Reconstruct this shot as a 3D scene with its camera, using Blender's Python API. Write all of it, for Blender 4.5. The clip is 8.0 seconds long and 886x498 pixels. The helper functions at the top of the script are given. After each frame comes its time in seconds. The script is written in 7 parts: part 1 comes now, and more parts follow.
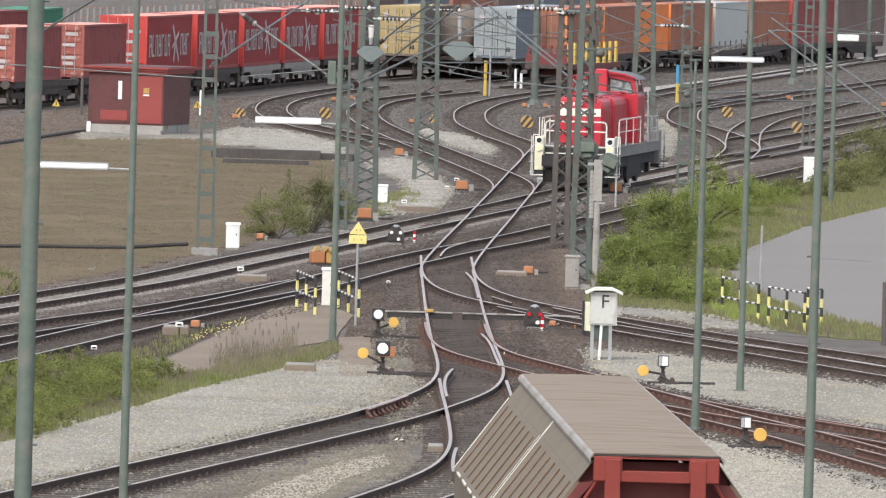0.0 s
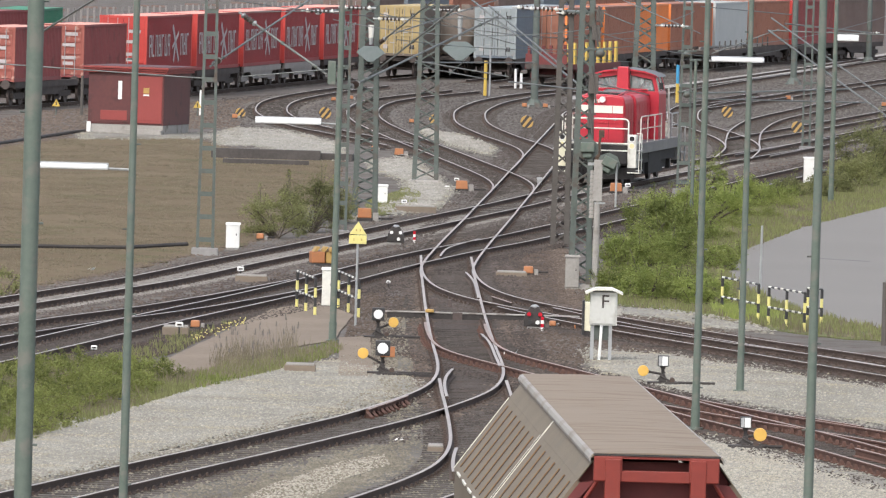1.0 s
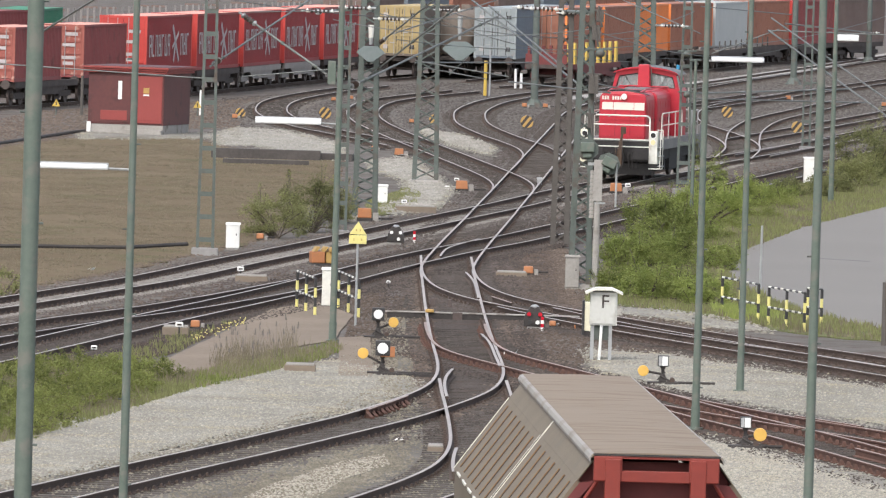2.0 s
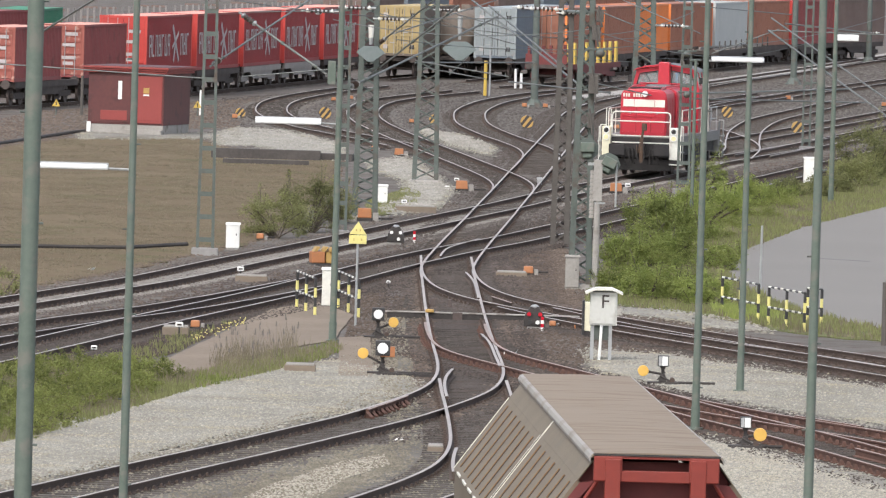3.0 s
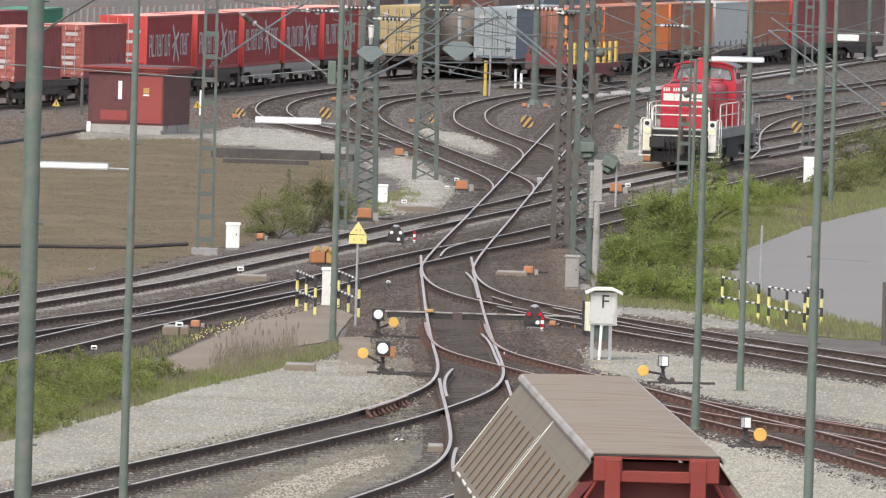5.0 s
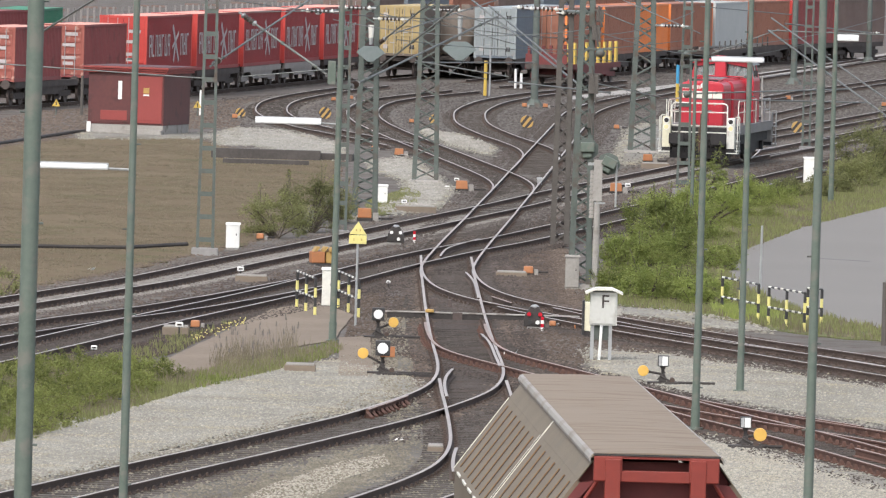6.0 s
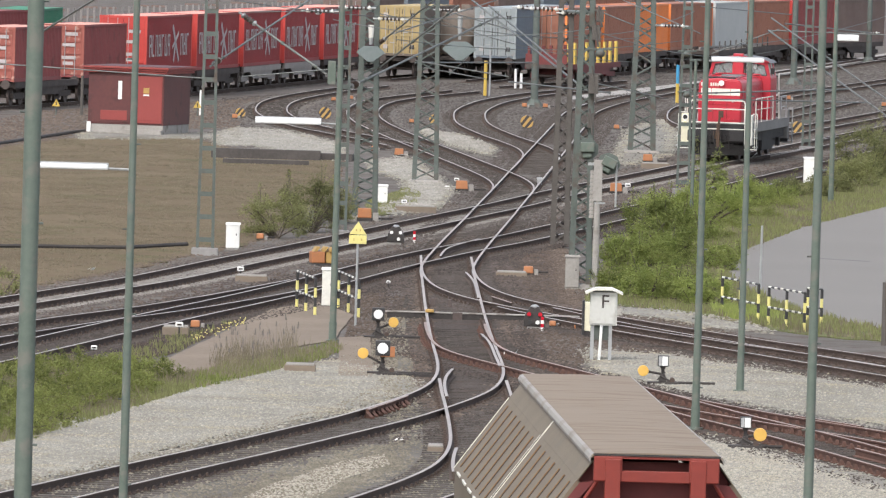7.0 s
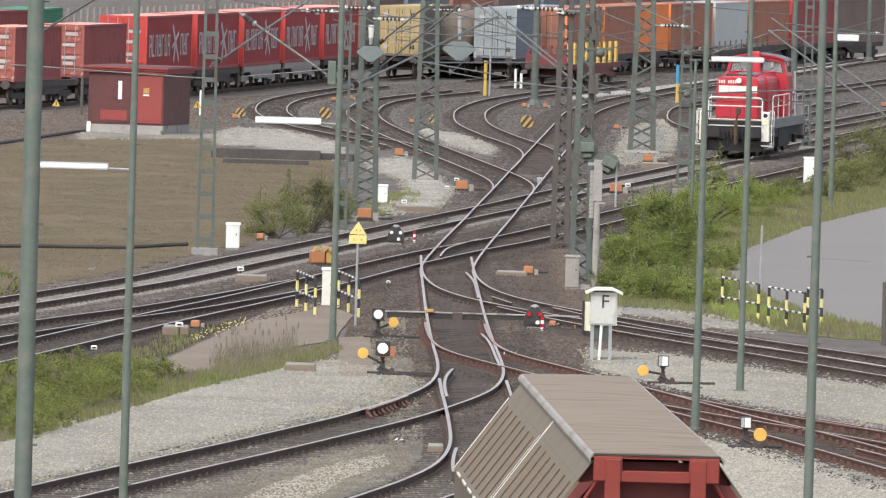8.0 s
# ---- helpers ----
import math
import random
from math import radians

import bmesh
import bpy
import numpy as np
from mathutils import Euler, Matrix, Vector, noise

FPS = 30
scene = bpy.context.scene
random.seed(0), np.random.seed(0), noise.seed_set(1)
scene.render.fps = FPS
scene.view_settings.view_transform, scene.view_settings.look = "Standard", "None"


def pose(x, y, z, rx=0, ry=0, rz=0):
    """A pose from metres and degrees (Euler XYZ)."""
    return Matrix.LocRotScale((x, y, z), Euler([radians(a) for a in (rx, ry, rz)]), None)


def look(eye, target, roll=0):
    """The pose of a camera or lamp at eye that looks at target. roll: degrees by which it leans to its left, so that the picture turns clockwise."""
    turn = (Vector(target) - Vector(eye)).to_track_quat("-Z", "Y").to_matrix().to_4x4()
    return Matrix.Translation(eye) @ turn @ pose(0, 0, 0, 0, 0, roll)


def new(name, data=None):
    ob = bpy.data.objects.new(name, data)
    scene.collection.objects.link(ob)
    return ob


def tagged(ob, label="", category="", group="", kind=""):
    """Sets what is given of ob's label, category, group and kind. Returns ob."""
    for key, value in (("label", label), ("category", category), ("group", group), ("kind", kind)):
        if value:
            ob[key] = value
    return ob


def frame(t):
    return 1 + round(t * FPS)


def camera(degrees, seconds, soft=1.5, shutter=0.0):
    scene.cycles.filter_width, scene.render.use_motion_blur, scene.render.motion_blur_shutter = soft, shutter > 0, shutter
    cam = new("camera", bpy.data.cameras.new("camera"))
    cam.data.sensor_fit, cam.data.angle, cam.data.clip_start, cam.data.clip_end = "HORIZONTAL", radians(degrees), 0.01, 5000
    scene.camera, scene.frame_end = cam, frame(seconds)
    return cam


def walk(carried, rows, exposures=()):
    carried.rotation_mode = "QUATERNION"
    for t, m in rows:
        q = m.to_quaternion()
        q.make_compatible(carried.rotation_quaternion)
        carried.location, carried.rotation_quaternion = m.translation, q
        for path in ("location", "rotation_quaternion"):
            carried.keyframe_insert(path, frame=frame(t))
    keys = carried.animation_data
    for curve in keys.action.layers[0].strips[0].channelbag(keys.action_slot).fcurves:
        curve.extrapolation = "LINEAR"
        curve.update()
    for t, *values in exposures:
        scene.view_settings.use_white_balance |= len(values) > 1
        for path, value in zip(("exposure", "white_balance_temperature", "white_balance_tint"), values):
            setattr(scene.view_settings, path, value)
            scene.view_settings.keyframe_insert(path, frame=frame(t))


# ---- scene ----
# camera: stands still high above the yard, long lens
EYE = (0.0, 0.0, 11.277)
cam = camera(5.281, 8.0, soft=1.25)
VIEW = look(EYE, (0.0, 99.928, 11.277 - 3.7931), 1.687)
walk(cam, [(0.0, VIEW), (8.0, VIEW)], exposures=[(0.0, 0.10), (8.0, 0.10)])

# ---- light: bright haze, soft sun from behind the left shoulder ----
world = bpy.data.worlds.new("sky")
scene.world = world
world.use_nodes = True
wn = world.node_tree.nodes
sky = wn.new("ShaderNodeTexSky")
sky.sky_type = "NISHITA"
sky.sun_disc = False
sky.sun_elevation = radians(52)
sky.sun_rotation = radians(205)
sky.dust_density = 4.0
sky.air_density = 1.0
bg = wn["Background"]
bg.inputs["Strength"].default_value = 0.28
veil = wn.new("ShaderNodeHueSaturation")
veil.inputs["Saturation"].default_value = 0.58
world.node_tree.links.new(sky.outputs[0], veil.inputs["Color"])
world.node_tree.links.new(veil.outputs[0], bg.inputs["Color"])
sun = new("sun", bpy.data.lights.new("sun", "SUN"))
sun.data.energy, sun.data.angle, sun.data.color = 0.68, radians(14), (1.0, 0.985, 0.98)
sun.matrix_world = look((0, 0, 100), (100 * 0.26, 100 * 0.56, 100 - 100 * 0.79))

# ---- materials ----


def mat(name, a, b=None, rough=0.7, metal=0.0, big=0.6, fine=12.0, bump=0.3, spec=0.5, rust=None, rust_at=0.6, vary=0.0, stretch=(1, 1, 1)):
    """Two-scale procedural surface: a and b mixed by fine grain and large blotches, with optional patches of a third colour."""
    m = bpy.data.materials.new(name)
    m.use_nodes = True
    nt = m.node_tree
    n, l = nt.nodes, nt.links
    bs = n["Principled BSDF"]
    b = b or tuple(c * 0.8 for c in a)
    co = n.new("ShaderNodeTexCoord")
    mp = n.new("ShaderNodeMapping")
    mp.inputs["Scale"].default_value = stretch
    l.new(co.outputs["Object"], mp.inputs[0])
    t1, t2 = n.new("ShaderNodeTexNoise"), n.new("ShaderNodeTexNoise")
    t1.inputs["Scale"].default_value, t1.inputs["Detail"].default_value = big, 6
    t2.inputs["Scale"].default_value, t2.inputs["Detail"].default_value = fine, 5
    t2.inputs["Roughness"].default_value = 0.7
    for t in (t1, t2):
        l.new(mp.outputs[0], t.inputs["Vector"])
    add = n.new("ShaderNodeMath")
    add.operation = "ADD"
    l.new(t1.outputs["Fac"], add.inputs[0])
    l.new(t2.outputs["Fac"], add.inputs[1])
    rng = n.new("ShaderNodeMapRange")
    rng.inputs["From Min"].default_value, rng.inputs["From Max"].default_value = 0.72, 1.28
    l.new(add.outputs[0], rng.inputs["Value"])
    mix = n.new("ShaderNodeMix")
    mix.data_type = "RGBA"
    mix.inputs[6].default_value, mix.inputs[7].default_value = (*a, 1), (*b, 1)
    l.new(rng.outputs[0], mix.inputs[0])
    out = mix.outputs[2]
    if rust:
        t3 = n.new("ShaderNodeTexNoise")
        t3.inputs["Scale"].default_value, t3.inputs["Detail"].default_value = big * 2.3, 8
        l.new(mp.outputs[0], t3.inputs["Vector"])
        r3 = n.new("ShaderNodeMapRange")
        r3.inputs["From Min"].default_value, r3.inputs["From Max"].default_value = rust_at - 0.06, rust_at + 0.06
        l.new(t3.outputs["Fac"], r3.inputs["Value"])
        m3 = n.new("ShaderNodeMix")
        m3.data_type = "RGBA"
        m3.inputs[7].default_value = (*rust, 1)
        l.new(out, m3.inputs[6])
        l.new(r3.outputs[0], m3.inputs[0])
        out = m3.outputs[2]
    if vary:
        oi = n.new("ShaderNodeObjectInfo")
        gi = n.new("ShaderNodeNewGeometry")
        ad = n.new("ShaderNodeMath")
        ad.operation = "ADD"
        l.new(oi.outputs["Random"], ad.inputs[0])
        l.new(gi.outputs["Random Per Island"], ad.inputs[1])
        rv = n.new("ShaderNodeMapRange")
        rv.inputs["From Max"].default_value = 2.0
        rv.inputs["To Min"].default_value, rv.inputs["To Max"].default_value = 1 - vary, 1 + vary
        l.new(ad.outputs[0], rv.inputs["Value"])
        hs = n.new("ShaderNodeHueSaturation")
        l.new(rv.outputs[0], hs.inputs["Value"])
        l.new(out, hs.inputs["Color"])
        out = hs.outputs[0]
    l.new(out, bs.inputs["Base Color"])
    bs.inputs["Roughness"].default_value = rough
    bs.inputs["Metallic"].default_value = metal
    bs.inputs["Specular IOR Level"].default_value = spec
    if bump:
        bp = n.new("ShaderNodeBump")
        bp.inputs["Strength"].default_value = bump
        bp.inputs["Distance"].default_value = 0.02
        l.new(t2.outputs["Fac"], bp.inputs["Height"])
        l.new(bp.outputs[0], bs.inputs["Normal"])
    return m


BALLAST = mat("track_ballast", (0.10, 0.091, 0.083), (0.165, 0.152, 0.14), 0.95, big=0.35, fine=6, bump=0.8, spec=0.1, rust=(0.1, 0.082, 0.07), rust_at=0.56)
BED = mat("oily_track_bed", (0.04, 0.034, 0.031), (0.105, 0.086, 0.075), 0.95, big=0.3, fine=7, bump=0.8, spec=0.1, rust=(0.075, 0.05, 0.04), rust_at=0.57)
GREYBED = mat("grey_track_bed", (0.092, 0.084, 0.075), (0.172, 0.16, 0.145), 0.95, big=0.4, fine=8, bump=0.8, spec=0.1)
GRAVEL = mat("pale_gravel", (0.165, 0.158, 0.138), (0.27, 0.262, 0.235), 0.95, big=0.25, fine=7, bump=0.9, spec=0.1, rust=(0.2, 0.18, 0.155), rust_at=0.60)
WHITESTONE = mat("white_limestone_rubble", (0.22, 0.21, 0.185), (0.38, 0.365, 0.33), 0.95, big=0.8, fine=9, bump=0.9, spec=0.1)
DRYFIELD = mat("dry_brown_turf", (0.12, 0.092, 0.06), (0.172, 0.137, 0.092), 0.95, big=0.12, fine=3, bump=0.8, spec=0.05, rust=(0.112, 0.102, 0.058), rust_at=0.60)
TURF = mat("green_turf", (0.1, 0.112, 0.05), (0.17, 0.172, 0.085), 0.95, big=0.3, fine=4, bump=0.8, spec=0.05, rust=(0.20, 0.17, 0.10), rust_at=0.60)
PATHEARTH = mat("worn_path", (0.185, 0.15, 0.118), (0.235, 0.196, 0.155), 0.95, big=0.3, fine=5, bump=0.5, spec=0.1)
ASPHALT = mat("grey_asphalt", (0.180, 0.170, 0.157), (0.200, 0.189, 0.175), 0.9, big=0.08, fine=16, bump=0.25, spec=0.3)
TARSEAM = mat("dark_tar_seam", (0.12, 0.116, 0.112), (0.15, 0.145, 0.14), 0.85)
RAILTOP = mat("polished_rail_head", (0.43, 0.385, 0.355), (0.30, 0.262, 0.24), 0.5, metal=0.25, big=0.4, fine=9, bump=0.05)
RUSTTOP = mat("dull_rusty_rail_head", (0.27, 0.19, 0.155), (0.36, 0.27, 0.23), 0.5, metal=0.3, big=0.5, fine=9, bump=0.1)
RUST = mat("rusty_rail_steel", (0.062, 0.047, 0.04), (0.115, 0.086, 0.072), 0.85, big=0.7, fine=14, bump=0.4, spec=0.2)
REDRUST = mat("red_rusty_steel", (0.082, 0.048, 0.038), (0.15, 0.084, 0.066), 0.85, big=0.7, fine=14, bump=0.4, spec=0.2)
SLEEPER = mat("weathered_timber_sleeper", (0.042, 0.036, 0.031), (0.115, 0.1, 0.088), 0.92, big=1.2, fine=16, bump=0.7, spec=0.1, vary=0.35)
CONCRETE = mat("weathered_concrete", (0.27, 0.255, 0.235), (0.37, 0.355, 0.33), 0.9, big=0.9, fine=11, bump=0.4, spec=0.2, rust=(0.2, 0.18, 0.16), rust_at=0.62)
PALESLEEPER = mat("concrete_sleeper", (0.2, 0.185, 0.165), (0.31, 0.29, 0.265), 0.9, big=1.0, fine=12, bump=0.5, spec=0.2, vary=0.2)
GREENPAINT = mat("grey_green_mast_paint", (0.088, 0.118, 0.095), (0.13, 0.158, 0.13), 0.6, big=1.4, fine=9, bump=0.15, rust=(0.15, 0.155, 0.13), rust_at=0.58)
MASTSTEEL = mat("dark_green_lattice_paint", (0.078, 0.096, 0.085), (0.115, 0.134, 0.12), 0.7, big=0.7, fine=9, bump=0.2, rust=(0.095, 0.075, 0.06), rust_at=0.60)
BROWNSTEEL = mat("brown_weathered_mast_steel", (0.072, 0.064, 0.056), (0.11, 0.099, 0.088), 0.75, big=0.7, fine=9, bump=0.2)
DARKBEAM = mat("dark_tarred_beam", (0.045, 0.04, 0.038), (0.085, 0.076, 0.07), 0.8, big=1.5, fine=9, bump=0.3)
GALV = mat("galvanised_steel", (0.44, 0.45, 0.45), (0.34, 0.35, 0.35), 0.5, metal=0.5, big=1.5, fine=14, bump=0.1)
WHITE = mat("white_enamel", (0.80, 0.80, 0.78), (0.72, 0.72, 0.69), 0.45, big=1.0, fine=9, bump=0.05)
OFFWHITE = mat("dirty_white_paint", (0.74, 0.74, 0.68), (0.58, 0.57, 0.51), 0.55, big=1.3, fine=10, bump=0.15, rust=(0.42, 0.38, 0.32), rust_at=0.67)
CREAM = mat("creamy_white_paint", (0.72, 0.70, 0.52), (0.62, 0.59, 0.44), 0.5, big=1.3, fine=10, bump=0.1)
BLACK = mat("black_paint", (0.020, 0.020, 0.022), (0.040, 0.038, 0.038), 0.6, big=1.0, fine=10, bump=0.1)
YELLOW = mat("signal_yellow_paint", (0.6, 0.42, 0.075), (0.48, 0.33, 0.07), 0.5, big=1.5, fine=10, bump=0.1)
PALEYELLOW = mat("faded_yellow_paint", (0.72, 0.66, 0.22), (0.62, 0.56, 0.22), 0.55, big=1.5, fine=10, bump=0.1)
FADEDWHITE = mat("faded_white_lettering_paint", (0.50, 0.46, 0.455), (0.40, 0.36, 0.36), 0.7, big=1.2, fine=8, bump=0.1)
STRIPE = mat("muted_amber_paint", (0.46, 0.29, 0.085), (0.36, 0.23, 0.075), 0.6, big=1.5, fine=10, bump=0.1)
PLATEGREY = mat("grey_green_plate_paint", (0.14, 0.175, 0.172), (0.18, 0.21, 0.207), 0.6, big=1.5, fine=9, bump=0.1)
AMBER = mat("amber_enamel", (0.7, 0.43, 0.09), (0.62, 0.37, 0.085), 0.45, big=1.5, fine=10, bump=0.05)
ORANGE = mat("weathered_orange_paint", (0.42, 0.165, 0.06), (0.30, 0.13, 0.06), 0.65, big=2.0, fine=12, bump=0.2, rust=(0.25, 0.13, 0.08), rust_at=0.63)
BLUE = mat("blue_plastic", (0.05, 0.32, 0.55), (0.05, 0.25, 0.45), 0.5, big=1.5, fine=9, bump=0.05)
REDLENS = mat("red_signal_glass", (0.55, 0.02, 0.04), (0.42, 0.02, 0.03), 0.15, big=3, fine=9, bump=0)
LAMPGLASS = mat("milky_lamp_glass", (0.78, 0.79, 0.78), (0.70, 0.71, 0.70), 0.3, big=2, fine=9, bump=0)
SHEDRED = mat("maroon_painted_steel", (0.085, 0.026, 0.026), (0.115, 0.034, 0.031), 0.6, big=0.7, fine=8, bump=0.15, rust=(0.07, 0.024, 0.022), rust_at=0.62)
DOORRED = mat("red_painted_door", (0.27, 0.048, 0.042), (0.23, 0.043, 0.037), 0.55, big=0.9, fine=8, bump=0.1)
# container reds carry the light: darker for shaded sides, brighter for lit ends
CREDSHADE = mat("shaded_red_container_paint", (0.285, 0.03, 0.032), (0.235, 0.027, 0.028), 0.55, big=0.5, fine=6, bump=0.15, rust=(0.19, 0.03, 0.03), rust_at=0.66)
CREDLIT = mat("lit_red_container_paint", (0.52, 0.055, 0.045), (0.44, 0.048, 0.04), 0.5, big=0.7, fine=6, bump=0.1)
# roof colour lightened to pink for the light falling on top
LITTOP = mat("lit_pale_red_roof", (0.68, 0.36, 0.29), (0.6, 0.29, 0.235), 0.75, big=0.5, fine=5, bump=0.2, rust=(0.52, 0.22, 0.17), rust_at=0.62)
OLDEND = mat("faded_orange_red_door_paint", (0.34, 0.10, 0.075), (0.27, 0.08, 0.062), 0.65, big=1.2, fine=6, bump=0.2, rust=(0.5, 0.30, 0.24), rust_at=0.62)
MAROON = mat("dull_maroon_container_paint", (0.27, 0.065, 0.062), (0.21, 0.05, 0.048), 0.65, big=0.6, fine=6, bump=0.2, rust=(0.16, 0.045, 0.04), rust_at=0.64)
OCHRE = mat("ochre_container_paint", (0.43, 0.33, 0.155), (0.36, 0.275, 0.13), 0.65, big=0.7, fine=6, bump=0.2, rust=(0.30, 0.19, 0.09), rust_at=0.66)
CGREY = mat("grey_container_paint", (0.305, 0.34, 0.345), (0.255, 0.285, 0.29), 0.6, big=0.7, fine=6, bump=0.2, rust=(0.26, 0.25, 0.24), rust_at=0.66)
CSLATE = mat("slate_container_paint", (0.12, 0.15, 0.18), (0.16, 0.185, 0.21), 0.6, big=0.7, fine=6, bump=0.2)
CORANGE = mat("orange_container_paint", (0.80, 0.235, 0.06), (0.68, 0.20, 0.055), 0.55, big=0.7, fine=6, bump=0.15)
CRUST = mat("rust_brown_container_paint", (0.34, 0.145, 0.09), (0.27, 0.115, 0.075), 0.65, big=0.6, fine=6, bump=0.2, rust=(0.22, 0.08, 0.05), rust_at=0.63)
CBROWN = mat("dark_brown_wagon_paint", (0.15, 0.105, 0.09), (0.2, 0.145, 0.125), 0.75, big=0.7, fine=6, bump=0.2)
CWHITE = mat("pale_grey_container_paint", (0.46, 0.475, 0.465), (0.40, 0.415, 0.405), 0.6, big=0.7, fine=6, bump=0.15)
CGREEN = mat("green_container_paint", (0.035, 0.22, 0.12), (0.035, 0.18, 0.10), 0.6, big=0.7, fine=6, bump=0.15)
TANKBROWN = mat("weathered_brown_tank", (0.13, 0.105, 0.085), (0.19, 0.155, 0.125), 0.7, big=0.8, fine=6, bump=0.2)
STAKEGREY = mat("grey_stake_steel", (0.19, 0.18, 0.17), (0.27, 0.25, 0.235), 0.7, big=0.7, fine=6, bump=0.15)
FRAME = mat("sooty_wagon_frame", (0.06, 0.051, 0.047), (0.105, 0.088, 0.08), 0.85, big=1.0, fine=9, bump=0.3, spec=0.2)
PALEFRAME = mat("dusty_grey_wagon_frame", (0.24, 0.215, 0.195), (0.33, 0.30, 0.275), 0.8, big=0.9, fine=9, bump=0.2)
WHEEL = mat("worn_wheel_steel", (0.075, 0.060, 0.054), (0.13, 0.10, 0.09), 0.6, metal=0.4, big=2, fine=14, bump=0.2)
LOCORED = mat("traffic_red_locomotive_paint", (0.49, 0.026, 0.046), (0.42, 0.025, 0.041), 0.38, big=0.6, fine=8, bump=0.05, rust=(0.38, 0.035, 0.04), rust_at=0.68)
STRIPEWHITE = mat("cream_white_stripe_paint", (0.74, 0.72, 0.64), (0.68, 0.66, 0.58), 0.5, big=1.0, fine=9, bump=0.05)
LOCOGREY = mat("dark_umbra_grey_roof", (0.115, 0.118, 0.122), (0.15, 0.152, 0.155), 0.6, big=0.8, fine=8, bump=0.1)
DECK = mat("dusty_grey_deck", (0.19, 0.185, 0.18), (0.26, 0.25, 0.24), 0.7, big=0.9, fine=8, bump=0.2)
LOCODARK = mat("black_greasy_running_gear", (0.014, 0.013, 0.014), (0.032, 0.029, 0.028), 0.75, big=1.2, fine=9, bump=0.3)
UNDER = mat("sooty_underframe", (0.030, 0.027, 0.026), (0.062, 0.054, 0.050), 0.8, big=1.2, fine=9, bump=0.3)
LAMPCREAM = mat("creamy_lamp_glass", (0.80, 0.74, 0.42), (0.74, 0.68, 0.40), 0.25, big=2, fine=9, bump=0)
# pale diffuse share of the glass stands for dust and the haze seen through
CABGLASS = mat("dusty_hazy_cab_window_glass", (0.66, 0.71, 0.71), (0.58, 0.63, 0.63), 0.03, big=1.5, fine=4, bump=0)
CABGLASS.node_tree.nodes["Principled BSDF"].inputs["Transmission Weight"].default_value = 0.8
CABGLASS.node_tree.nodes["Principled BSDF"].inputs["IOR"].default_value = 1.45
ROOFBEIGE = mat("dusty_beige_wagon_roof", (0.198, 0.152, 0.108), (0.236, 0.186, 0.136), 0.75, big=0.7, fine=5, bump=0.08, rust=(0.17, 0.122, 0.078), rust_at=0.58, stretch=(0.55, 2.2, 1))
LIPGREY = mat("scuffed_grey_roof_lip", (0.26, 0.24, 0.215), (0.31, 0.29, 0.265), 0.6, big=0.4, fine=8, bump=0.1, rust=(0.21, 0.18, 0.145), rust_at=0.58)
# dusty beige, darkened in the colour for the weaker light on steep flaps
FLAPBEIGE = mat("shaded_dusty_beige_flap", (0.136, 0.108, 0.073), (0.165, 0.134, 0.093), 0.7, big=0.9, fine=9, bump=0.2, rust=(0.135, 0.112, 0.08), rust_at=0.62)
RUSTSTREAK = mat("rust_stained_rib", (0.20, 0.098, 0.035), (0.26, 0.15, 0.065), 0.8, big=1.4, fine=9, bump=0.2)
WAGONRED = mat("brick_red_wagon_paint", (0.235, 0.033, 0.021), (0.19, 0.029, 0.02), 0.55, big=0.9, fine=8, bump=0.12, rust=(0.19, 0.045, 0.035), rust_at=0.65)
# darker copy of the wagon red, with the end wall's shade in the colour
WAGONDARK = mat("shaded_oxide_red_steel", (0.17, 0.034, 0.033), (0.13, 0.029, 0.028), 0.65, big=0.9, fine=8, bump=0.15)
WEEDLEAF = mat("yellow_green_weed_leaf", (0.168, 0.195, 0.058), (0.262, 0.28, 0.095), 0.6, big=1.5, fine=6, bump=0, spec=0.2, vary=0.55)
LEAF = mat("fresh_leaf", (0.18, 0.225, 0.062), (0.285, 0.315, 0.105), 0.6, big=1.5, fine=6, bump=0, spec=0.2, vary=0.55)
OLIVELEAF = mat("olive_leaf", (0.17, 0.18, 0.075), (0.245, 0.25, 0.115), 0.65, big=1.5, fine=6, bump=0, spec=0.2, vary=0.55)
STRAW = mat("dry_stalk", (0.185, 0.158, 0.108), (0.27, 0.235, 0.17), 0.8, big=1.5, fine=6, bump=0, spec=0.1, vary=0.4)
SEEDBROWN = mat("grey_brown_seed_head", (0.12, 0.105, 0.095), (0.19, 0.165, 0.15), 0.9, big=2, fine=9, bump=0.2)
BARK = mat("bush_bark", (0.075, 0.060, 0.045), (0.12, 0.10, 0.075), 0.9, big=3, fine=14, bump=0.5)
WIRE = mat("oxidised_catenary_wire", (0.125, 0.135, 0.128), (0.18, 0.19, 0.182), 0.55, metal=0.3, big=1, fine=6, bump=0)
PORCELAIN = mat("brown_porcelain", (0.05, 0.035, 0.03), (0.08, 0.055, 0.045), 0.3, big=3, fine=9, bump=0)
for _m in (LEAF, WEEDLEAF, OLIVELEAF, STRAW):
    _n, _l = _m.node_tree.nodes, _m.node_tree.links
    _b = _n["Principled BSDF"]
    _t, _x = _n.new("ShaderNodeBsdfTranslucent"), _n.new("ShaderNodeMixShader")
    _x.inputs[0].default_value = 0.42
    _l.new(_b.inputs["Base Color"].links[0].from_socket, _t.inputs["Color"])
    _l.new(_b.outputs[0], _x.inputs[1])
    _l.new(_t.outputs[0], _x.inputs[2])
    _l.new(_x.outputs[0], _n["Material Output"].inputs[0])

# ---- small mesh kit ----


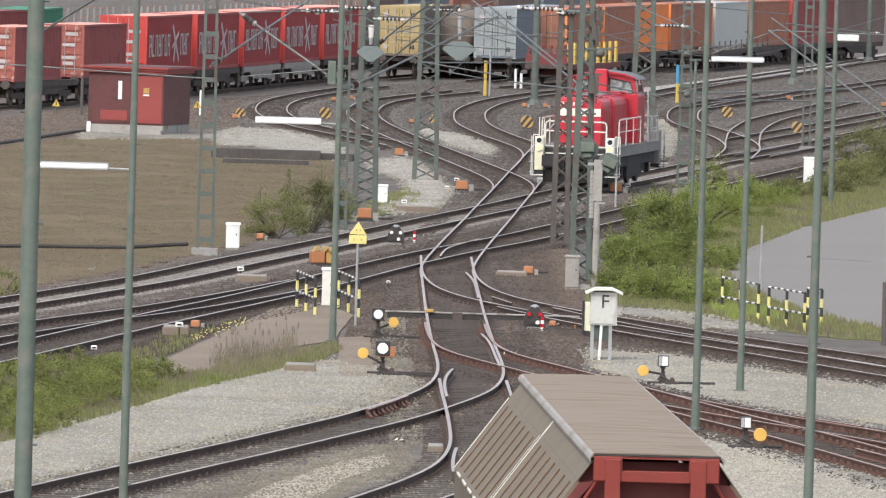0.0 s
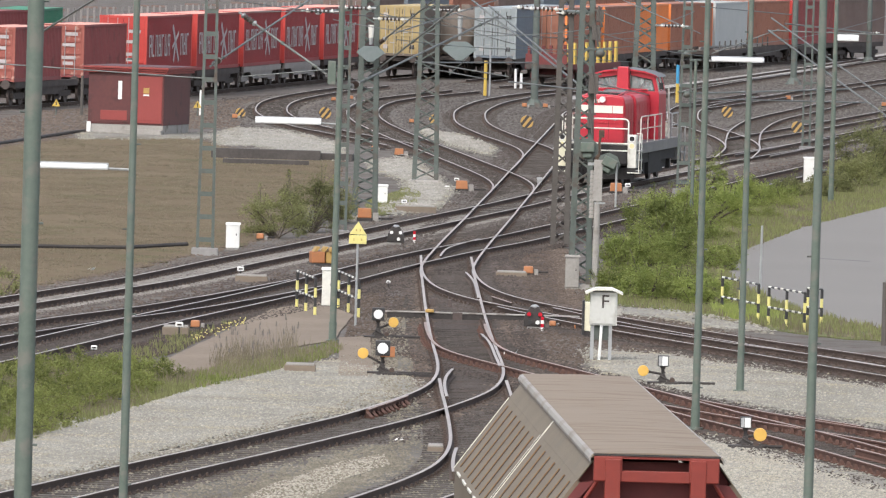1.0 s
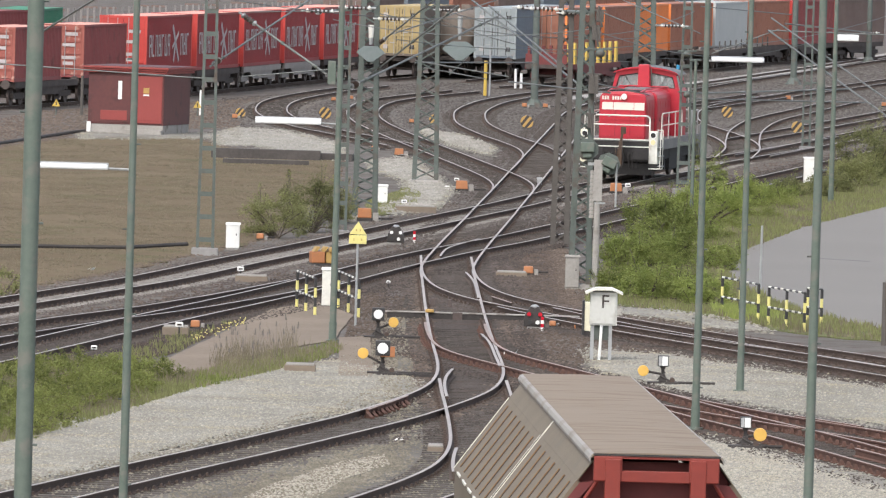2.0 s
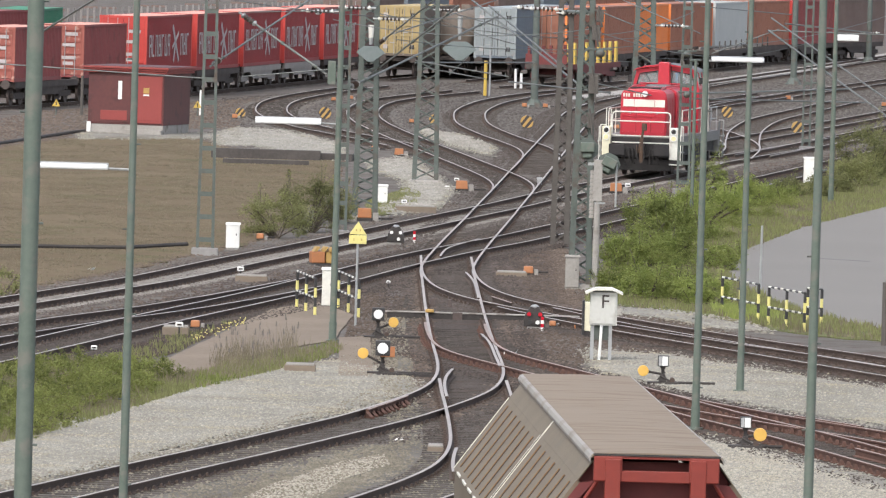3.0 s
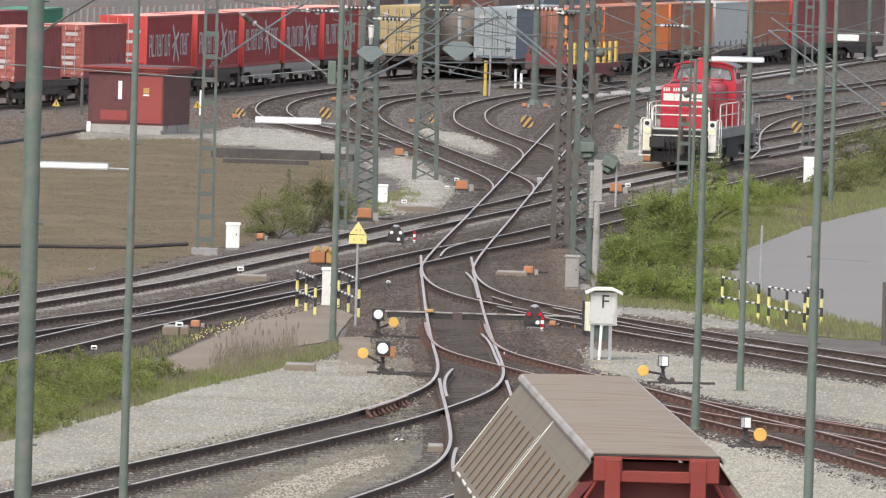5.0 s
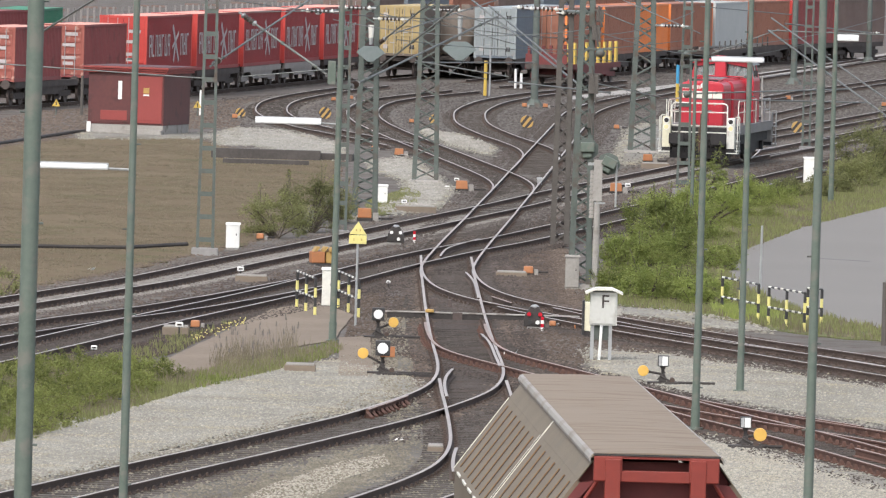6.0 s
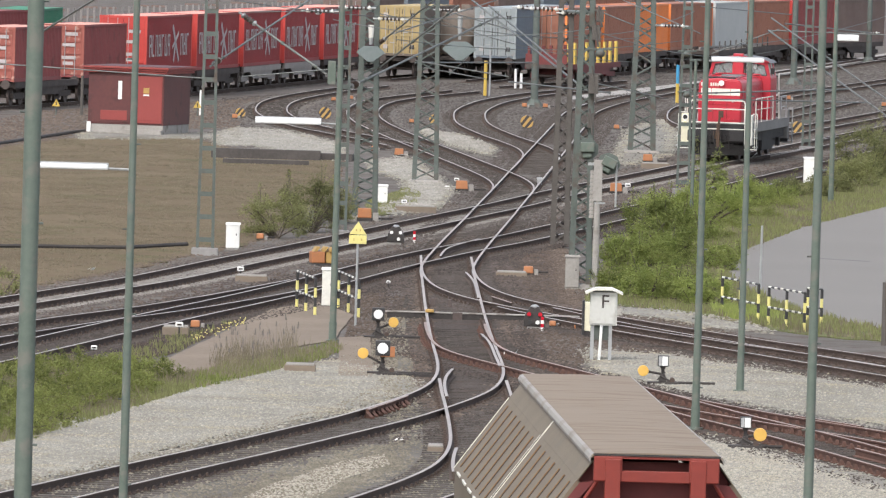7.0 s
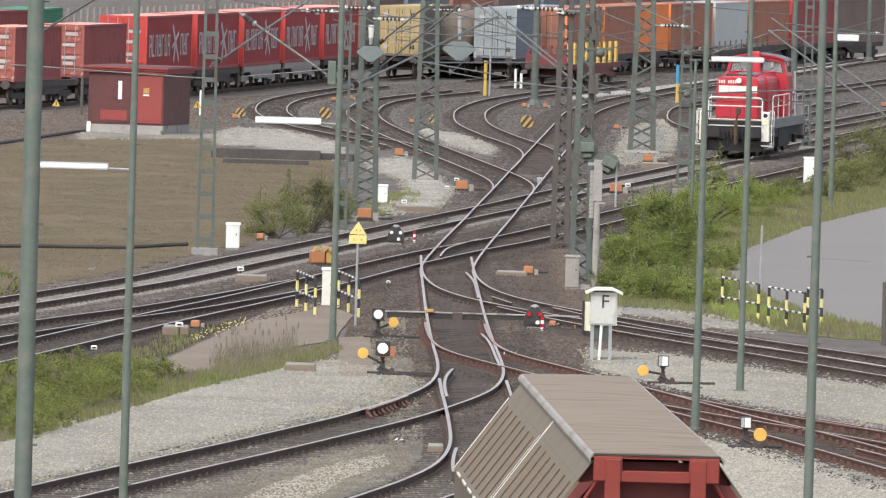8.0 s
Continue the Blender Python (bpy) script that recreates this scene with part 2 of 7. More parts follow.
class Shape:
    def __init__(self):
        self.v, self.f, self.mi = [], [], []

    def add(self, verts, faces, mi=0):
        o = len(self.v)
        self.v += [tuple(p) for p in verts]
        self.f += [tuple(i + o for i in q) for q in faces]
        self.mi += [mi] * len(faces)
        return self

    def box(self, x0, x1, y0, y1, z0, z1, mi=0, m=None, top=(1, 1)):
        cx, cy = (x0 + x1) / 2, (y0 + y1) / 2
        hx, hy = (x1 - x0) / 2, (y1 - y0) / 2
        vs = []
        for z, kx, ky in ((z0, 1, 1), (z1, top[0], top[1])):
            vs += [Vector((cx - hx * kx, cy - hy * ky, z)), Vector((cx + hx * kx, cy - hy * ky, z)), Vector((cx + hx * kx, cy + hy * ky, z)), Vector((cx - hx * kx, cy + hy * ky, z))]
        if m:
            vs = [m @ p for p in vs]
        return self.add(vs, [(3, 2, 1, 0), (4, 5, 6, 7), (0, 1, 5, 4), (1, 2, 6, 5), (2, 3, 7, 6), (3, 0, 4, 7)], mi)

    def tube(self, p, q, r, r2=None, n=8, mi=0):
        p, q = Vector(p), Vector(q)
        r2 = r if r2 is None else r2
        d = (q - p).normalized()
        a = d.orthogonal().normalized()
        b = d.cross(a)
        vs = []
        for c, rr in ((p, r), (q, r2)):
            vs += [c + (a * math.cos(2 * math.pi * i / n) + b * math.sin(2 * math.pi * i / n)) * rr for i in range(n)]
        fs = [(i, (i + 1) % n, n + (i + 1) % n, n + i) for i in range(n)] + [tuple(range(n - 1, -1, -1)), tuple(range(n, 2 * n))]
        return self.add(vs, fs, mi)

    def bar(self, p, q, w, h=None, mi=0):
        """A square bar between two points."""
        return self.tube(p, q, w * 0.7071, None, 4, mi)

    def path(self, pts, r, n=6, mi=0):
        for p, q in zip(pts, pts[1:]):
            self.tube(p, q, r, None, n, mi)
        return self

    def hose(self, pts, r, n=6, mi=0):
        """One bent tube through the points."""
        pts = [Vector(p) for p in pts]
        vs = []
        for i, p in enumerate(pts):
            d = (pts[min(i + 1, len(pts) - 1)] - pts[max(i - 1, 0)]).normalized()
            a = d.cross(Vector((0.1, 0.2, 1.0))).normalized()
            b = d.cross(a)
            vs += [p + (a * math.cos(2 * math.pi * k / n) + b * math.sin(2 * math.pi * k / n)) * r for k in range(n)]
        fs = [(i * n + k, i * n + (k + 1) % n, (i + 1) * n + (k + 1) % n, (i + 1) * n + k) for i in range(len(pts) - 1) for k in range(n)]
        fs += [tuple(range(n - 1, -1, -1)), tuple(range((len(pts) - 1) * n, len(pts) * n))]
        return self.add(vs, fs, mi)

    def prism(self, prof, y0, y1, mi=0, axis="y"):
        """A closed profile of (x, z) pushed along y; axis x: a profile of (y, z) pushed along x."""
        k = len(prof)
        if axis == "y":
            vs = [(x, y0, z) for x, z in prof] + [(x, y1, z) for x, z in prof]
        else:
            vs = [(y0, x, z) for x, z in prof] + [(y1, x, z) for x, z in prof]
        fs = [(i, (i + 1) % k, k + (i + 1) % k, k + i) for i in range(k)] + [tuple(range(k - 1, -1, -1)), tuple(range(k, 2 * k))]
        return self.add(vs, fs, mi)

    def ball(self, c, rx, ry, rz, n=10, k=6, mi=0):
        vs, fs = [], []
        for j in range(k + 1):
            th = math.pi * j / k
            for i in range(n):
                ph = 2 * math.pi * i / n
                vs.append((c[0] + rx * math.sin(th) * math.cos(ph), c[1] + ry * math.sin(th) * math.sin(ph), c[2] + rz * math.cos(th)))
        for j in range(k):
            for i in range(n):
                fs.append((j * n + i, (j + 1) * n + i, (j + 1) * n + (i + 1) % n, j * n + (i + 1) % n))
        return self.add(vs, fs, mi)

    def mesh(self, name, mats, smooth=False):
        me = bpy.data.meshes.new(name)
        me.from_pydata(self.v, [], self.f)
        for m in mats if isinstance(mats, (list, tuple)) else [mats]:
            me.materials.append(m)
        me.polygons.foreach_set("material_index", self.mi)
        if smooth:
            me.polygons.foreach_set("use_smooth", [len(f) <= 4 for f in self.f])
        me.update()
        return me


def recalc(me):
    bm = bmesh.new()
    bm.from_mesh(me)
    bmesh.ops.recalc_face_normals(bm, faces=bm.faces)
    bm.to_mesh(me)
    bm.free()
    return me


def part(name, shape, mats, parent, label="", smooth=False, bevel=0.0, kind=""):
    ob = new(name, recalc(shape.mesh(name, mats, smooth)) if isinstance(shape, Shape) else shape)
    ob.parent = parent
    if bevel:
        b = ob.modifiers.new("edge", "BEVEL")
        b.width, b.segments, b.limit_method, b.angle_limit = bevel, 2, "ANGLE", radians(40)
    return tagged(ob, label, kind=kind)


def thing(name, m, label, category, group="", kind=""):
    ob = new(name)
    ob.matrix_basis = m
    ob.empty_display_size = 0.2
    return tagged(ob, label, category, group, kind)


def solid(name, shape, mats, m, label, category, group="", kind="", smooth=False, bevel=0.0):
    ob = part(name, shape, mats, None, label, smooth, bevel, kind)
    ob.matrix_basis = m
    return tagged(ob, "", category, group)


def smooth_line(pts, step=1.5):
    """A smooth line through the points, in even steps."""
    pts = [Vector(p).to_2d() for p in pts]
    ext = [pts[0] * 2 - pts[1]] + pts + [pts[-1] * 2 - pts[-2]]
    dense = []
    for i in range(1, len(ext) - 2):
        p0, p1, p2, p3 = ext[i - 1:i + 3]
        for k in range(24):
            t = k / 24
            dense.append(0.5 * (2 * p1 + (p2 - p0) * t + (2 * p0 - 5 * p1 + 4 * p2 - p3) * t * t + (3 * p1 - p0 - 3 * p2 + p3) * t ** 3))
    dense.append(pts[-1])
    out, run = [dense[0]], 0.0
    for a, b in zip(dense, dense[1:]):
        d = (b - a).length
        while run + d >= step:
            a = a + (b - a) * ((step - run) / d)
            out.append(a.copy())
            d, run = (b - a).length, 0.0
        run += d
    for _ in range(3):
        out = [out[0]] + [(a + b * 2 + c) / 4 for a, b, c in zip(out, out[1:], out[2:])] + [out[-1]]
    return out


def normals(line):
    res = []
    for i in range(len(line)):
        d = line[min(i + 1, len(line) - 1)] - line[max(i - 1, 0)]
        d.normalize()
        res.append(Vector((d.y, -d.x)))
    return res


# ---- ground ----
ZONES = {}


def patch(name, pts, z, material, label, wobble=0.25, kind="structure", category="ground"):
    """A sheet of ground with an uneven rim."""
    ZONES.setdefault(name, []).append(pts)
    rim = []
    rnd = random.Random(name)
    k = len(pts)
    for i in range(k):
        a, b = Vector(pts[i]), Vector(pts[(i + 1) % k])
        steps = max(2, min(60, int((b - a).length / 1.2)))
        for s in range(steps):
            p = a.lerp(b, s / steps)
            w = wobble * math.sin(math.pi * s / steps)
            rim.append((p.x + rnd.uniform(-1, 1) * w, p.y + rnd.uniform(-1, 1) * w * 2, z))
    me = bpy.data.meshes.new(name)
    k = len(rim)
    low = [(a, b, -0.02) for a, b, c in rim]
    me.from_pydata(rim + low, [], [tuple(range(k))] + [(i, (i + 1) % k, k + (i + 1) % k, k + i) for i in range(k)])
    me.materials.append(material)
    ob = new(name, recalc(me))
    if ob.data.polygons[0].normal.z < 0:
        ob.data.flip_normals()
    return tagged(ob, label, category, kind=kind)


sheet = Shape()
for i in range(12):
    for j in range(12):
        x0, y0 = -2400 + i * 400, -1000 + j * 420
        sheet.add([(x0, y0, 0), (x0 + 400, y0, 0), (x0 + 400, y0 + 420, 0), (x0, y0 + 420, 0)], [(0, 1, 2, 3)])
tagged(new("ground", sheet.mesh("ground", BALLAST)), "brown-grey stony yard ground between the tracks", "ground", kind="structure")

patch("field", [(-23.62, 382.71), (-18.19, 391.83), (-16.08, 408.13), (-11.26, 416.27), (-9.19, 401.50), (-4.30, 387.61), (-4.12, 355.08), (-5.56, 300.24), (-7.61, 285.00), (-9.57, 269.96), (-11.80, 256.47), (-14.76, 241.08)], 0.030, DRYFIELD, "flat field of dry brown turf", 0.3)
patch("pavement_verge", [(3.95, 262.0), (4.50, 275.37), (5.43, 301.79), (7.36, 334.49), (9.75, 358.02), (13.39, 371.50), (18.86, 411.33), (21.37, 427.02), (12.9, 240.5), (11.3, 243.45), (10.35, 244.07), (9.02, 246.93), (8.14, 251.46), (7.06, 255.72), (6.06, 257.77), (4.95, 259.8)], 0.030, TURF, "rough green grass verge beside the road", 0.25)
patch("road", [(8.47, 291.46), (9.80, 305.19), (12.13, 324.66), (14.18, 337.45), (16.06, 349.13), (18.81, 366.29), (12.76, 246.21), (11.59, 249.84), (10.50, 254.97), (9.30, 263.77), (8.48, 278.20)], 0.042, ASPHALT, "smooth grey asphalt road", 0.04, category="road")
patch("asphalt_seam", [(11.5, 297.83), (13.2, 296.42), (13.17, 295.82), (11.48, 297.28)], 0.046, TARSEAM, "dark tar seam in the asphalt", 0.01, category="seam")
patch("gravel_bank", [(-8.92, 186.26), (-8.60, 188.68), (-7.26, 197.33), (-5.82, 207.48), (-4.75, 213.97), (-3.61, 220.87), (-2.37, 225.54), (-1.00, 219.83), (-0.44, 213.99), (-1.65, 206.37), (-3.43, 197.89), (-5.27, 189.03), (-7.11, 179.63), (-8.33, 174.37)], 0.034, GRAVEL, "bank of pale grey gravel beside the track", 0.12)
patch("grass_bank", [(-10.48, 217.63), (-8.85, 221.70), (-7.12, 220.63), (-6.20, 216.09), (-5.55, 215.47), (-5.43, 211.19), (-6.61, 201.93), (-7.69, 193.64), (-8.97, 187.17)], 0.030, TURF, "strip of rough green grass", 0.2)
patch("grass_edge", [(-6.05, 215.19), (-4.89, 220.12), (-3.70, 226.09), (-2.60, 233.73), (-2.37, 230.47), (-2.89, 225.23), (-3.84, 219.46), (-5.42, 210.72)], 0.032, TURF, "thin strip of grass along the path", 0.15)
patch("footpath", [(-6.41, 223.14), (-5.53, 235.40), (-4.45, 251.13), (-3.35, 256.99), (-2.28, 249.26), (-2.62, 235.16), (-4.03, 229.46), (-5.15, 219.97), (-6.05, 215.19), (-6.51, 217.91)], 0.036, PATHEARTH, "worn beige earth footpath", 0.03)
patch("sand_bank", [(-3.75, 171.70), (-3.06, 178.16), (-1.89, 185.69), (-1.04, 188.69), (-0.90, 185.63), (-1.72, 180.83), (-2.17, 174.80), (-2.53, 171.47)], 0.034, GREYBED, "patch of pale sandy gravel", 0.15)
patch("gravel_yard", [(3.74, 234.17), (5.51, 232.98), (7.02, 228.40), (8.86, 223.71), (11.08, 218.00), (10.31, 202.32), (9.56, 204.68), (8.15, 208.29), (7.03, 211.53), (5.17, 217.61), (3.74, 225.16)], 0.034, GRAVEL, "strip of pale gravel beside rusty tracks", 0.15)
patch("sand_yard", [(4.99, 199.17), (5.95, 195.63), (7.30, 191.49), (8.62, 185.74), (9.34, 182.61), (8.63, 168.15), (4.72, 166.47), (5.07, 184.06)], 0.034, GRAVEL, "pale sandy gravel beside the rusty tracks", 0.15)
patch("oily_ground", [(-0.43, 211.62), (-0.57, 279.71), (0.10, 302.34), (2.10, 308.79), (3.64, 300.39), (3.43, 267.01), (3.77, 257.28), (1.77, 251.92), (1.70, 239.32), (2.96, 226.02), (1.58, 217.55), (1.30, 212.58), (0.30, 204.10)], 0.010, BED, "oil-darkened ballast around the crossing", 0.15)
patch("gravel_strip", [(4.55, 258.48), (6.05, 257.42), (7.55, 251.75), (8.44, 247.22), (7.44, 247.84), (5.96, 253.33), (4.49, 255.04)], 0.036, GRAVEL, "pale gravel strip below the bushes", 0.06)
patch("rubble_heap", [(-10.01, 420.49), (-9.43, 432.86), (-7.36, 431.26), (-4.57, 410.00), (-4.30, 387.61), (-5.71, 390.16), (-8.11, 406.16), (-9.51, 404.64)], 0.044, WHITESTONE, "spread of white limestone rubble", 0.05)
patch("rubble_heap", [(-2.94, 389.00), (-1.59, 392.80), (-0.61, 372.33), (0.17, 352.49), (-0.51, 332.30), (-1.65, 326.76), (-2.22, 330.81), (-1.15, 344.93), (-1.45, 364.42), (-2.60, 374.04)], 0.044, WHITESTONE, "spread of white limestone rubble", 0.05)
patch("rubble_heap", [(-1.24, 438.29), (0.26, 434.03), (1.91, 413.44), (1.73, 402.01), (0.26, 415.23)], 0.040, WHITESTONE, "spread of white limestone rubble", 0.05)
patch("gravel_spot", [(7.08, 399.26), (8.76, 451.86), (10.49, 470.11), (10.44, 443.56), (9.43, 410.07), (7.45, 394.00)], 0.040, GRAVEL, "pale gravel round a mast foot", 0.05)
patch("gravel_strip", [(-15.73, 417.81), (-11.15, 421.11), (-9.25, 425.18), (-9.05, 415.95), (-15.35, 408.03)], 0.040, GRAVEL, "pale gravel round the cabin", 0.1)
patch("grass_bank", [(-2.73, 340.42), (-1.40, 354.31), (-0.86, 348.34), (-1.01, 335.95), (-1.84, 326.60), (-2.58, 323.19)], 0.038, TURF, "small patch of green grass", 0.1)
patch("pavement_slab", [(-2.50, 236.70), (-1.74, 237.77), (-1.51, 218.78), (-2.30, 218.32)], 0.038, PATHEARTH, "worn concrete slab beside the points", 0.02, category="slab")

# ---- tracks ----
RAIL = [(-0.075, 0.0), (0.075, 0.0), (0.075, 0.014), (0.012, 0.034), (0.012, 0.125), (0.036, 0.135), (0.036, 0.166), (0.024, 0.172), (-0.024, 0.172), (-0.036, 0.166), (-0.036, 0.135), (-0.012, 0.125), (-0.012, 0.034), (-0.075, 0.014)]
SLP = Shape().box(-1.3, 1.3, -0.13, 0.13, -0.06, 0.012)
for sx in (-0.7535, 0.7535):
    SLP.box(sx - 0.17, sx + 0.17, -0.08, 0.08, 0.012, 0.026, 1)
    SLP.box(sx - 0.125, sx - 0.078, -0.05, 0.05, 0.026, 0.075, 1)
    SLP.box(sx + 0.078, sx + 0.125, -0.05, 0.05, 0.026, 0.075, 1)
SLEEPER_MESH = SLP.mesh("sleeper", [SLEEPER, RUST])
PALE_MESH = SLP.mesh("sleeper", [PALESLEEPER, RUST])
SLPR = Shape().box(-1.3, 1.3, -0.13, 0.13, -0.06, 0.012)
for sx in (-0.7535, 0.7535):
    SLPR.box(sx - 0.20, sx + 0.20, -0.10, 0.10, 0.012, 0.035, 1)
    for e in (-1, 1):
        SLPR.box(sx + e * 0.125 - 0.045, sx + e * 0.125 + 0.045, -0.07, 0.07, 0.035, 0.12, 1, top=(0.6, 0.7))
RED_MESH = SLPR.mesh("sleeper", [SLEEPER, REDRUST])


def sweep(line, off, profile, z=0.0):
    nm = normals(line)
    s = Shape()
    k = len(profile)
    vs = []
    for p, n in zip(line, nm):
        for a, h in profile:
            c = p + n * (off + a)
            vs.append((c.x, c.y, z + h))
    fs, mi = [], []
    for i in range(len(line) - 1):
        for j in range(k):
            j2 = (j + 1) % k
            fs.append((i * k + j, i * k + j2, (i + 1) * k + j2, (i + 1) * k + j))
            mi.append(1 if 6 <= j <= 8 else 0)
    fs += [tuple(range(k)), tuple(range((len(line) - 1) * k, len(line) * k))]
    s.add(vs, fs)
    s.mi = mi + [0, 0]
    return s


TRACKS = {}
BEDS = []


def track(label, pts, bed=BED, side=1, sleepers=SLEEPER_MESH, steel=RUST, top=None, separate=0, width=1.75, z=0.0, both=True, spacing=0.62):
    """A track from the line of one of its rails: side 1 when the other rail lies to the right of the way, 0 for the centre line."""
    line = smooth_line(pts)
    if side:
        line = [p + n * 0.7535 * side for p, n in zip(line, normals(line))]
    tr = thing("track", Matrix.Identity(4), label.strip(), "railway track", "tracks of the yard", "structure")
    nm = normals(line)
    n = len(TRACKS)
    zb = 0.002 + 0.004 * (n % 6)
    b = Shape()
    rnd = random.Random(n)
    vs = []
    for p, q in zip(line, nm):
        w1, w2 = width + rnd.uniform(-0.2, 0.2), width + rnd.uniform(-0.2, 0.2)
        vs += [(p.x - q.x * w1, p.y - q.y * w1, zb), (p.x + q.x * w2, p.y + q.y * w2, zb)]
    b.add(vs, [(2 * i, 2 * i + 1, 2 * i + 3, 2 * i + 2) for i in range(len(line) - 1)])
    BEDS.append(bed)
    bedob = part("ballast_bed", b, bed, tr, kind="stuff")
    if bedob.data.polygons[0].normal.z < 0:
        bedob.data.flip_normals()
    zr = zb
    for off in (-0.7535, 0.7535):
        part("rail", sweep(line, off, RAIL, zr), [steel, top or RAILTOP], tr)
    TRACKS[label] = (tr, line, zb, spacing)
    # sleepers
    run, placed, rest = 0.0, 0, Shape()
    for i in range(len(line) - 1):
        seg = line[i + 1] - line[i]
        d = run
        while d < seg.length:
            p = line[i] + seg * (d / seg.length)
            m = pose(p.x, p.y, zr + rnd.uniform(-0.004, 0.004), 0, 0, math.degrees(math.atan2(seg.y, seg.x)) - 90 + rnd.uniform(-1, 1))
            if placed < separate:
                ob = new("sleeper", sleepers)
                ob.parent = tr
                ob.matrix_basis = m
            else:
                for q, me in ((0, sleepers),):
                    o = len(rest.v)
                    rest.v += [tuple(m @ v.co) for v in me.vertices]
                    rest.f += [tuple(k + o for k in f.vertices) for f in me.polygons]
                    rest.mi += [f.material_index for f in me.polygons]
            placed += 1
            d += spacing
        run = d - seg.length
    if rest.v:
        part("sleepers", rest.mesh("sleepers", list(sleepers.materials)), None, tr, kind="stuff")
    return line


LOCOLINE = [(4.79, 354.21), (6.64, 366.31), (8.48, 378.71), (10.32, 391.40), (12.16, 404.39)]
track("main curved track through the middle of the yard", [(-9.52, 163.35), (-7.80, 171.61), (-6.05, 180.14), (-4.16, 188.97), (-3.14, 194.02), (-2.06, 199.35), (-1.65, 201.93), (-0.93, 206.77), (-0.32, 211.77), (-0.07, 217.04), (-0.04, 222.71), (-0.23, 235.41), (-0.39, 249.66), (-0.56, 269.97), (-0.60, 279.98), (-0.09, 297.63), (0.94, 327.41), (2.51, 374.86), (5.03, 451.30), (5.96, 478.37), (7.43, 498.89), (9.37, 517.51)], GREYBED, separate=230)
T6_LINE = track("curved siding beside the hopper wagon", [(-3.14, 162.01), (-2.47, 167.39), (-1.48, 173.26), (-0.75, 177.71), (-0.17, 182.12), (0.13, 186.05), (0.26, 190.44), (0.26, 194.77), (0.18, 202.48), (0.07, 209.86), (-0.01, 217.08)], GREYBED, separate=120)
track("straight through track on concrete sleepers", [(-14.22, 236.72), (-12.68, 244.43), (-11.51, 250.26), (-10.30, 256.71), (-8.58, 266.12), (-6.64, 279.65), (-4.56, 293.18), (-2.62, 306.78), (-0.65, 320.47), (1.25, 333.45), (2.90, 344.00)][:-1] + [(p[0] - 0.745, p[1] + 0.11) for p in LOCOLINE] + [(LOCOLINE[-1][0] + 13.0, LOCOLINE[-1][1] + 80)], BED, sleepers=PALE_MESH, separate=220)
track("straight track with timber sleepers", [(-12.58, 210.07), (-11.29, 218.38), (-10.31, 224.88), (-7.94, 240.82), (-5.72, 254.92), (-4.11, 266.27), (-2.36, 279.51), (-0.41, 292.30), (1.34, 302.10), (4.04, 320.11), (7.09, 341.01), (9.51, 357.76), (13.98, 388.50), (19.52, 426.16), (22.22, 444.33)], BED, separate=200)
track("diverging siding", [(-13.34, 222.47), (-11.88, 229.55), (-10.77, 234.68), (-9.61, 240.04), (-7.92, 246.63), (-5.78, 257.36), (-5.11, 261.45), (-4.12, 267.03)], BED)
track("rusty siding branching past the gravel", [(1.11, 242.93), (1.17, 238.37), (1.34, 232.32), (1.78, 227.83), (3.08, 221.67), (5.04, 212.16), (6.76, 203.39), (7.90, 198.72), (9.03, 192.92), (9.85, 188.61), (11.36, 180.53)], BED, sleepers=RED_MESH, steel=REDRUST, top=RUSTTOP, separate=150)
track("rusty siding with check rails", [(3.08, 221.67), (5.05, 212.40), (6.86, 206.29), (7.95, 203.16), (9.33, 199.67), (10.27, 196.89), (12.03, 191.55)], BED, sleepers=RED_MESH, steel=REDRUST, top=RUSTTOP)
track("track branching towards the road", [(0.85, 287.04), (0.89, 280.67), (0.97, 273.02), (1.31, 265.59), (1.98, 259.86), (2.90, 255.58), (3.72, 252.39), (4.69, 249.40), (7.94, 239.32), (10.78, 231.85), (11.86, 228.40), (13.88, 221.76)], BED, separate=120)
track("parallel track by the road", [(2.97, 253.92), (4.41, 247.27), (6.63, 239.40), (7.83, 235.73), (10.56, 227.10), (11.63, 223.79), (13.61, 217.41)], BED)
track("curved ladder track", [(8.58, 545.64), (6.48, 530.67), (3.88, 515.67), (1.70, 496.60), (0.58, 477.61), (0.33, 462.11), (0.56, 446.02), (1.51, 428.92), (2.46, 416.78), (3.08, 406.74), (3.20, 396.69), (2.86, 384.31), (2.51, 374.86)], BALLAST, side=-1)
track("curved ladder track", [(0.24, 519.16), (-2.71, 501.32), (-4.34, 486.13), (-4.84, 469.57), (-4.53, 450.65), (-3.29, 429.31), (-0.62, 394.34), (1.03, 372.66), (1.67, 361.88), (1.78, 353.22), (1.48, 343.33), (0.94, 327.41)], BALLAST, side=-1)
track("curved ladder track ", [(-4.73, 526.81), (-7.48, 504.38), (-9.04, 485.06), (-9.30, 467.47), (-8.70, 451.05), (-6.89, 433.13), (-4.69, 419.98), (-3.38, 412.17), (-2.37, 405.25)], BALLAST, side=-1)
track("curved ladder track  ", [(17.24, 535.21), (13.46, 510.68), (11.73, 494.21), (10.95, 477.45), (10.84, 461.43), (11.76, 444.56), (12.26, 431.33), (12.17, 418.26), (11.25, 401.74)], BALLAST, side=-1)
track("curved ladder track   ", [(20.81, 521.65), (17.79, 496.86), (15.04, 474.32), (13.44, 452.68), (12.63, 433.66), (12.17, 418.26)], BALLAST, side=-1)
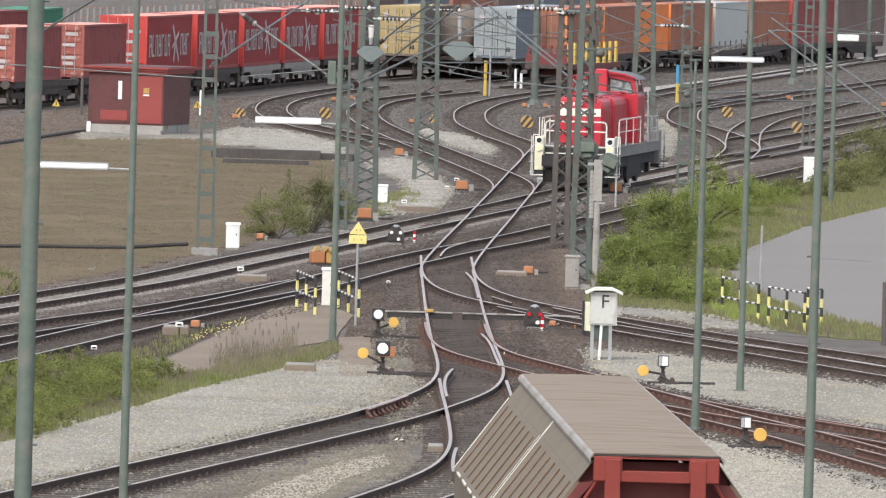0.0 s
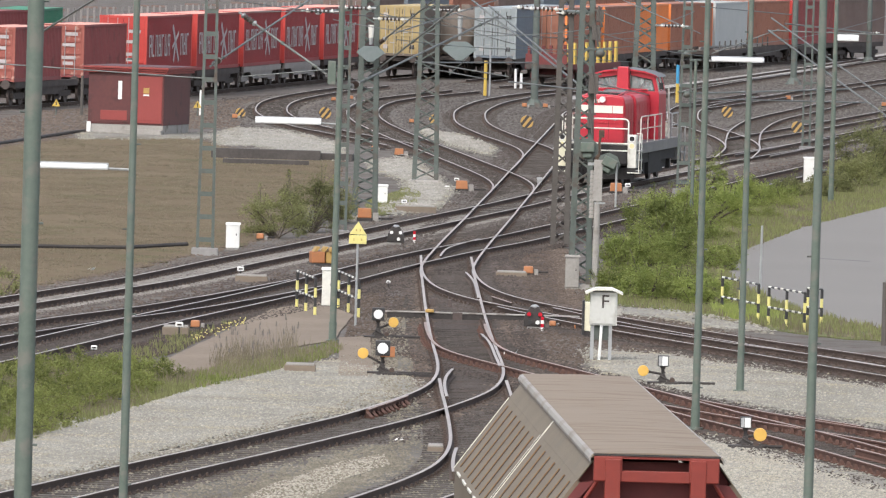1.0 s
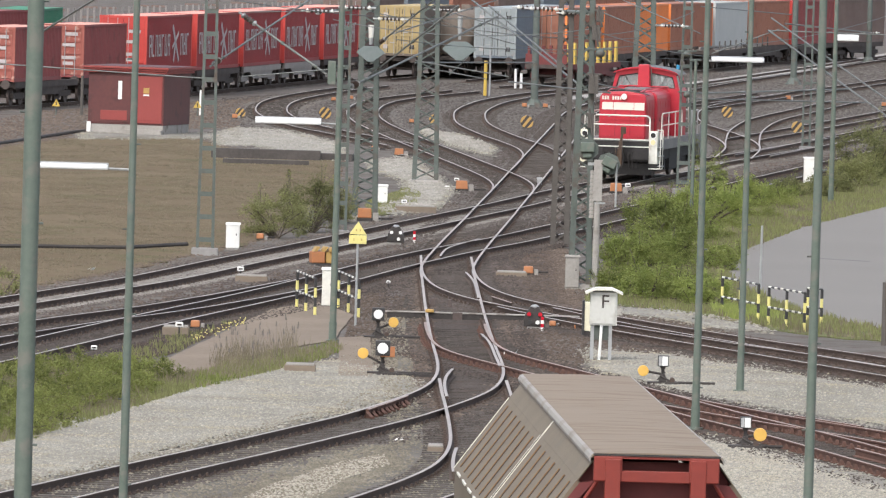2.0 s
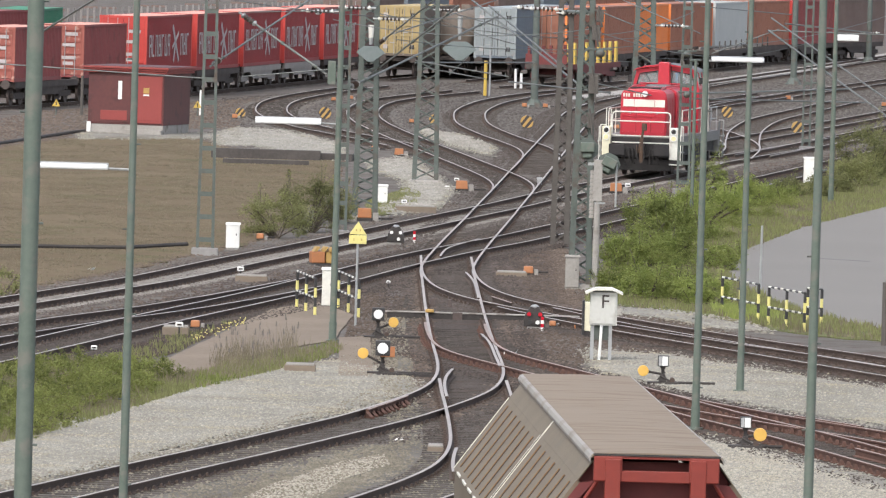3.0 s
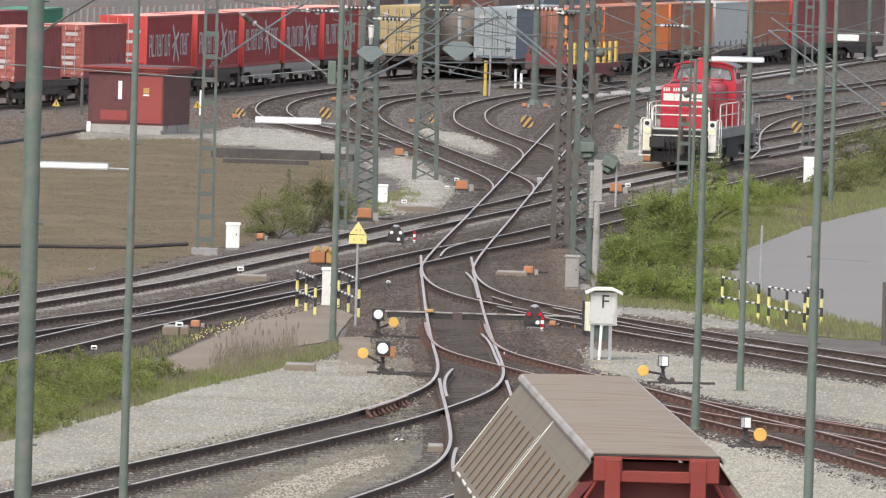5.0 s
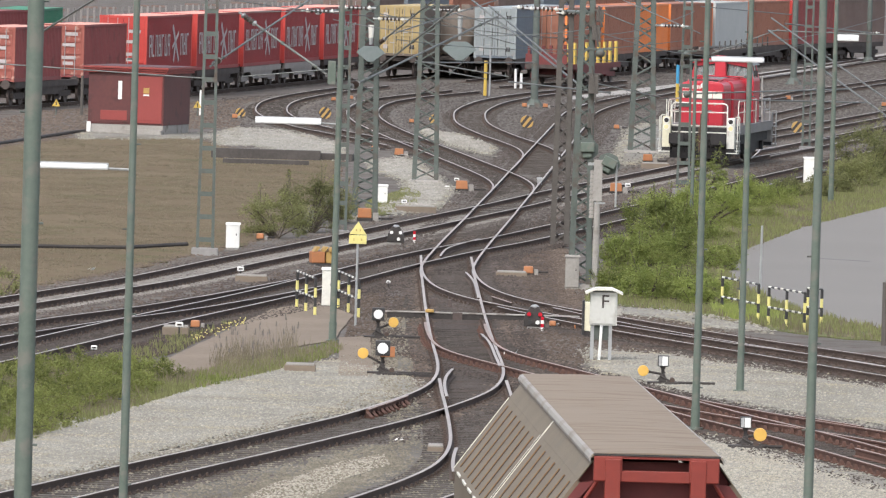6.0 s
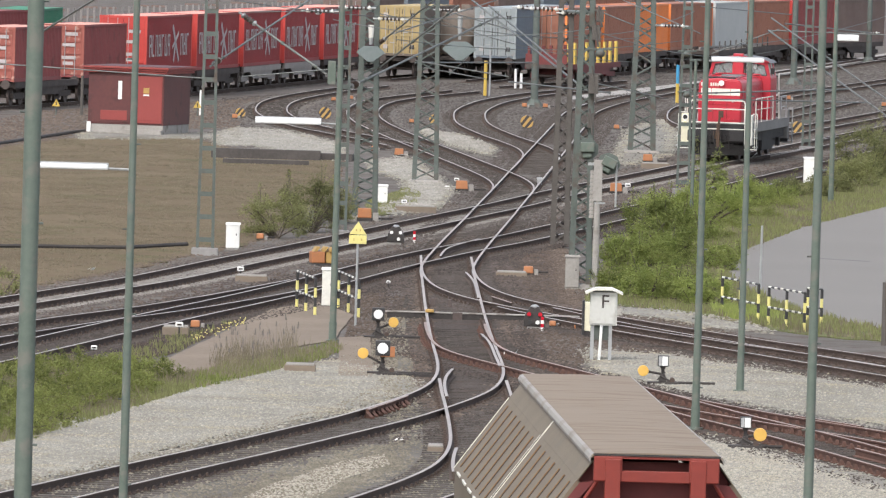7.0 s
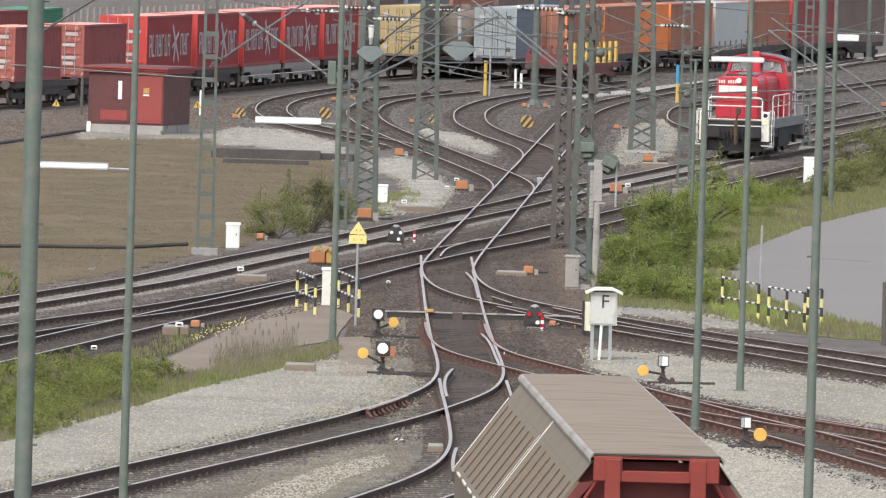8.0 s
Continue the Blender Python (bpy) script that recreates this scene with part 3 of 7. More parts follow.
track("far straight track", [(9.37, 517.51), (14.88, 560.91), (21.79, 610.97), (30.78, 676.49), (36.61, 719.53)], BALLAST)
track("far straight track ", [(11.88, 494.40), (17.33, 528.16), (26.80, 588.05), (31.51, 618.29)], BALLAST)
track("far straight track  ", [(12.61, 433.63), (16.43, 458.28), (22.87, 500.75), (26.90, 526.88)], BALLAST)
track("far straight track   ", [(12.23, 406.97), (15.34, 427.17), (21.42, 468.45), (25.24, 493.82)], BALLAST)
patch("cable_trough", [(6.65, 518.81), (13.43, 560.67), (23.12, 627.60), (31.47, 691.79), (36.23, 728.91), (35.43, 712.66), (30.71, 674.76), (22.54, 611.60), (13.13, 547.86), (6.55, 510.53)], 0.048, CONCRETE, "pale concrete cable trough along the tracks", 0.03, category="cable trough")

# check rails, loose blades and covered rodding at the turnouts


def rail_piece(pts, label, steel=RUST, top=None, brackets=0):
    line = smooth_line(pts, 0.6)
    t = thing("check_rail", Matrix.Identity(4), label, "rail", "check rails", "structure")
    part("rail", sweep(line, 0.0, RAIL, 0.03), [steel, top or RAILTOP], t)
    for i in range(brackets):
        p = line[int((i + 0.5) / brackets * (len(line) - 1))]
        br = part("bracket", Shape().box(-0.05, 0.35, -0.04, 0.04, 0.02, 0.06).add([(0.0, -0.04, 0.05), (0.32, -0.04, 0.05), (0.0, -0.04, 0.15), (0.0, 0.04, 0.05), (0.32, 0.04, 0.05), (0.0, 0.04, 0.15)], [(0, 1, 2), (5, 4, 3), (0, 3, 4, 1), (1, 4, 5, 2), (2, 5, 3, 0)]), REDRUST, t)
        br.matrix_basis = pose(p.x, p.y, 0, 0, 0, -70)


rail_piece([(0.68, 274.80), (0.82, 271.35), (0.91, 267.57), (0.96, 262.76), (1.00, 257.77)], "short polished switch blade")
rail_piece([(1.01, 237.37), (1.14, 234.80), (1.24, 231.12), (1.31, 226.46), (1.41, 221.21)], "short polished switch blade")
rail_piece([(0.30, 219.79), (0.19, 217.44), (0.13, 214.68), (0.13, 211.07), (0.19, 207.39)], "short polished switch blade")
rail_piece([(0.38, 188.97), (0.33, 186.51), (0.31, 183.95), (0.33, 180.78)], "short polished switch blade")
rail_piece([(-0.08, 286.34), (0.10, 292.25), (0.48, 296.22), (1.16, 301.48)], "short polished switch blade")
rail_piece([(1.38, 259.09), (1.65, 257.16), (1.96, 254.95)], "short rusty check rail", RUST, RUSTTOP)
rail_piece([(7.63, 204.29), (7.96, 203.38), (8.50, 201.96), (9.09, 200.37)], "red rusty check rail with brackets", REDRUST, RUSTTOP, 14)
rail_piece([(-1.49, 201.80), (-1.04, 204.91), (-0.66, 207.83)], "red rusty check rail with brackets", REDRUST, RUSTTOP, 12)
rail_piece([(8.42, 192.81), (8.92, 190.58), (9.57, 187.38)], "ochre rusty check rail", REDRUST, RUSTTOP)
rod = thing("rodding_duct", pose(0.05, 248.83, 0), "low pale rodding duct crossing the track", "duct")
part("cover", Shape().box(-1.5, 3.55, -0.05, 0.06, 0.16, 0.20), CONCRETE, rod, "pale duct cover", bevel=0.01)
# near-black side: the shade below the cover is put into its colour
part("side", Shape().box(-1.45, 3.5, -0.02, 0.05, -0.05, 0.16), UNDER, rod)
part("clamp", Shape().box(-0.46, -0.24, -0.12, 0.12, 0.18, 0.26), STRIPE, rod, "ochre clamp on the rail", bevel=0.02)
part("hatch", Shape().box(0.25, 0.5, -0.12, -0.07, 0.0, 0.20), WHEEL, rod)
rod = thing("rodding_duct", pose(-1.13, 219.25, 0), "low dark rodding by the points", "duct")
part("rod", Shape().box(-0.3, 1.0, 0, 0.1, 0.0, 0.08), UNDER, rod)
rod = thing("rodding_duct", pose(-0.83, 237.74, 0), "low dark rodding by the points", "duct")
part("rod", Shape().box(-0.9, 0.3, 0, 0.1, 0.0, 0.08), UNDER, rod)

# ---- masts and poles ----


def tube_pole(x, y, h, r, rt, label, lamp=None, group="tubular lamp posts"):
    t = thing("lamp_post", pose(x, y, 0), label, "lamp post", group)
    part("pole", Shape().tube((0, 0, -0.2), (0, 0, h), r, rt, 32), GREENPAINT, t)
    part("base_flange", Shape().tube((0, 0, 0), (0, 0, 0.06), r * 1.9, None, 14).tube((0, 0, 0.06), (0, 0, 0.5), r * 1.12, None, 32), GREENPAINT, t, smooth=False)
    for k in range(int(h / 1.45)):
        a = (0.9 + k * 1.45)
        part("step_bolt", Shape().tube((0, 0, a), ((-1) ** k * (r + 0.055), -0.03, a), 0.016, None, 6), MASTSTEEL, t)
    if lamp:
        z, x0, x1, th = lamp
        far = x0 if abs(x0) > abs(x1) else x1
        arm = part("lamp_arm", Shape().tube((0, 0, z - 0.02), (far * 0.98, 0, z + 0.02), 0.022, None, 6), GALV, t)
        lum = part("luminaire", Shape().box(min(x0, x1), max(x0, x1), -0.12, 0.12, z + 0.02, z + 0.02 + th, top=(0.99, 0.6)), GALV, t, bevel=0.02)
        part("diffuser", Shape().box(min(x0, x1) + 0.01, max(x0, x1) - 0.01, -0.135, 0.11, z - th * 0.5, z + th * 0.85), LAMPGLASS, lum, "white milky tube cover", bevel=0.03)
    return t


tube_pole(-5.40, 125.37, 11.0, 0.118, 0.108, "thick grey-green steel lamp post")
tube_pole(-5.33, 163.56, 10.2, 0.078, 0.052, "slim grey-green lamp post with a tube lamp", lamp=(6.28, -1.66, -0.40, 0.065))
tube_pole(5.39, 201.03, 9.73, 0.085, 0.055, "slim grey-green lamp post with a tube lamp", lamp=(7.77, 0.10, 1.22, 0.065))
tube_pole(6.80, 216.82, 9.64, 0.080, 0.055, "slim grey-green steel post")
tube_pole(6.22, 160.22, 11.0, 0.085, 0.062, "slim grey-green steel post")
tube_pole(-2.64, 234.86, 9.21, 0.085, 0.065, "grey-green post with a tube lamp over the path", lamp=(5.36, -2.05, -0.42, 0.10))
tube_pole(14.12, 351.12, 8.72, 0.095, 0.075, "far grey-green lamp post with a tube lamp", lamp=(6.06, 0.05, 0.85, 0.15))


t = tube_pole(7.96, 309.2, 5.89, 0.062, 0.05, "slim grey-green post with a cross arm in the bushes")
part("cross_arm", Shape().tube((-0.2, 0, 5.84), (0.16, 0, 5.859999999999999), 0.03, None, 6), MASTSTEEL, t)


def lattice_mast(x, y, h, wb, wt, label, material=MASTSTEEL, panels=12, foot=True, turn=0, leg=0.05):
    """Four tapering corner angles with zigzag bracing on a concrete foot."""
    t = thing("catenary_mast", pose(x, y, 0, 0, 0, turn), label, "catenary mast", "catenary masts")
    if foot:
        part("foundation", Shape().box(-wb * 0.72, wb * 0.72, -wb * 0.72, wb * 0.72, -0.3, 0.15, top=(0.9, 0.9)), CONCRETE, t, bevel=0.02)
    cor = [(-1, -1), (1, -1), (1, 1), (-1, 1)]

    def at(c, k):
        z = 0.15 + (h - 0.15) * k
        w = (wb + (wt - wb) * k) / 2
        return Vector((cor[c][0] * w, cor[c][1] * w, z))
    for c in range(4):
        s = Shape()
        p, q = at(c, 0), at(c, 1)
        ix, iy = -cor[c][0] * leg * 1.6, -cor[c][1] * leg * 1.6
        s.add([p, p + Vector((ix, 0, 0)), q + Vector((ix, 0, 0)), q, p + Vector((0, -iy * 0.15, 0)), p + Vector((ix, -iy * 0.15, 0)), q + Vector((ix, -iy * 0.15, 0)), q + Vector((0, -iy * 0.15, 0))], [(0, 1, 2, 3), (7, 6, 5, 4), (0, 4, 5, 1), (1, 5, 6, 2), (2, 6, 7, 3), (3, 7, 4, 0)])
        s.add([p, p + Vector((0, iy, 0)), q + Vector((0, iy, 0)), q, p + Vector((-ix * 0.15, 0, 0)), p + Vector((-ix * 0.15, iy, 0)), q + Vector((-ix * 0.15, iy, 0)), q + Vector((-ix * 0.15, 0, 0))], [(0, 1, 2, 3), (7, 6, 5, 4), (0, 4, 5, 1), (1, 5, 6, 2), (2, 6, 7, 3), (3, 7, 4, 0)])
        part("leg", s, material, t)
    for c in range(4):
        s = Shape()
        for k in range(panels):
            a, b = k / panels, (k + 1) / panels
            c2 = (c + 1) % 4
            p, q = (at(c, a), at(c2, b)) if k % 2 == 0 else (at(c2, a), at(c, b))
            s.bar(p, q, leg * 0.62)
        part("bracing", s, material, t, kind="stuff")
    return t


def ladder_mast(x, y, h, w, label, material=MASTSTEEL, rungs=14, d=0.16, wt=None, foot=True):
    """Two channels joined by batten plates."""
    t = thing("catenary_mast", pose(x, y, 0), label, "catenary mast", "catenary masts")
    wt = wt or w
    if foot:
        part("foundation", Shape().box(-w * 0.78, w * 0.78, -w * 0.7, w * 0.7, -0.3, 0.22, top=(0.9, 0.9)), DECK, t, bevel=0.02)
    for sx in (-1, 1):
        s = Shape()
        a, b = sx * w / 2, sx * wt / 2
        g = -sx * 0.085
        s.add([(a, -d / 2, 0), (a + g, -d / 2, 0), (a + g, d / 2, 0), (a, d / 2, 0), (b, -d / 2, h), (b + g, -d / 2, h), (b + g, d / 2, h), (b, d / 2, h)], [(3, 2, 1, 0), (4, 5, 6, 7), (0, 1, 5, 4), (1, 2, 6, 5), (2, 3, 7, 6), (3, 0, 4, 7)])
        part("channel", s, material, t)
    for k in range(rungs):
        z = 0.4 + (h - 0.6) * k / (rungs - 1)
        ww = w + (wt - w) * z / h
        part("batten_plate", Shape().box(-ww / 2, ww / 2, -d / 2 - 0.008, -d / 2, z, z + 0.14), material, t)
    return t


lattice_mast(-2.65, 320.41, 8.86, 0.82, 0.50, "green lattice catenary mast on a concrete foot", panels=26, leg=0.095)
lattice_mast(-0.75, 361.63, 8.19, 0.95, 0.62, "green lattice catenary mast among the ladder tracks", panels=18, leg=0.09)
lattice_mast(3.64, 300.39, 9.19, 0.55, 0.40, "brown weathered lattice mast beside the crossing", BROWNSTEEL, panels=22, leg=0.085, foot=False)
lattice_mast(3.87, 270.30, 9.42, 0.62, 0.34, "dark lattice mast behind the signal", MASTSTEEL, panels=26, leg=0.085)
lattice_mast(8.38, 411.54, 8.04, 1.12, 0.72, "broad green lattice mast on a gravel spot", panels=15, leg=0.11)
ladder_mast(-7.11, 286.68, 10.16, 0.55, "green ladder-like catenary mast by the field", rungs=15, wt=0.36, d=0.2)
ladder_mast(-3.25, 304.50, 8.60, 0.36, "narrow green ladder-like mast", rungs=14, wt=0.30)
ladder_mast(8.85, 357.20, 8.51, 0.52, "narrow green ladder-like mast by the bushes", rungs=12, wt=0.34)
ladder_mast(15.84, 422.96, 8.16, 0.40, "narrow green mast among the far tracks", rungs=10)
for px, py, hh in ((4.45, 492.29, 7.24), (20.52, 570.70, 7.05), (28.49, 652.02, 6.60)):
    t = thing("catenary_mast", pose(px, py, 0), "tubular green catenary mast with a flared foot", "catenary mast", "catenary masts")
    part("pole", Shape().tube((0, 0, 0), (0, 0, hh), 0.2, 0.15, 24), MASTSTEEL, t)
    part("foundation", Shape().tube((0, 0, -0.2), (0, 0, 0.4), 0.6, 0.26, 8), MASTSTEEL, t)

for gx, gy in ((-11.75, 452.2), (-18.2, 447.2)):
    t = thing("warning_sign", pose(gx, gy, 0), "small yellow triangular sign on a short post", "sign", "small triangular signs")
    part("post", Shape().tube((0, 0, 0), (0, 0, 0.5), 0.03, None, 6), MASTSTEEL, t)
    part("triangle", Shape().prism([(-0.2, 0.42), (0.2, 0.42), (0.0, 0.76)], -0.05, -0.03), YELLOW, t)
    part("mark", Shape().box(-0.025, 0.025, -0.058, -0.051, 0.47, 0.63), BLACK, t)
for gx, gy in ((-0.23, 256.5), (0.22, 256.0)):
    t = thing("heater_box", pose(gx, gy, 0), "small grey steel box between the rails", "box", "rail heater boxes")
    part("case", Shape().box(-0.07, 0.07, 0, 0.2, 0.0, 0.22, top=(0.8, 0.8)), WHEEL, t, bevel=0.02)

# ---- container trains ----


def container(m, length, body, end, roof, label, height=2.75, logo=False, group="shipping containers"):
    """A corrugated steel box: origin at the middle of the near end's foot, running back along y."""
    t = thing("shipping_container", m, label, "shipping container", group)
    w, h = 1.219, height
    for sx in (-1, 1):
        s = Shape()
        n = int(length / 0.28)
        prof = []
        for k in range(n):
            y = 0.12 + (length - 0.24) * k / n
            st = (length - 0.24) / n
            prof += [(y, 0.0), (y + st * 0.3, 0.0), (y + st * 0.5, 0.036), (y + st * 0.8, 0.036)]
        prof.append((length - 0.12, 0.0))
        vs = [(sx * (w - 0.02 - d), y, z) for z in (0.16, h - 0.1) for y, d in prof]
        k = len(prof)
        s.add(vs, [(i, i + 1, k + i + 1, k + i) for i in range(k - 1)])
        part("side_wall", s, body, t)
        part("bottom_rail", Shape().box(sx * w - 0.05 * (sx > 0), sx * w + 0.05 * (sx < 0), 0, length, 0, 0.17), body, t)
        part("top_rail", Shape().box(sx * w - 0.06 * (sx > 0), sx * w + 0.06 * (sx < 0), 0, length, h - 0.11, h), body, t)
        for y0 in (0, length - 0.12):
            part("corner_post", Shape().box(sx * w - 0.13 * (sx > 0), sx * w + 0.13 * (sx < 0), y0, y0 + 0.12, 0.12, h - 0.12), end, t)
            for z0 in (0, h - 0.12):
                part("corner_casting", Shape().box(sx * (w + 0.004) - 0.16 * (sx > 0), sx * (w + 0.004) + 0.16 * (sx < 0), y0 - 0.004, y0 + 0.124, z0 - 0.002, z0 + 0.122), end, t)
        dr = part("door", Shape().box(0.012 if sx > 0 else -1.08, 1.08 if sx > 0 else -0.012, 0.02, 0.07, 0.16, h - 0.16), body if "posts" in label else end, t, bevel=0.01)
        for bx in (0.28, 0.78):
            part("lock_rod", Shape().tube((sx * bx, -0.035, 0.1), (sx * bx, -0.035, h - 0.1), 0.018, None, 6), GALV, dr)
        for bz in (0.55, 1.15, 1.75, 2.3):
            part("door_band", Shape().box(sx * 0.06 if sx > 0 else -1.02, 1.02 if sx > 0 else -0.06, -0.022, 0.02, bz, bz + 0.12), body if "posts" in label else end, dr)
        if end in (CGREY, OCHRE):
            for bz in (0.75, 1.35, 1.95):
                part("lock_handle", Shape().box(*sorted((sx * 0.24, sx * 0.52)), -0.06, -0.03, bz, bz + 0.05), GALV, dr)
            for bx in (0.14, 0.45, 0.62, 0.95):
                part("door_rib", Shape().box(*sorted((sx * bx, sx * (bx + 0.035))), -0.012, 0.019, 0.2, h - 0.2), UNDER if bx in (0.14, 0.62) else end, dr)
            part("data_plate", Shape().box(*sorted((sx * 0.66, sx * 0.92)), -0.03, -0.023, h - 0.62, h - 0.42), FADEDWHITE if sx < 0 else BLACK, dr)
            part("data_plate", Shape().box(*sorted((sx * 0.66, sx * 0.90)), -0.03, -0.023, 0.42, 0.66), BLACK if sx > 0 else FADEDWHITE, dr)
        if logo or "short" in label:
            for bz, w0, w1 in ((0.62, 0.18, 0.70), (0.90, 0.12, 0.82), (1.52, 0.15, 0.78), (2.05, 0.30, 0.9)):
                part("placard", Shape().box(*sorted((sx * w0, sx * w1)), -0.028, -0.0225, bz, bz + 0.16), FADEDWHITE, dr, "faded white painted panel")
    part("rear_wall", Shape().box(-1.1, 1.1, length - 0.06, length - 0.02, 0.1, h - 0.1), body, t)
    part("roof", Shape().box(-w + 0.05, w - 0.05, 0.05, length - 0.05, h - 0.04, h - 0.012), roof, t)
    part("header", Shape().box(-w + 0.1, w - 0.1, 0, 0.1, h - 0.16, h - 0.002), end, t)
    part("floor_beam", Shape().box(-w + 0.06, w - 0.06, 0.02, length - 0.02, 0.02, 0.15), body, t)
    if logo:
        x = w + 0.012
        s = Shape()
        y, rnd = 0.7, random.Random(5)
        for k in range(11):
            if k in (7,):
                y += 2.6
                continue
            a, b = 0.85, 1.95
            s.box(x - 0.016, x, y, y + 0.11, a, b)
            if k % 3 != 1:
                s.box(x - 0.016, x, y + 0.44, y + 0.56, a, b)
            s.box(x - 0.016, x, y, y + 0.5, (a if k % 2 else b - 0.12), (a + 0.12 if k % 2 else b))
            if k % 3 == 0:
                s.box(x - 0.016, x, y, y + 0.5, 1.34, 1.48)
            y += 0.82
        part("lettering_mark", s, FADEDWHITE, t, "row of plain faded white bars", kind="stuff")
        s = Shape()
        for (ya, za), (yb, zb), wd in (((6.9, 2.35), (7.7, 1.5), 0.3), ((7.7, 1.5), (7.2, 0.55), 0.26), ((7.7, 1.5), (8.6, 0.6), 0.26), ((8.5, 2.0), (7.5, 1.5), 0.2), ((7.7, 1.6), (6.8, 1.25), 0.16)):
            dy, dz = yb - ya, zb - za
            ln = math.hypot(dy, dz)
            ny, nz = -dz / ln * wd / 2, dy / ln * wd / 2
            s.add([(x + 0.002, ya + ny, za + nz), (x + 0.002, ya - ny, za - nz), (x + 0.002, yb - ny, zb - nz), (x + 0.002, yb + ny, zb + nz), (x - 0.014, ya + ny, za + nz), (x - 0.014, ya - ny, za - nz), (x - 0.014, yb - ny, zb - nz), (x - 0.014, yb + ny, zb + nz)], [(0, 1, 2, 3), (7, 6, 5, 4), (0, 4, 5, 1), (1, 5, 6, 2), (2, 6, 7, 3), (3, 7, 4, 0)])
        part("emblem", s, FADEDWHITE, t, "plain white crossed strokes")
    return t


def wheelset(parent, y, r=0.46):
    for sx in (-0.7535, 0.7535):
        part("wheel", Shape().tube((sx - 0.065, y, r), (sx + 0.065, y, r), r, None, 18).tube((sx * 1.12 - 0.02, y, r), (sx * 1.12 + 0.02, y, r), r * 0.45, None, 12), WHEEL, parent, smooth=False)
    part("axle", Shape().tube((-1.0, y, r), (1.0, y, r), 0.08, None, 10), WHEEL, parent)


def flat_wagon(m, length, material, label):
    """A bogie container flat: origin on the rail at its near end."""
    t = thing("container_wagon", m, label, "railway wagon", "container wagons")
    for sx in (-1, 1):
        part("side_sill", Shape().prism([(sx * 1.1, 1.15), (sx * 1.22, 1.15), (sx * 1.22, 0.85), (sx * 1.1, 0.85)], 0.5, length - 0.5), material, t)
        part("fishbelly", Shape().add([(sx * 1.18, 2.8, 0.86), (sx * 1.18, length - 2.8, 0.86), (sx * 1.18, length - 4, 0.48), (sx * 1.18, 4, 0.48), (sx * 1.12, 2.8, 0.86), (sx * 1.12, length - 2.8, 0.86), (sx * 1.12, length - 4, 0.48), (sx * 1.12, 4, 0.48)], [(0, 1, 2, 3), (7, 6, 5, 4), (0, 4, 5, 1), (1, 5, 6, 2), (2, 6, 7, 3), (3, 7, 4, 0)]), material, t)
        for y in (0.0, length):
            k = -1 if y == 0 else 1
            part("buffer", Shape().tube((sx * 0.875, y - k * 0.5, 1.04), (sx * 0.875, y, 1.04), 0.09, None, 10).tube((sx * 0.875, y, 1.04), (sx * 0.875, y + k * 0.04, 1.04), 0.22, None, 14), FRAME, t)
    part("deck_frame", Shape().box(-1.1, 1.1, 0.5, length - 0.5, 0.9, 1.12), FRAME, t)
    for yb in (2.2, length - 2.2):
        b = part("bogie", Shape().box(-1.0, -0.86, yb - 1.2, yb + 1.2, 0.35, 0.62).box(0.86, 1.0, yb - 1.2, yb + 1.2, 0.35, 0.62).box(-0.9, 0.9, yb - 0.2, yb + 0.2, 0.4, 0.85), material, t)
        for dy in (-0.9, 0.9):
            wheelset(b, yb + dy)
    return t


def along(p, q, d):
    """The pose d metres from p on the way to q."""
    p, q = Vector(p), Vector(q)
    w = (q - p).normalized()
    c = p + w * d
    return pose(c.x, c.y, 0, 0, 0, math.degrees(math.atan2(w.y, w.x)) - 90)


def train(corners, boxes, wagon_mat, zc=1.37, length=12.19):
    """Containers whose near right foot corners lie on the given line, each on its own flat wagon."""
    mid = []
    for a, b in zip(corners, corners[1:]):
        w = (Vector(b) - Vector(a)).normalized()
        mid += [tuple(Vector(a) + Vector((-w.y, w.x)) * 1.219)] + ([tuple(Vector(b) + Vector((-w.y, w.x)) * 1.219)] if b == corners[-1] else [])
    w = (Vector(mid[1]) - Vector(mid[0])).normalized() * 6
    track("track under a container train " + " " * len(TRACKS), [tuple(Vector(mid[0]) - w)] + mid, BALLAST, side=0)
    for k, spec in enumerate(boxes):
        p, q = Vector(corners[k]), Vector(corners[k + 1])
        w = (q - p).normalized()
        c = p + Vector((-w.y, w.x)) * 1.219
        ang = math.degrees(math.atan2(w.y, w.x)) - 90
        flat_wagon(pose(*(c - w * 0.25), 0.172, 0, 0, ang), (q - p).length - 0.3, wagon_mat[k % len(wagon_mat)], "dusty container flat wagon in the train")
        if spec:
            body, end, roof, label, hh, logo = spec
            container(pose(c.x, c.y, 0.172 + 1.17, 0, 0, ang), 9.125 if spec is OLD else min(length, (q - p).length - 0.25), body, end, roof, label, hh, logo)


RED = (CREDSHADE, CREDLIT, LITTOP, "deep red container with white bars and emblem", 2.9, True)
OLD = (MAROON, OLDEND, LITTOP, "short dull maroon container with a pale roof", 2.59, False)
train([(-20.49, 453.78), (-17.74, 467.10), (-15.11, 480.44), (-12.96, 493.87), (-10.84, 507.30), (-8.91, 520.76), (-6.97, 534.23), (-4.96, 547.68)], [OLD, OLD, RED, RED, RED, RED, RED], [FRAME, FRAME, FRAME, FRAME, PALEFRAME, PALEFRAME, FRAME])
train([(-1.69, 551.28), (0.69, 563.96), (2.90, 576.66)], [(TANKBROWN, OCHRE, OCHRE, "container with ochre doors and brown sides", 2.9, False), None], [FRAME])
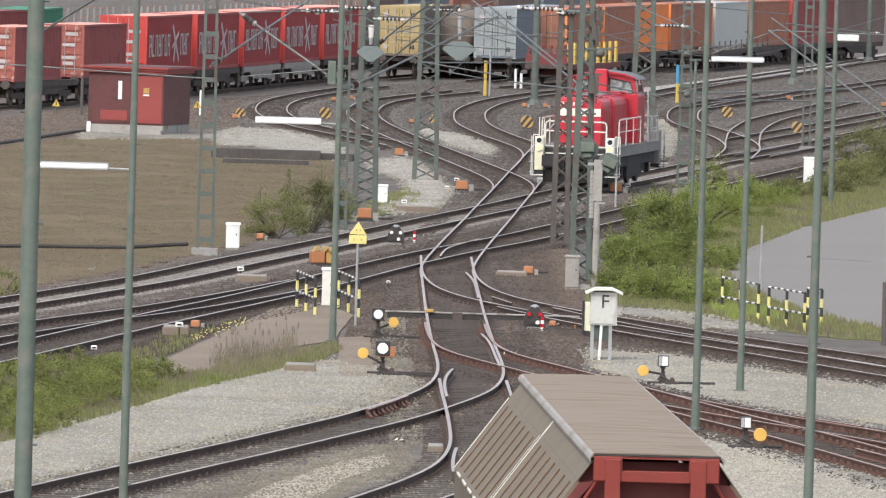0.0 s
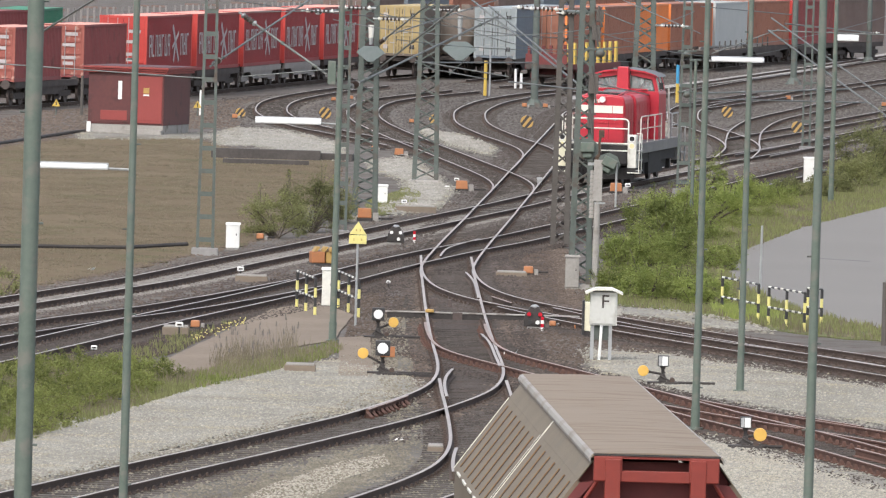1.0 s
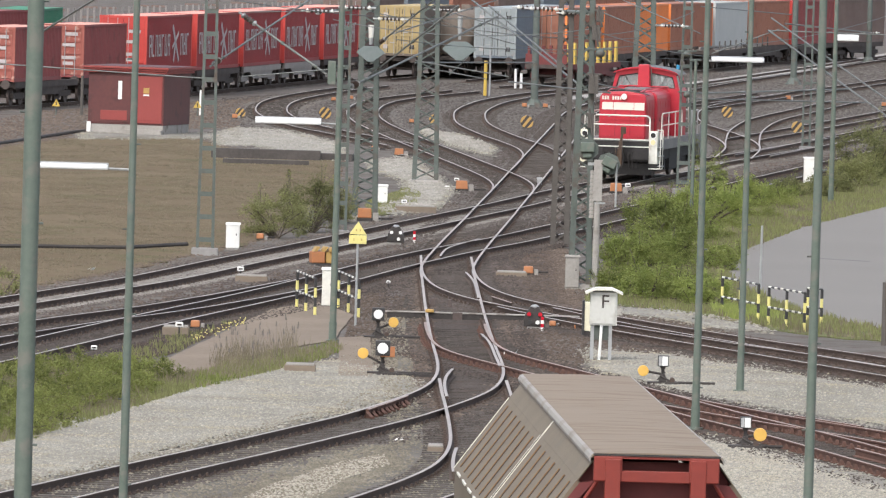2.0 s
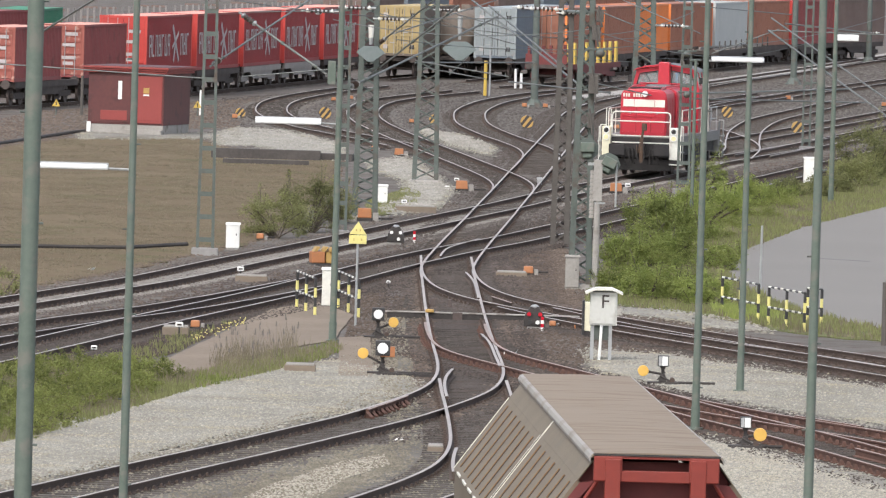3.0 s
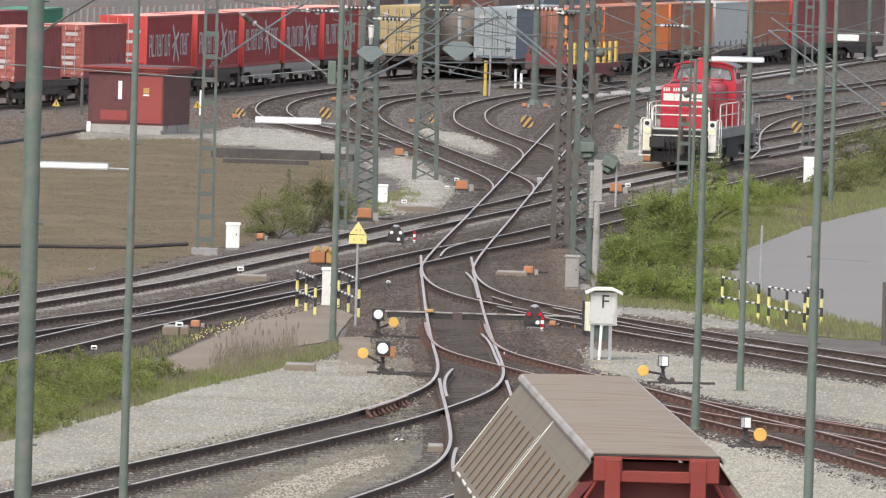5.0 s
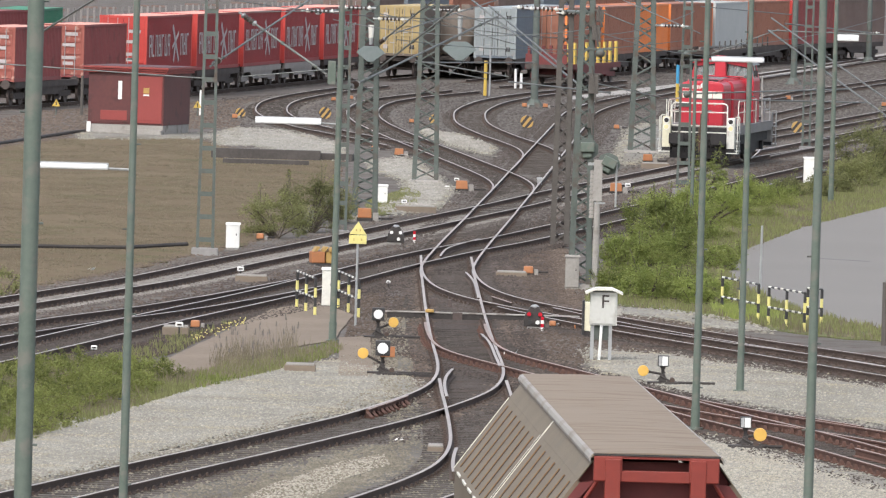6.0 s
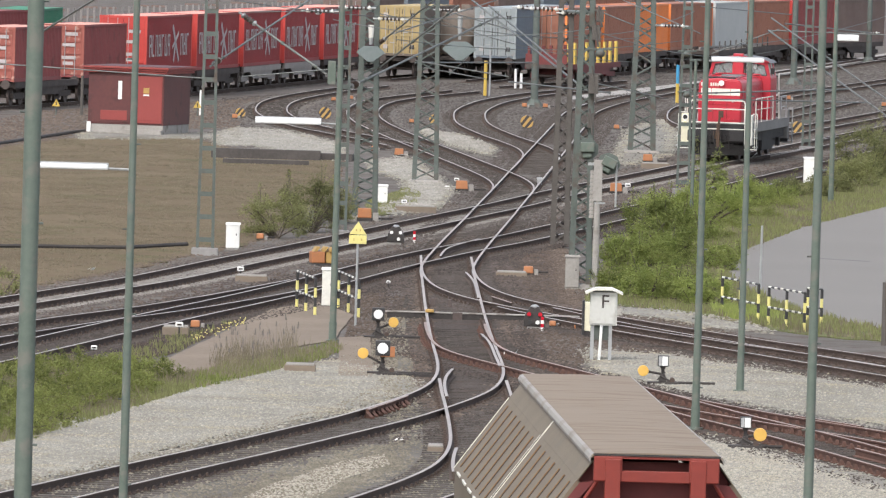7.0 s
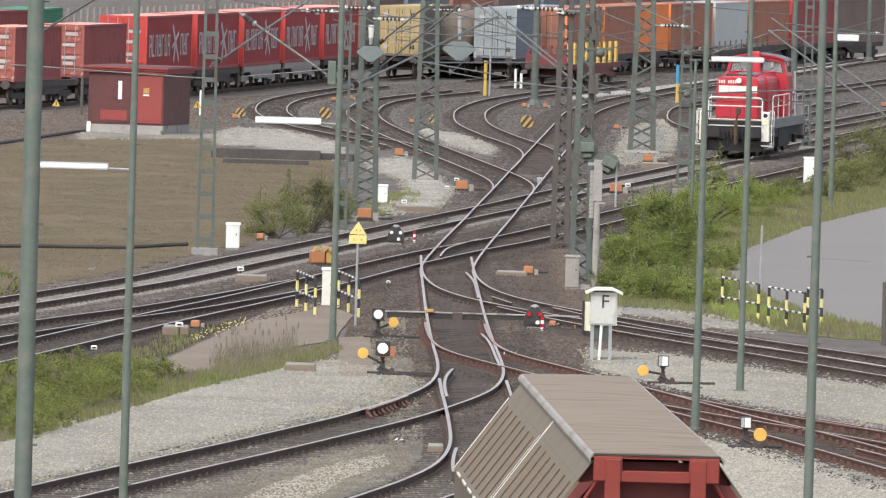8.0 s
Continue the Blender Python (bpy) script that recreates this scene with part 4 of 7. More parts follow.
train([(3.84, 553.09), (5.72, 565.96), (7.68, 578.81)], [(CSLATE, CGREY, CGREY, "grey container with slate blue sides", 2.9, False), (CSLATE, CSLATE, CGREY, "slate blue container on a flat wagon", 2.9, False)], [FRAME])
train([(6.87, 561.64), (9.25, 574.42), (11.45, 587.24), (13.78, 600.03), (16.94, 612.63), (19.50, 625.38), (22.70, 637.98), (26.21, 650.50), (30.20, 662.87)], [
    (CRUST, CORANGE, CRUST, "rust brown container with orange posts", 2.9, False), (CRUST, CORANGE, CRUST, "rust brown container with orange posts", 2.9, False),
    (CORANGE, CORANGE, CRUST, "orange container on a flat wagon", 2.9, False), (CRUST, CORANGE, CRUST, "rust brown container with orange posts", 2.9, False),
    (CWHITE, CWHITE, CWHITE, "pale grey container on a flat wagon", 2.9, False), (CRUST, CRUST, CRUST, "rust brown container on a flat wagon", 2.9, False),
    (MAROON, CREDLIT, MAROON, "maroon container on a flat wagon", 2.9, False), (CBROWN, CBROWN, CBROWN, "dark brown boxy freight load", 2.9, False)], [FRAME])
train([(-24.04, 479.09), (-21.21, 491.78), (-20.24, 504.74), (-18.38, 517.61)], [(MAROON, MAROON, MAROON, "dull maroon container behind the train", 2.9, False), (CGREEN, CGREEN, CGREEN, "green container behind the train", 2.9, False), None], [FRAME])
train([(-21.13, 532.81), (-18.75, 545.59), (-16.23, 558.35), (-13.59, 571.08), (-11.15, 583.85), (-8.59, 596.59), (-5.55, 609.23)], [(CBROWN, CBROWN, CBROWN, "low dark brown freight load on the far train", 1.35, False)] * 6, [FRAME])
for k in range(5):
    a = Vector((-21.13, 532.81)).lerp(Vector((-5.55, 609.23)), k / 6)
    w = thing("stake_rack", pose(a.x - 0.1, a.y, 0.172 + 1.17, 0, 0, -11.4), "rack of grey upright stakes on a freight wagon", "wagon stakes", "stake racks")
    part("base_rail", Shape().box(-0.08, 0.08, 0.1, 12.0, -0.05, 0.1), CBROWN, w)
    for j in range(8):
        part("stake", Shape().box(-0.05, 0.05, 0.2 + j * 1.55, 0.34 + j * 1.55, 0.1, 2.45), STAKEGREY, w)
train([(-5.22, 574.09), (-2.58, 587.23), (0.18, 600.34), (3.07, 613.43), (6.08, 626.48), (9.21, 639.51), (12.47, 652.51), (15.83, 665.48), (19.34, 678.42), (22.95, 691.32), (26.69, 704.19), (30.54, 717.02)], [(CBROWN, CBROWN, CBROWN, "dark brown freight load on the far train", 2.9, False), (CSLATE, CSLATE, CSLATE, "slate blue container on the far train", 2.9, False), (CRUST, CRUST, CRUST, "rust brown container on the far train", 2.9, False)] * 3 + [(CBROWN, CBROWN, CBROWN, "dark brown freight load on the far train", 2.9, False)] * 2, [FRAME])

# empty stake wagon with yellow stanchions
SW = flat_wagon(pose(5.39, 541.13, 0.172, 0, 0, -13), 15.5, WAGONDARK, "empty red-brown stake wagon with yellow stanchions")
for k in range(9):
    part("stanchion", Shape().box(1.06, 1.2, 1.0 + k * 1.6, 1.45 + k * 1.6, 1.1, 2.35, top=(1, 0.85)), YELLOW, SW, "faded yellow stanchion", bevel=0.01)
for k in range(7):
    part("stanchion", Shape().box(-1.2, -1.06, 1.0 + k * 1.9, 1.25 + k * 1.9, 1.1, 2.1), WAGONDARK, SW)
part("headboard", Shape().box(-1.2, 1.2, 0.5, 0.6, 1.1, 1.7), WAGONDARK, SW)
track("track under the stake wagon", [tuple((Vector((5.39, 541.13)) + Vector((math.sin(radians(13)), math.cos(radians(13)))) * k)) for k in (-8, 0, 8, 20)], BALLAST, side=0)

# empty low flat wagons carrying lengths of rail
_a, _b = Vector((15.67, 603.36)), Vector((26.01, 672.5))
track("track under the rail wagons", [tuple(_a.lerp(_b, k)) for k in (-0.1, 0.2, 0.5, 0.8, 1.1)], BALLAST, side=0)
_n = max(2, int((_b - _a).length / 17))
for k in range(_n):
    p = _a.lerp(_b, k / _n)
    ang = math.degrees(math.atan2(_b.y - _a.y, _b.x - _a.x)) - 90
    RW = flat_wagon(pose(p.x, p.y, 0.172, 0, 0, ang), (_b - _a).length / _n - 1.0, FRAME, "low flat wagon loaded with lengths of rusty rail")
    ln = (_b - _a).length / _n - 1.6
    for j in range(7):
        part("rail_length", Shape().box(-1.0 + j * 0.3, -0.88 + j * 0.3, 0.8, ln, 1.14, 1.28 + 0.05 * (j % 2)), RUST if j % 3 else PALEFRAME, RW, "lying length of rail")
    for j in range(6):
        y = 1.0 + j * (ln - 1.4) / 5
        for sx in (-1, 1):
            part("stanchion", Shape().box(sx * 1.2 - 0.04, sx * 1.2 + 0.04, y, y + 0.1, 1.1, 1.75), BROWNSTEEL, RW)
        part("bolster", Shape().box(-1.15, 1.15, y + 0.2, y + 0.38, 1.1, 1.2), PALEFRAME, RW)

# tank wagon behind the ochre container
tk = thing("tank_wagon", pose(0.07, 557.53, 0.172, 0, 0, -9), "weathered brown tank wagon", "railway wagon")
part("tank", Shape().tube((0, 0.4, 2.5), (0, 12.4, 2.5), 1.35, None, 28).ball((0, 0.4, 2.5), 1.35, 0.35, 1.35, 28, 10).ball((0, 12.4, 2.5), 1.35, 0.35, 1.35, 28, 10), TANKBROWN, tk, smooth=True)
part("underframe", Shape().box(-1.2, 1.2, 0, 12.8, 0.9, 1.15), FRAME, tk)
part("dome", Shape().tube((0, 6, 3.7), (0, 6, 4.1), 0.35, None, 14), TANKBROWN, tk)
for yb in (2.2, 10.6):
    bo = part("bogie", Shape().box(-1.0, -0.86, yb - 1.2, yb + 1.2, 0.35, 0.62).box(0.86, 1.0, yb - 1.2, yb + 1.2, 0.35, 0.62).box(-0.9, 0.9, yb - 0.2, yb + 0.2, 0.4, 0.92), FRAME, tk)
    for dy in (-0.9, 0.9):
        wheelset(bo, yb + dy)

# ---- locomotive ----
LOCO = thing("shunting_locomotive", pose(0, 0, 0), "bright red diesel shunting locomotive with white stripe and railings", "locomotive")


def build_loco():
    """Running deck from F to L, hood from H to C, cab from C to C + 2.2; the front looks along -y."""
    F, L, H, C = 0.75, 14.1, 1.25, 8.1
    t = LOCO
    zd = 1.57
    part("deck", Shape().box(-1.5, 1.5, F, L, zd - 0.08, zd).box(-1.5, -1.40, F, L, 1.18, zd - 0.08).box(1.40, 1.5, F, L, 1.18, zd - 0.08), DECK, t, "dusty grey running deck", bevel=0.01)
    part("deck_edge", Shape().box(-1.12, 1.12, F - 0.035, F - 0.003, zd - 0.035, zd + 0.015), OFFWHITE, t, "white painted edge strip")
    part("deck_edge", Shape().box(-1.12, 1.12, F - 0.045, F - 0.003, 1.27, 1.315), OFFWHITE, t, "white painted edge strip")
    part("buffer_beam", Shape().box(-1.18, 1.18, F, F + 0.16, 0.72, zd - 0.08), LOCODARK, t, bevel=0.015)
    part("buffer_beam", Shape().box(-1.4, 1.4, L - 0.16, L, 0.78, zd - 0.08), LOCODARK, t, bevel=0.015)
    # long hood: a narrow nose, then the wider engine room with rounded shoulders
    def arch(w, z, k=0.0):
        return [(-w, zd), (-w, z - 0.30), (-w * 0.97, z - 0.16), (-w * 0.88, z - 0.06), (-w * 0.70, z - 0.01), (0, z + k), (w * 0.70, z - 0.01), (w * 0.88, z - 0.06), (w * 0.97, z - 0.16), (w, z - 0.30), (w, zd)]
    hd = part("long_hood", Shape().prism(arch(0.90, 3.36, 0.03), H + 0.06, 3.9), LOCORED, t, bevel=0.03)
    part("nose_panel", Shape().prism(arch(0.86, 3.30, 0.03), H, H + 0.058), LOCORED, hd, bevel=0.02)
    part("engine_hood", Shape().prism(arch(1.0, 3.38, 0.03), 3.9, C - 0.002), LOCORED, hd, bevel=0.04)
    for x0, x1 in ((-0.79, -0.37), (-0.35, 0.43), (0.45, 0.84)):
        part("white_stripe", Shape().box(x0, x1, H - 0.022, H - 0.001, 2.68, 2.965), STRIPEWHITE, hd, "off-white painted band")
    lamp = part("headlight", Shape().tube((0.06, H + 0.02, 3.19), (0.06, H - 0.10, 3.19), 0.14, 0.13, 20), LOCORED, hd, "round headlight")
    part("lens", Shape().tube((0.06, H - 0.10, 3.19), (0.06, H - 0.115, 3.19), 0.115, None, 20), LAMPGLASS, lamp, "milky white lens")
    for k in range(8):
        if k not in (3, 7):
            part("number_mark", Shape().box(-0.80 + k * 0.098, -0.735 + k * 0.098, H - 0.012, H - 0.001, 3.06, 3.20), OFFWHITE, hd, "short off-white bar")
    part("number_mark", Shape().box(-0.115, -0.055, H - 0.012, H - 0.001, 3.06, 3.20), OFFWHITE, hd, "short off-white bar")
    part("hood_lip", Shape().box(-0.84, 0.84, H - 0.03, H, 2.30, 2.325), LOCORED, hd)
    part("hood_lip", Shape().box(-0.84, 0.84, H - 0.02, H, 1.66, 1.69), LOCORED, hd)
    for x in (-0.28, 0.30):
        part("panel_joint", Shape().box(x, x + 0.012, H - 0.006, H - 0.001, 1.70, 2.66), LOCODARK, hd)
    for x in (-0.5, 0.55):
        part("hood_latch", Shape().box(x - 0.03, x + 0.03, H - 0.03, H, 2.40, 2.48), GALV, hd, bevel=0.005)
    for sx in (-1, 1):
        for k in range(8):
            y = (1.45 + k * 0.80) if k < 3 else (4.02 + (k - 3) * 0.80)
            w = 0.90 if k < 3 else 1.0
            dr = part("hood_door", Shape().box(*sorted((sx * w, sx * (w + 0.014))), y, y + 0.74, 1.66, 2.98), LOCORED, hd, bevel=0.006)
            part("door_latch", Shape().box(*sorted((sx * (w + 0.014), sx * (w + 0.035))), y + 0.62, y + 0.68, 2.2, 2.32), LOCODARK, dr)
            if k < 3:
                for j in range(9):
                    part("louvre", Shape().box(*sorted((sx * (w + 0.014), sx * (w + 0.034))), y + 0.08, y + 0.58, 2.05 + j * 0.09, 2.09 + j * 0.09), LOCORED, dr)
        # pipes along the hood shoulders
        part("hood_pipe", Shape().hose([(sx * 0.62, H + 0.3, 3.36), (sx * 0.66, 3.0, 3.45), (sx * 0.72, 5.0, 3.46), (sx * 0.74, C - 0.05, 3.46)], 0.03, 8), LOCORED, hd)
    part("exhaust", Shape().box(-0.45, 0.45, 5.0, 6.6, 3.40, 3.47, top=(0.9, 0.9)), LOCOGREY, hd, bevel=0.02)
    part("radiator_grille", Shape().box(-0.6, 0.6, 1.8, 3.3, 3.36, 3.42), LOCODARK, hd)
    part("hood_rail", Shape().path([(-0.95, 7.55, 3.30), (-0.95, 7.55, 3.48), (0.95, 7.55, 3.48), (0.95, 7.55, 3.30)], 0.022), LOCORED, hd)
    # short hood behind the cab
    sh = part("short_hood", Shape().prism(arch(0.92, 3.18, 0.02), C + 2.2, 12.9), LOCORED, t, bevel=0.04)
    for y in (10.5, 11.3, 12.1):
        part("hood_door", Shape().box(0.92, 0.934, y, y + 0.72, 1.66, 2.8), LOCORED, sh, bevel=0.006)
    # hollow cab: lower walls, posts, header, glass all round
    cab = part("cab", Shape().prism([(-1.34, zd), (-1.34, 3.30), (-1.30, 3.42), (1.30, 3.42), (1.34, 3.30), (1.34, zd)], C, C + 2.2), LOCORED, t, bevel=0.02)
    def slab(quad, y0, y1):
        vs = [(x, y0, z) for x, z in quad] + [(x, y1, z) for x, z in quad]
        return Shape().add(vs, [(0, 1, 2, 3), (7, 6, 5, 4), (0, 4, 5, 1), (1, 5, 6, 2), (2, 6, 7, 3), (3, 7, 4, 0)])
    for y0 in (C, C + 2.12):
        for sx in (-1, 1):
            part("cab_post", slab([(sx * 1.30, 3.42), (sx * 1.16, 3.42), (sx * 1.03, 3.86), (sx * 1.17, 3.99)], y0, y0 + 0.08), LOCORED, cab, bevel=0.01)
            part("cab_header", slab([(sx * 1.18, 3.99), (sx * 1.05, 3.83), (sx * 0.22, 3.99), (sx * 0.22, 4.22)], y0, y0 + 0.08), LOCORED, cab, bevel=0.01)
            g = part("windscreen", slab([(sx * 0.235, 3.445), (sx * 1.155, 3.425), (sx * 1.04, 3.85), (sx * 0.235, 4.0)], y0 + 0.03, y0 + 0.045), CABGLASS, cab, "clear cab window")
            g.visible_shadow = False
            part("window_seal", Shape().path([(sx * 0.24, y0 + 0.005, 3.43), (sx * 1.16, y0 + 0.005, 3.43), (sx * 1.04, y0 + 0.005, 3.85), (sx * 0.24, y0 + 0.005, 3.99), (sx * 0.24, y0 + 0.005, 3.43)], 0.018, 5), LOCODARK, g, "black rubber seal")
            part("wiper", Shape().tube((sx * 0.55, y0 - 0.03, 3.45), (sx * 0.80, y0 - 0.03, 3.86), 0.012, None, 5), LOCODARK, g)
    for sx in (-1, 1):
        for y0, y1 in ((C + 0.08, C + 0.24), (C + 1.02, C + 1.16), (C + 1.96, C + 2.12)):
            part("cab_post", Shape().add([(sx * 1.30, y0, 3.42), (sx * 1.30, y1, 3.42), (sx * 1.16, y1, 3.99), (sx * 1.16, y0, 3.99), (sx * 1.24, y0, 3.42), (sx * 1.24, y1, 3.42), (sx * 1.10, y1, 3.99), (sx * 1.10, y0, 3.99)], [(0, 1, 2, 3), (7, 6, 5, 4), (0, 4, 5, 1), (1, 5, 6, 2), (2, 6, 7, 3), (3, 7, 4, 0)]), LOCORED, cab)
        g = part("side_window", Shape().add([(sx * 1.28, C + 0.24, 3.42), (sx * 1.28, C + 1.96, 3.42), (sx * 1.15, C + 1.96, 3.95), (sx * 1.15, C + 0.24, 3.95), (sx * 1.265, C + 0.24, 3.42), (sx * 1.265, C + 1.96, 3.42), (sx * 1.135, C + 1.96, 3.95), (sx * 1.135, C + 0.24, 3.95)], [(0, 1, 2, 3), (7, 6, 5, 4), (0, 4, 5, 1), (1, 5, 6, 2), (2, 6, 7, 3), (3, 7, 4, 0)]), CABGLASS, cab, "clear cab window")
        g.visible_shadow = False
        for y in (C + 2.3, C + 2.55):
            part("cab_handrail", Shape().tube((sx * 1.46, y, zd), (sx * 1.40, y, 3.5), 0.025, None, 6), OFFWHITE, cab)
        part("cab_mirror", Shape().box(sx * 1.42 - 0.08, sx * 1.42 + 0.08, C - 0.1, C - 0.06, 3.5, 3.75), LOCODARK, cab)
    part("control_desk", Shape().box(-1.0, 1.0, C + 0.15, C + 0.7, 3.42, 3.50), LOCODARK, cab, bevel=0.02)
    part("notice_sheet", Shape().box(0.60, 0.72, C + 0.10, C + 0.11, 3.66, 3.92), WHITE, cab, "white sheet behind the window")
    part("cab_roof", Shape().prism([(-1.30, 3.95), (-1.19, 4.04), (-0.8, 4.17), (0, 4.27), (0.8, 4.17), (1.19, 4.04), (1.30, 3.95), (1.17, 3.99), (0.8, 4.11), (0, 4.22), (-0.8, 4.11), (-1.17, 3.99)], C - 0.10, C + 2.5), LOCOGREY, cab, "dark grey curved roof")
    part("roof_fascia", Shape().prism([(-1.31, 3.93), (-1.18, 4.0), (-0.8, 4.10), (0, 4.19), (0.8, 4.10), (1.18, 4.0), (1.31, 3.93), (1.2, 4.035), (0.8, 4.165), (0, 4.262), (-0.8, 4.165), (-1.2, 4.035)], C - 0.13, C - 0.102), LOCORED, cab)
    part("chimney", Shape().box(-0.27, 0.21, C - 0.45, C - 0.005, 3.38, 4.33, top=(0.88, 0.9)), LOCORED, cab, bevel=0.03)
    # step boxes with lamps at the corners of both ends
    for sy, y0 in ((-1, F), (1, L)):
        paint = GALV if sy > 0 else OFFWHITE
        for sx in (-1, 1):
            cx = sx * 1.32
            b = part("step_box", Shape().box(cx - 0.165, cx + 0.165, y0 - 0.30, y0 + 0.30, 0.66, 1.91), DECK if sy > 0 else CREAM if sx < 0 else paint, t, "dusty grey step well" if sy > 0 else "off-white step well with lamps", bevel=0.025)
            part("step_foot", Shape().box(cx - 0.165, cx + 0.165, y0 - 0.26, y0 + 0.26, 0.52, 0.66), LOCODARK, b)
            yf = y0 + sy * 0.30
            for z, m, lb in ((1.76, LOCODARK, "dark lamp lens"), (1.49, LAMPCREAM, "creamy lamp lens")):
                lp = part("lamp", Shape().tube((cx, yf, z), (cx, yf + sy * 0.05, z), 0.125, None, 18), WHITE, b, "lamp with a pale rim")
                part("lamp_lens", Shape().tube((cx, yf + sy * 0.05, z), (cx, yf + sy * 0.058, z), 0.095, None, 18), m, lp, lb)
            for z in (0.56, 0.95, 1.3):
                part("step_plate", Shape().box(cx + sx * 0.165 - (0.2 if sx < 0 else 0), cx + sx * 0.165 + (0.2 if sx > 0 else 0), y0 - 0.25, y0 + 0.25, z, z + 0.035), GALV, b)
            part("handrail", Shape().path([(sx * 1.60, yf, 0.48), (sx * 1.60, yf, 1.9)], 0.02), paint, t, "white grab rail")
            part("handrail", Shape().path([(sx * 1.62, y0 + 0.28, 0.48), (sx * 1.62, y0 + 0.28, 1.95), (sx * 1.42, y0 + 0.28, 1.95)], 0.02), paint, t, "white grab rail")
            part("stirrup", Shape().path([(sx * 1.62, yf, 0.48), (sx * 1.62, y0 + 0.28, 0.48)], 0.022).path([(cx - sx * 0.16, yf, 0.48), (sx * 1.62, yf, 0.48)], 0.022), paint, t)
            if sx < 0:
                part("grab_post", Shape().tube((sx * 1.40, y0 + 0.22, 1.9), (sx * 1.40, y0 + 0.22, 2.6), 0.02, None, 6).tube((sx * 1.22, y0 + 0.22, 1.6), (sx * 1.22, y0 + 0.22, 2.6), 0.02, None, 6), paint, t)
        yr = y0 + sy * 0.02
        part("end_railing", Shape().hose([(-1.14, yr, zd), (-1.14, yr, 2.36), (-1.10, yr, 2.44), (-1.02, yr, 2.48), (1.02, yr, 2.48), (1.10, yr, 2.44), (1.14, yr, 2.36), (1.14, yr, zd)], 0.032, 8), paint, t, "white tubular railing")
        part("end_railing", Shape().path([(-1.14, yr, 2.12), (1.14, yr, 2.12)], 0.026, 6), paint, t)
        for sx in (-1, 1):
            part("buffer", Shape().tube((sx * 0.875, y0, 1.02), (sx * 0.875, y0 + sy * 0.5, 1.02), 0.13, None, 12).box(sx * 0.875 - 0.31, sx * 0.875 + 0.31, y0 + sy * 0.5 - 0.03, y0 + sy * 0.5 + 0.03, 0.80, 1.24), LOCODARK, t, "dark oblong buffer", bevel=0.05)
    for sx in (-1, 1):
        part("side_railing", Shape().hose([(sx * 1.44, 2.0, zd), (sx * 1.44, 2.0, 2.46), (sx * 1.44, 2.1, 2.54), (sx * 1.44, 2.3, 2.56), (sx * 1.44, 8.25, 2.56), (sx * 1.44, 8.3, 2.5), (sx * 1.44, 8.3, zd)], 0.028).path([(sx * 1.44, 2.0, 2.1), (sx * 1.44, 8.3, 2.1)], 0.022), OFFWHITE, t, "white tubular railing")
        for y in (4.1, 6.2):
            part("railing_post", Shape().tube((sx * 1.44, y, zd), (sx * 1.44, y, 2.56), 0.024, None, 6), OFFWHITE, t)
        part("side_railing", Shape().path([(sx * 1.44, 11.2, zd), (sx * 1.44, 11.2, 2.5), (sx * 1.44, 13.4, 2.5), (sx * 1.44, 13.4, zd)], 0.026).path([(sx * 1.44, 11.2, 2.05), (sx * 1.44, 13.4, 2.05)], 0.02), GALV, t)
        part("skirt_box", Shape().box(*sorted((sx * 1.12, sx * 1.38)), 5.1, 9.0, 0.34, 1.20), LOCODARK, t, "sooty equipment box under the deck", bevel=0.02)
        part("side_frame", Shape().box(*sorted((sx * 1.22, sx * 1.36)), 1.5, 13.3, 0.78, 1.20), LOCODARK, t, "dark side frame under the deck", bevel=0.01)
        for y in (1.9, 3.5, 11.6):
            part("air_reservoir", Shape().tube((sx * 1.2, y, 0.98), (sx * 1.2, y + 1.1, 0.98), 0.17, None, 14), LOCODARK, t, smooth=False)
    GREASE = mat("greasy_brown_coupler", (0.035, 0.022, 0.016), (0.10, 0.056, 0.03), 0.6, big=5)
    part("coupler", Shape().box(-0.12, 0.16, F - 0.45, F + 0.1, 0.90, 1.22).box(0.02, 0.16, F - 0.55, F - 0.40, 0.5, 1.5).tube((0.08, F - 0.5, 1.35), (0.16, F - 0.42, 1.95), 0.045, 0.06, 8).box(0.08, 0.28, F - 0.5, F - 0.36, 1.78, 2.06), GREASE, t, "greasy brown screw coupling", bevel=0.02)
    part("coupling_link", Shape().path([(-0.05, F - 0.52, 1.25), (-0.08, F - 0.56, 0.85), (0.0, F - 0.56, 0.55), (0.1, F - 0.56, 0.50), (0.2, F - 0.56, 0.6), (0.22, F - 0.54, 0.9), (0.16, F - 0.52, 1.25)], 0.024, 6), LOCODARK, t)
    for k in (-0.62, -0.42, -0.28, 0.36, 0.5, 0.66):
        part("brake_hose", Shape().hose([(k, F - 0.02, 1.05), (k, F - 0.2, 1.0), (k + 0.02, F - 0.28, 0.8), (k + 0.05, F - 0.22, 0.5), (k + 0.09, F - 0.15, 0.48)], 0.03, 6), LOCODARK, t)
    part("rail_guard", Shape().box(-1.2, 1.2, F + 0.05, F + 0.2, 0.22, 0.66, top=(1, 1.4)), LOCODARK, t, bevel=0.01)
    part("tank_box", Shape().box(-1.1, 1.1, 5.2, 8.8, 0.40, 1.35), LOCODARK, t, bevel=0.02)
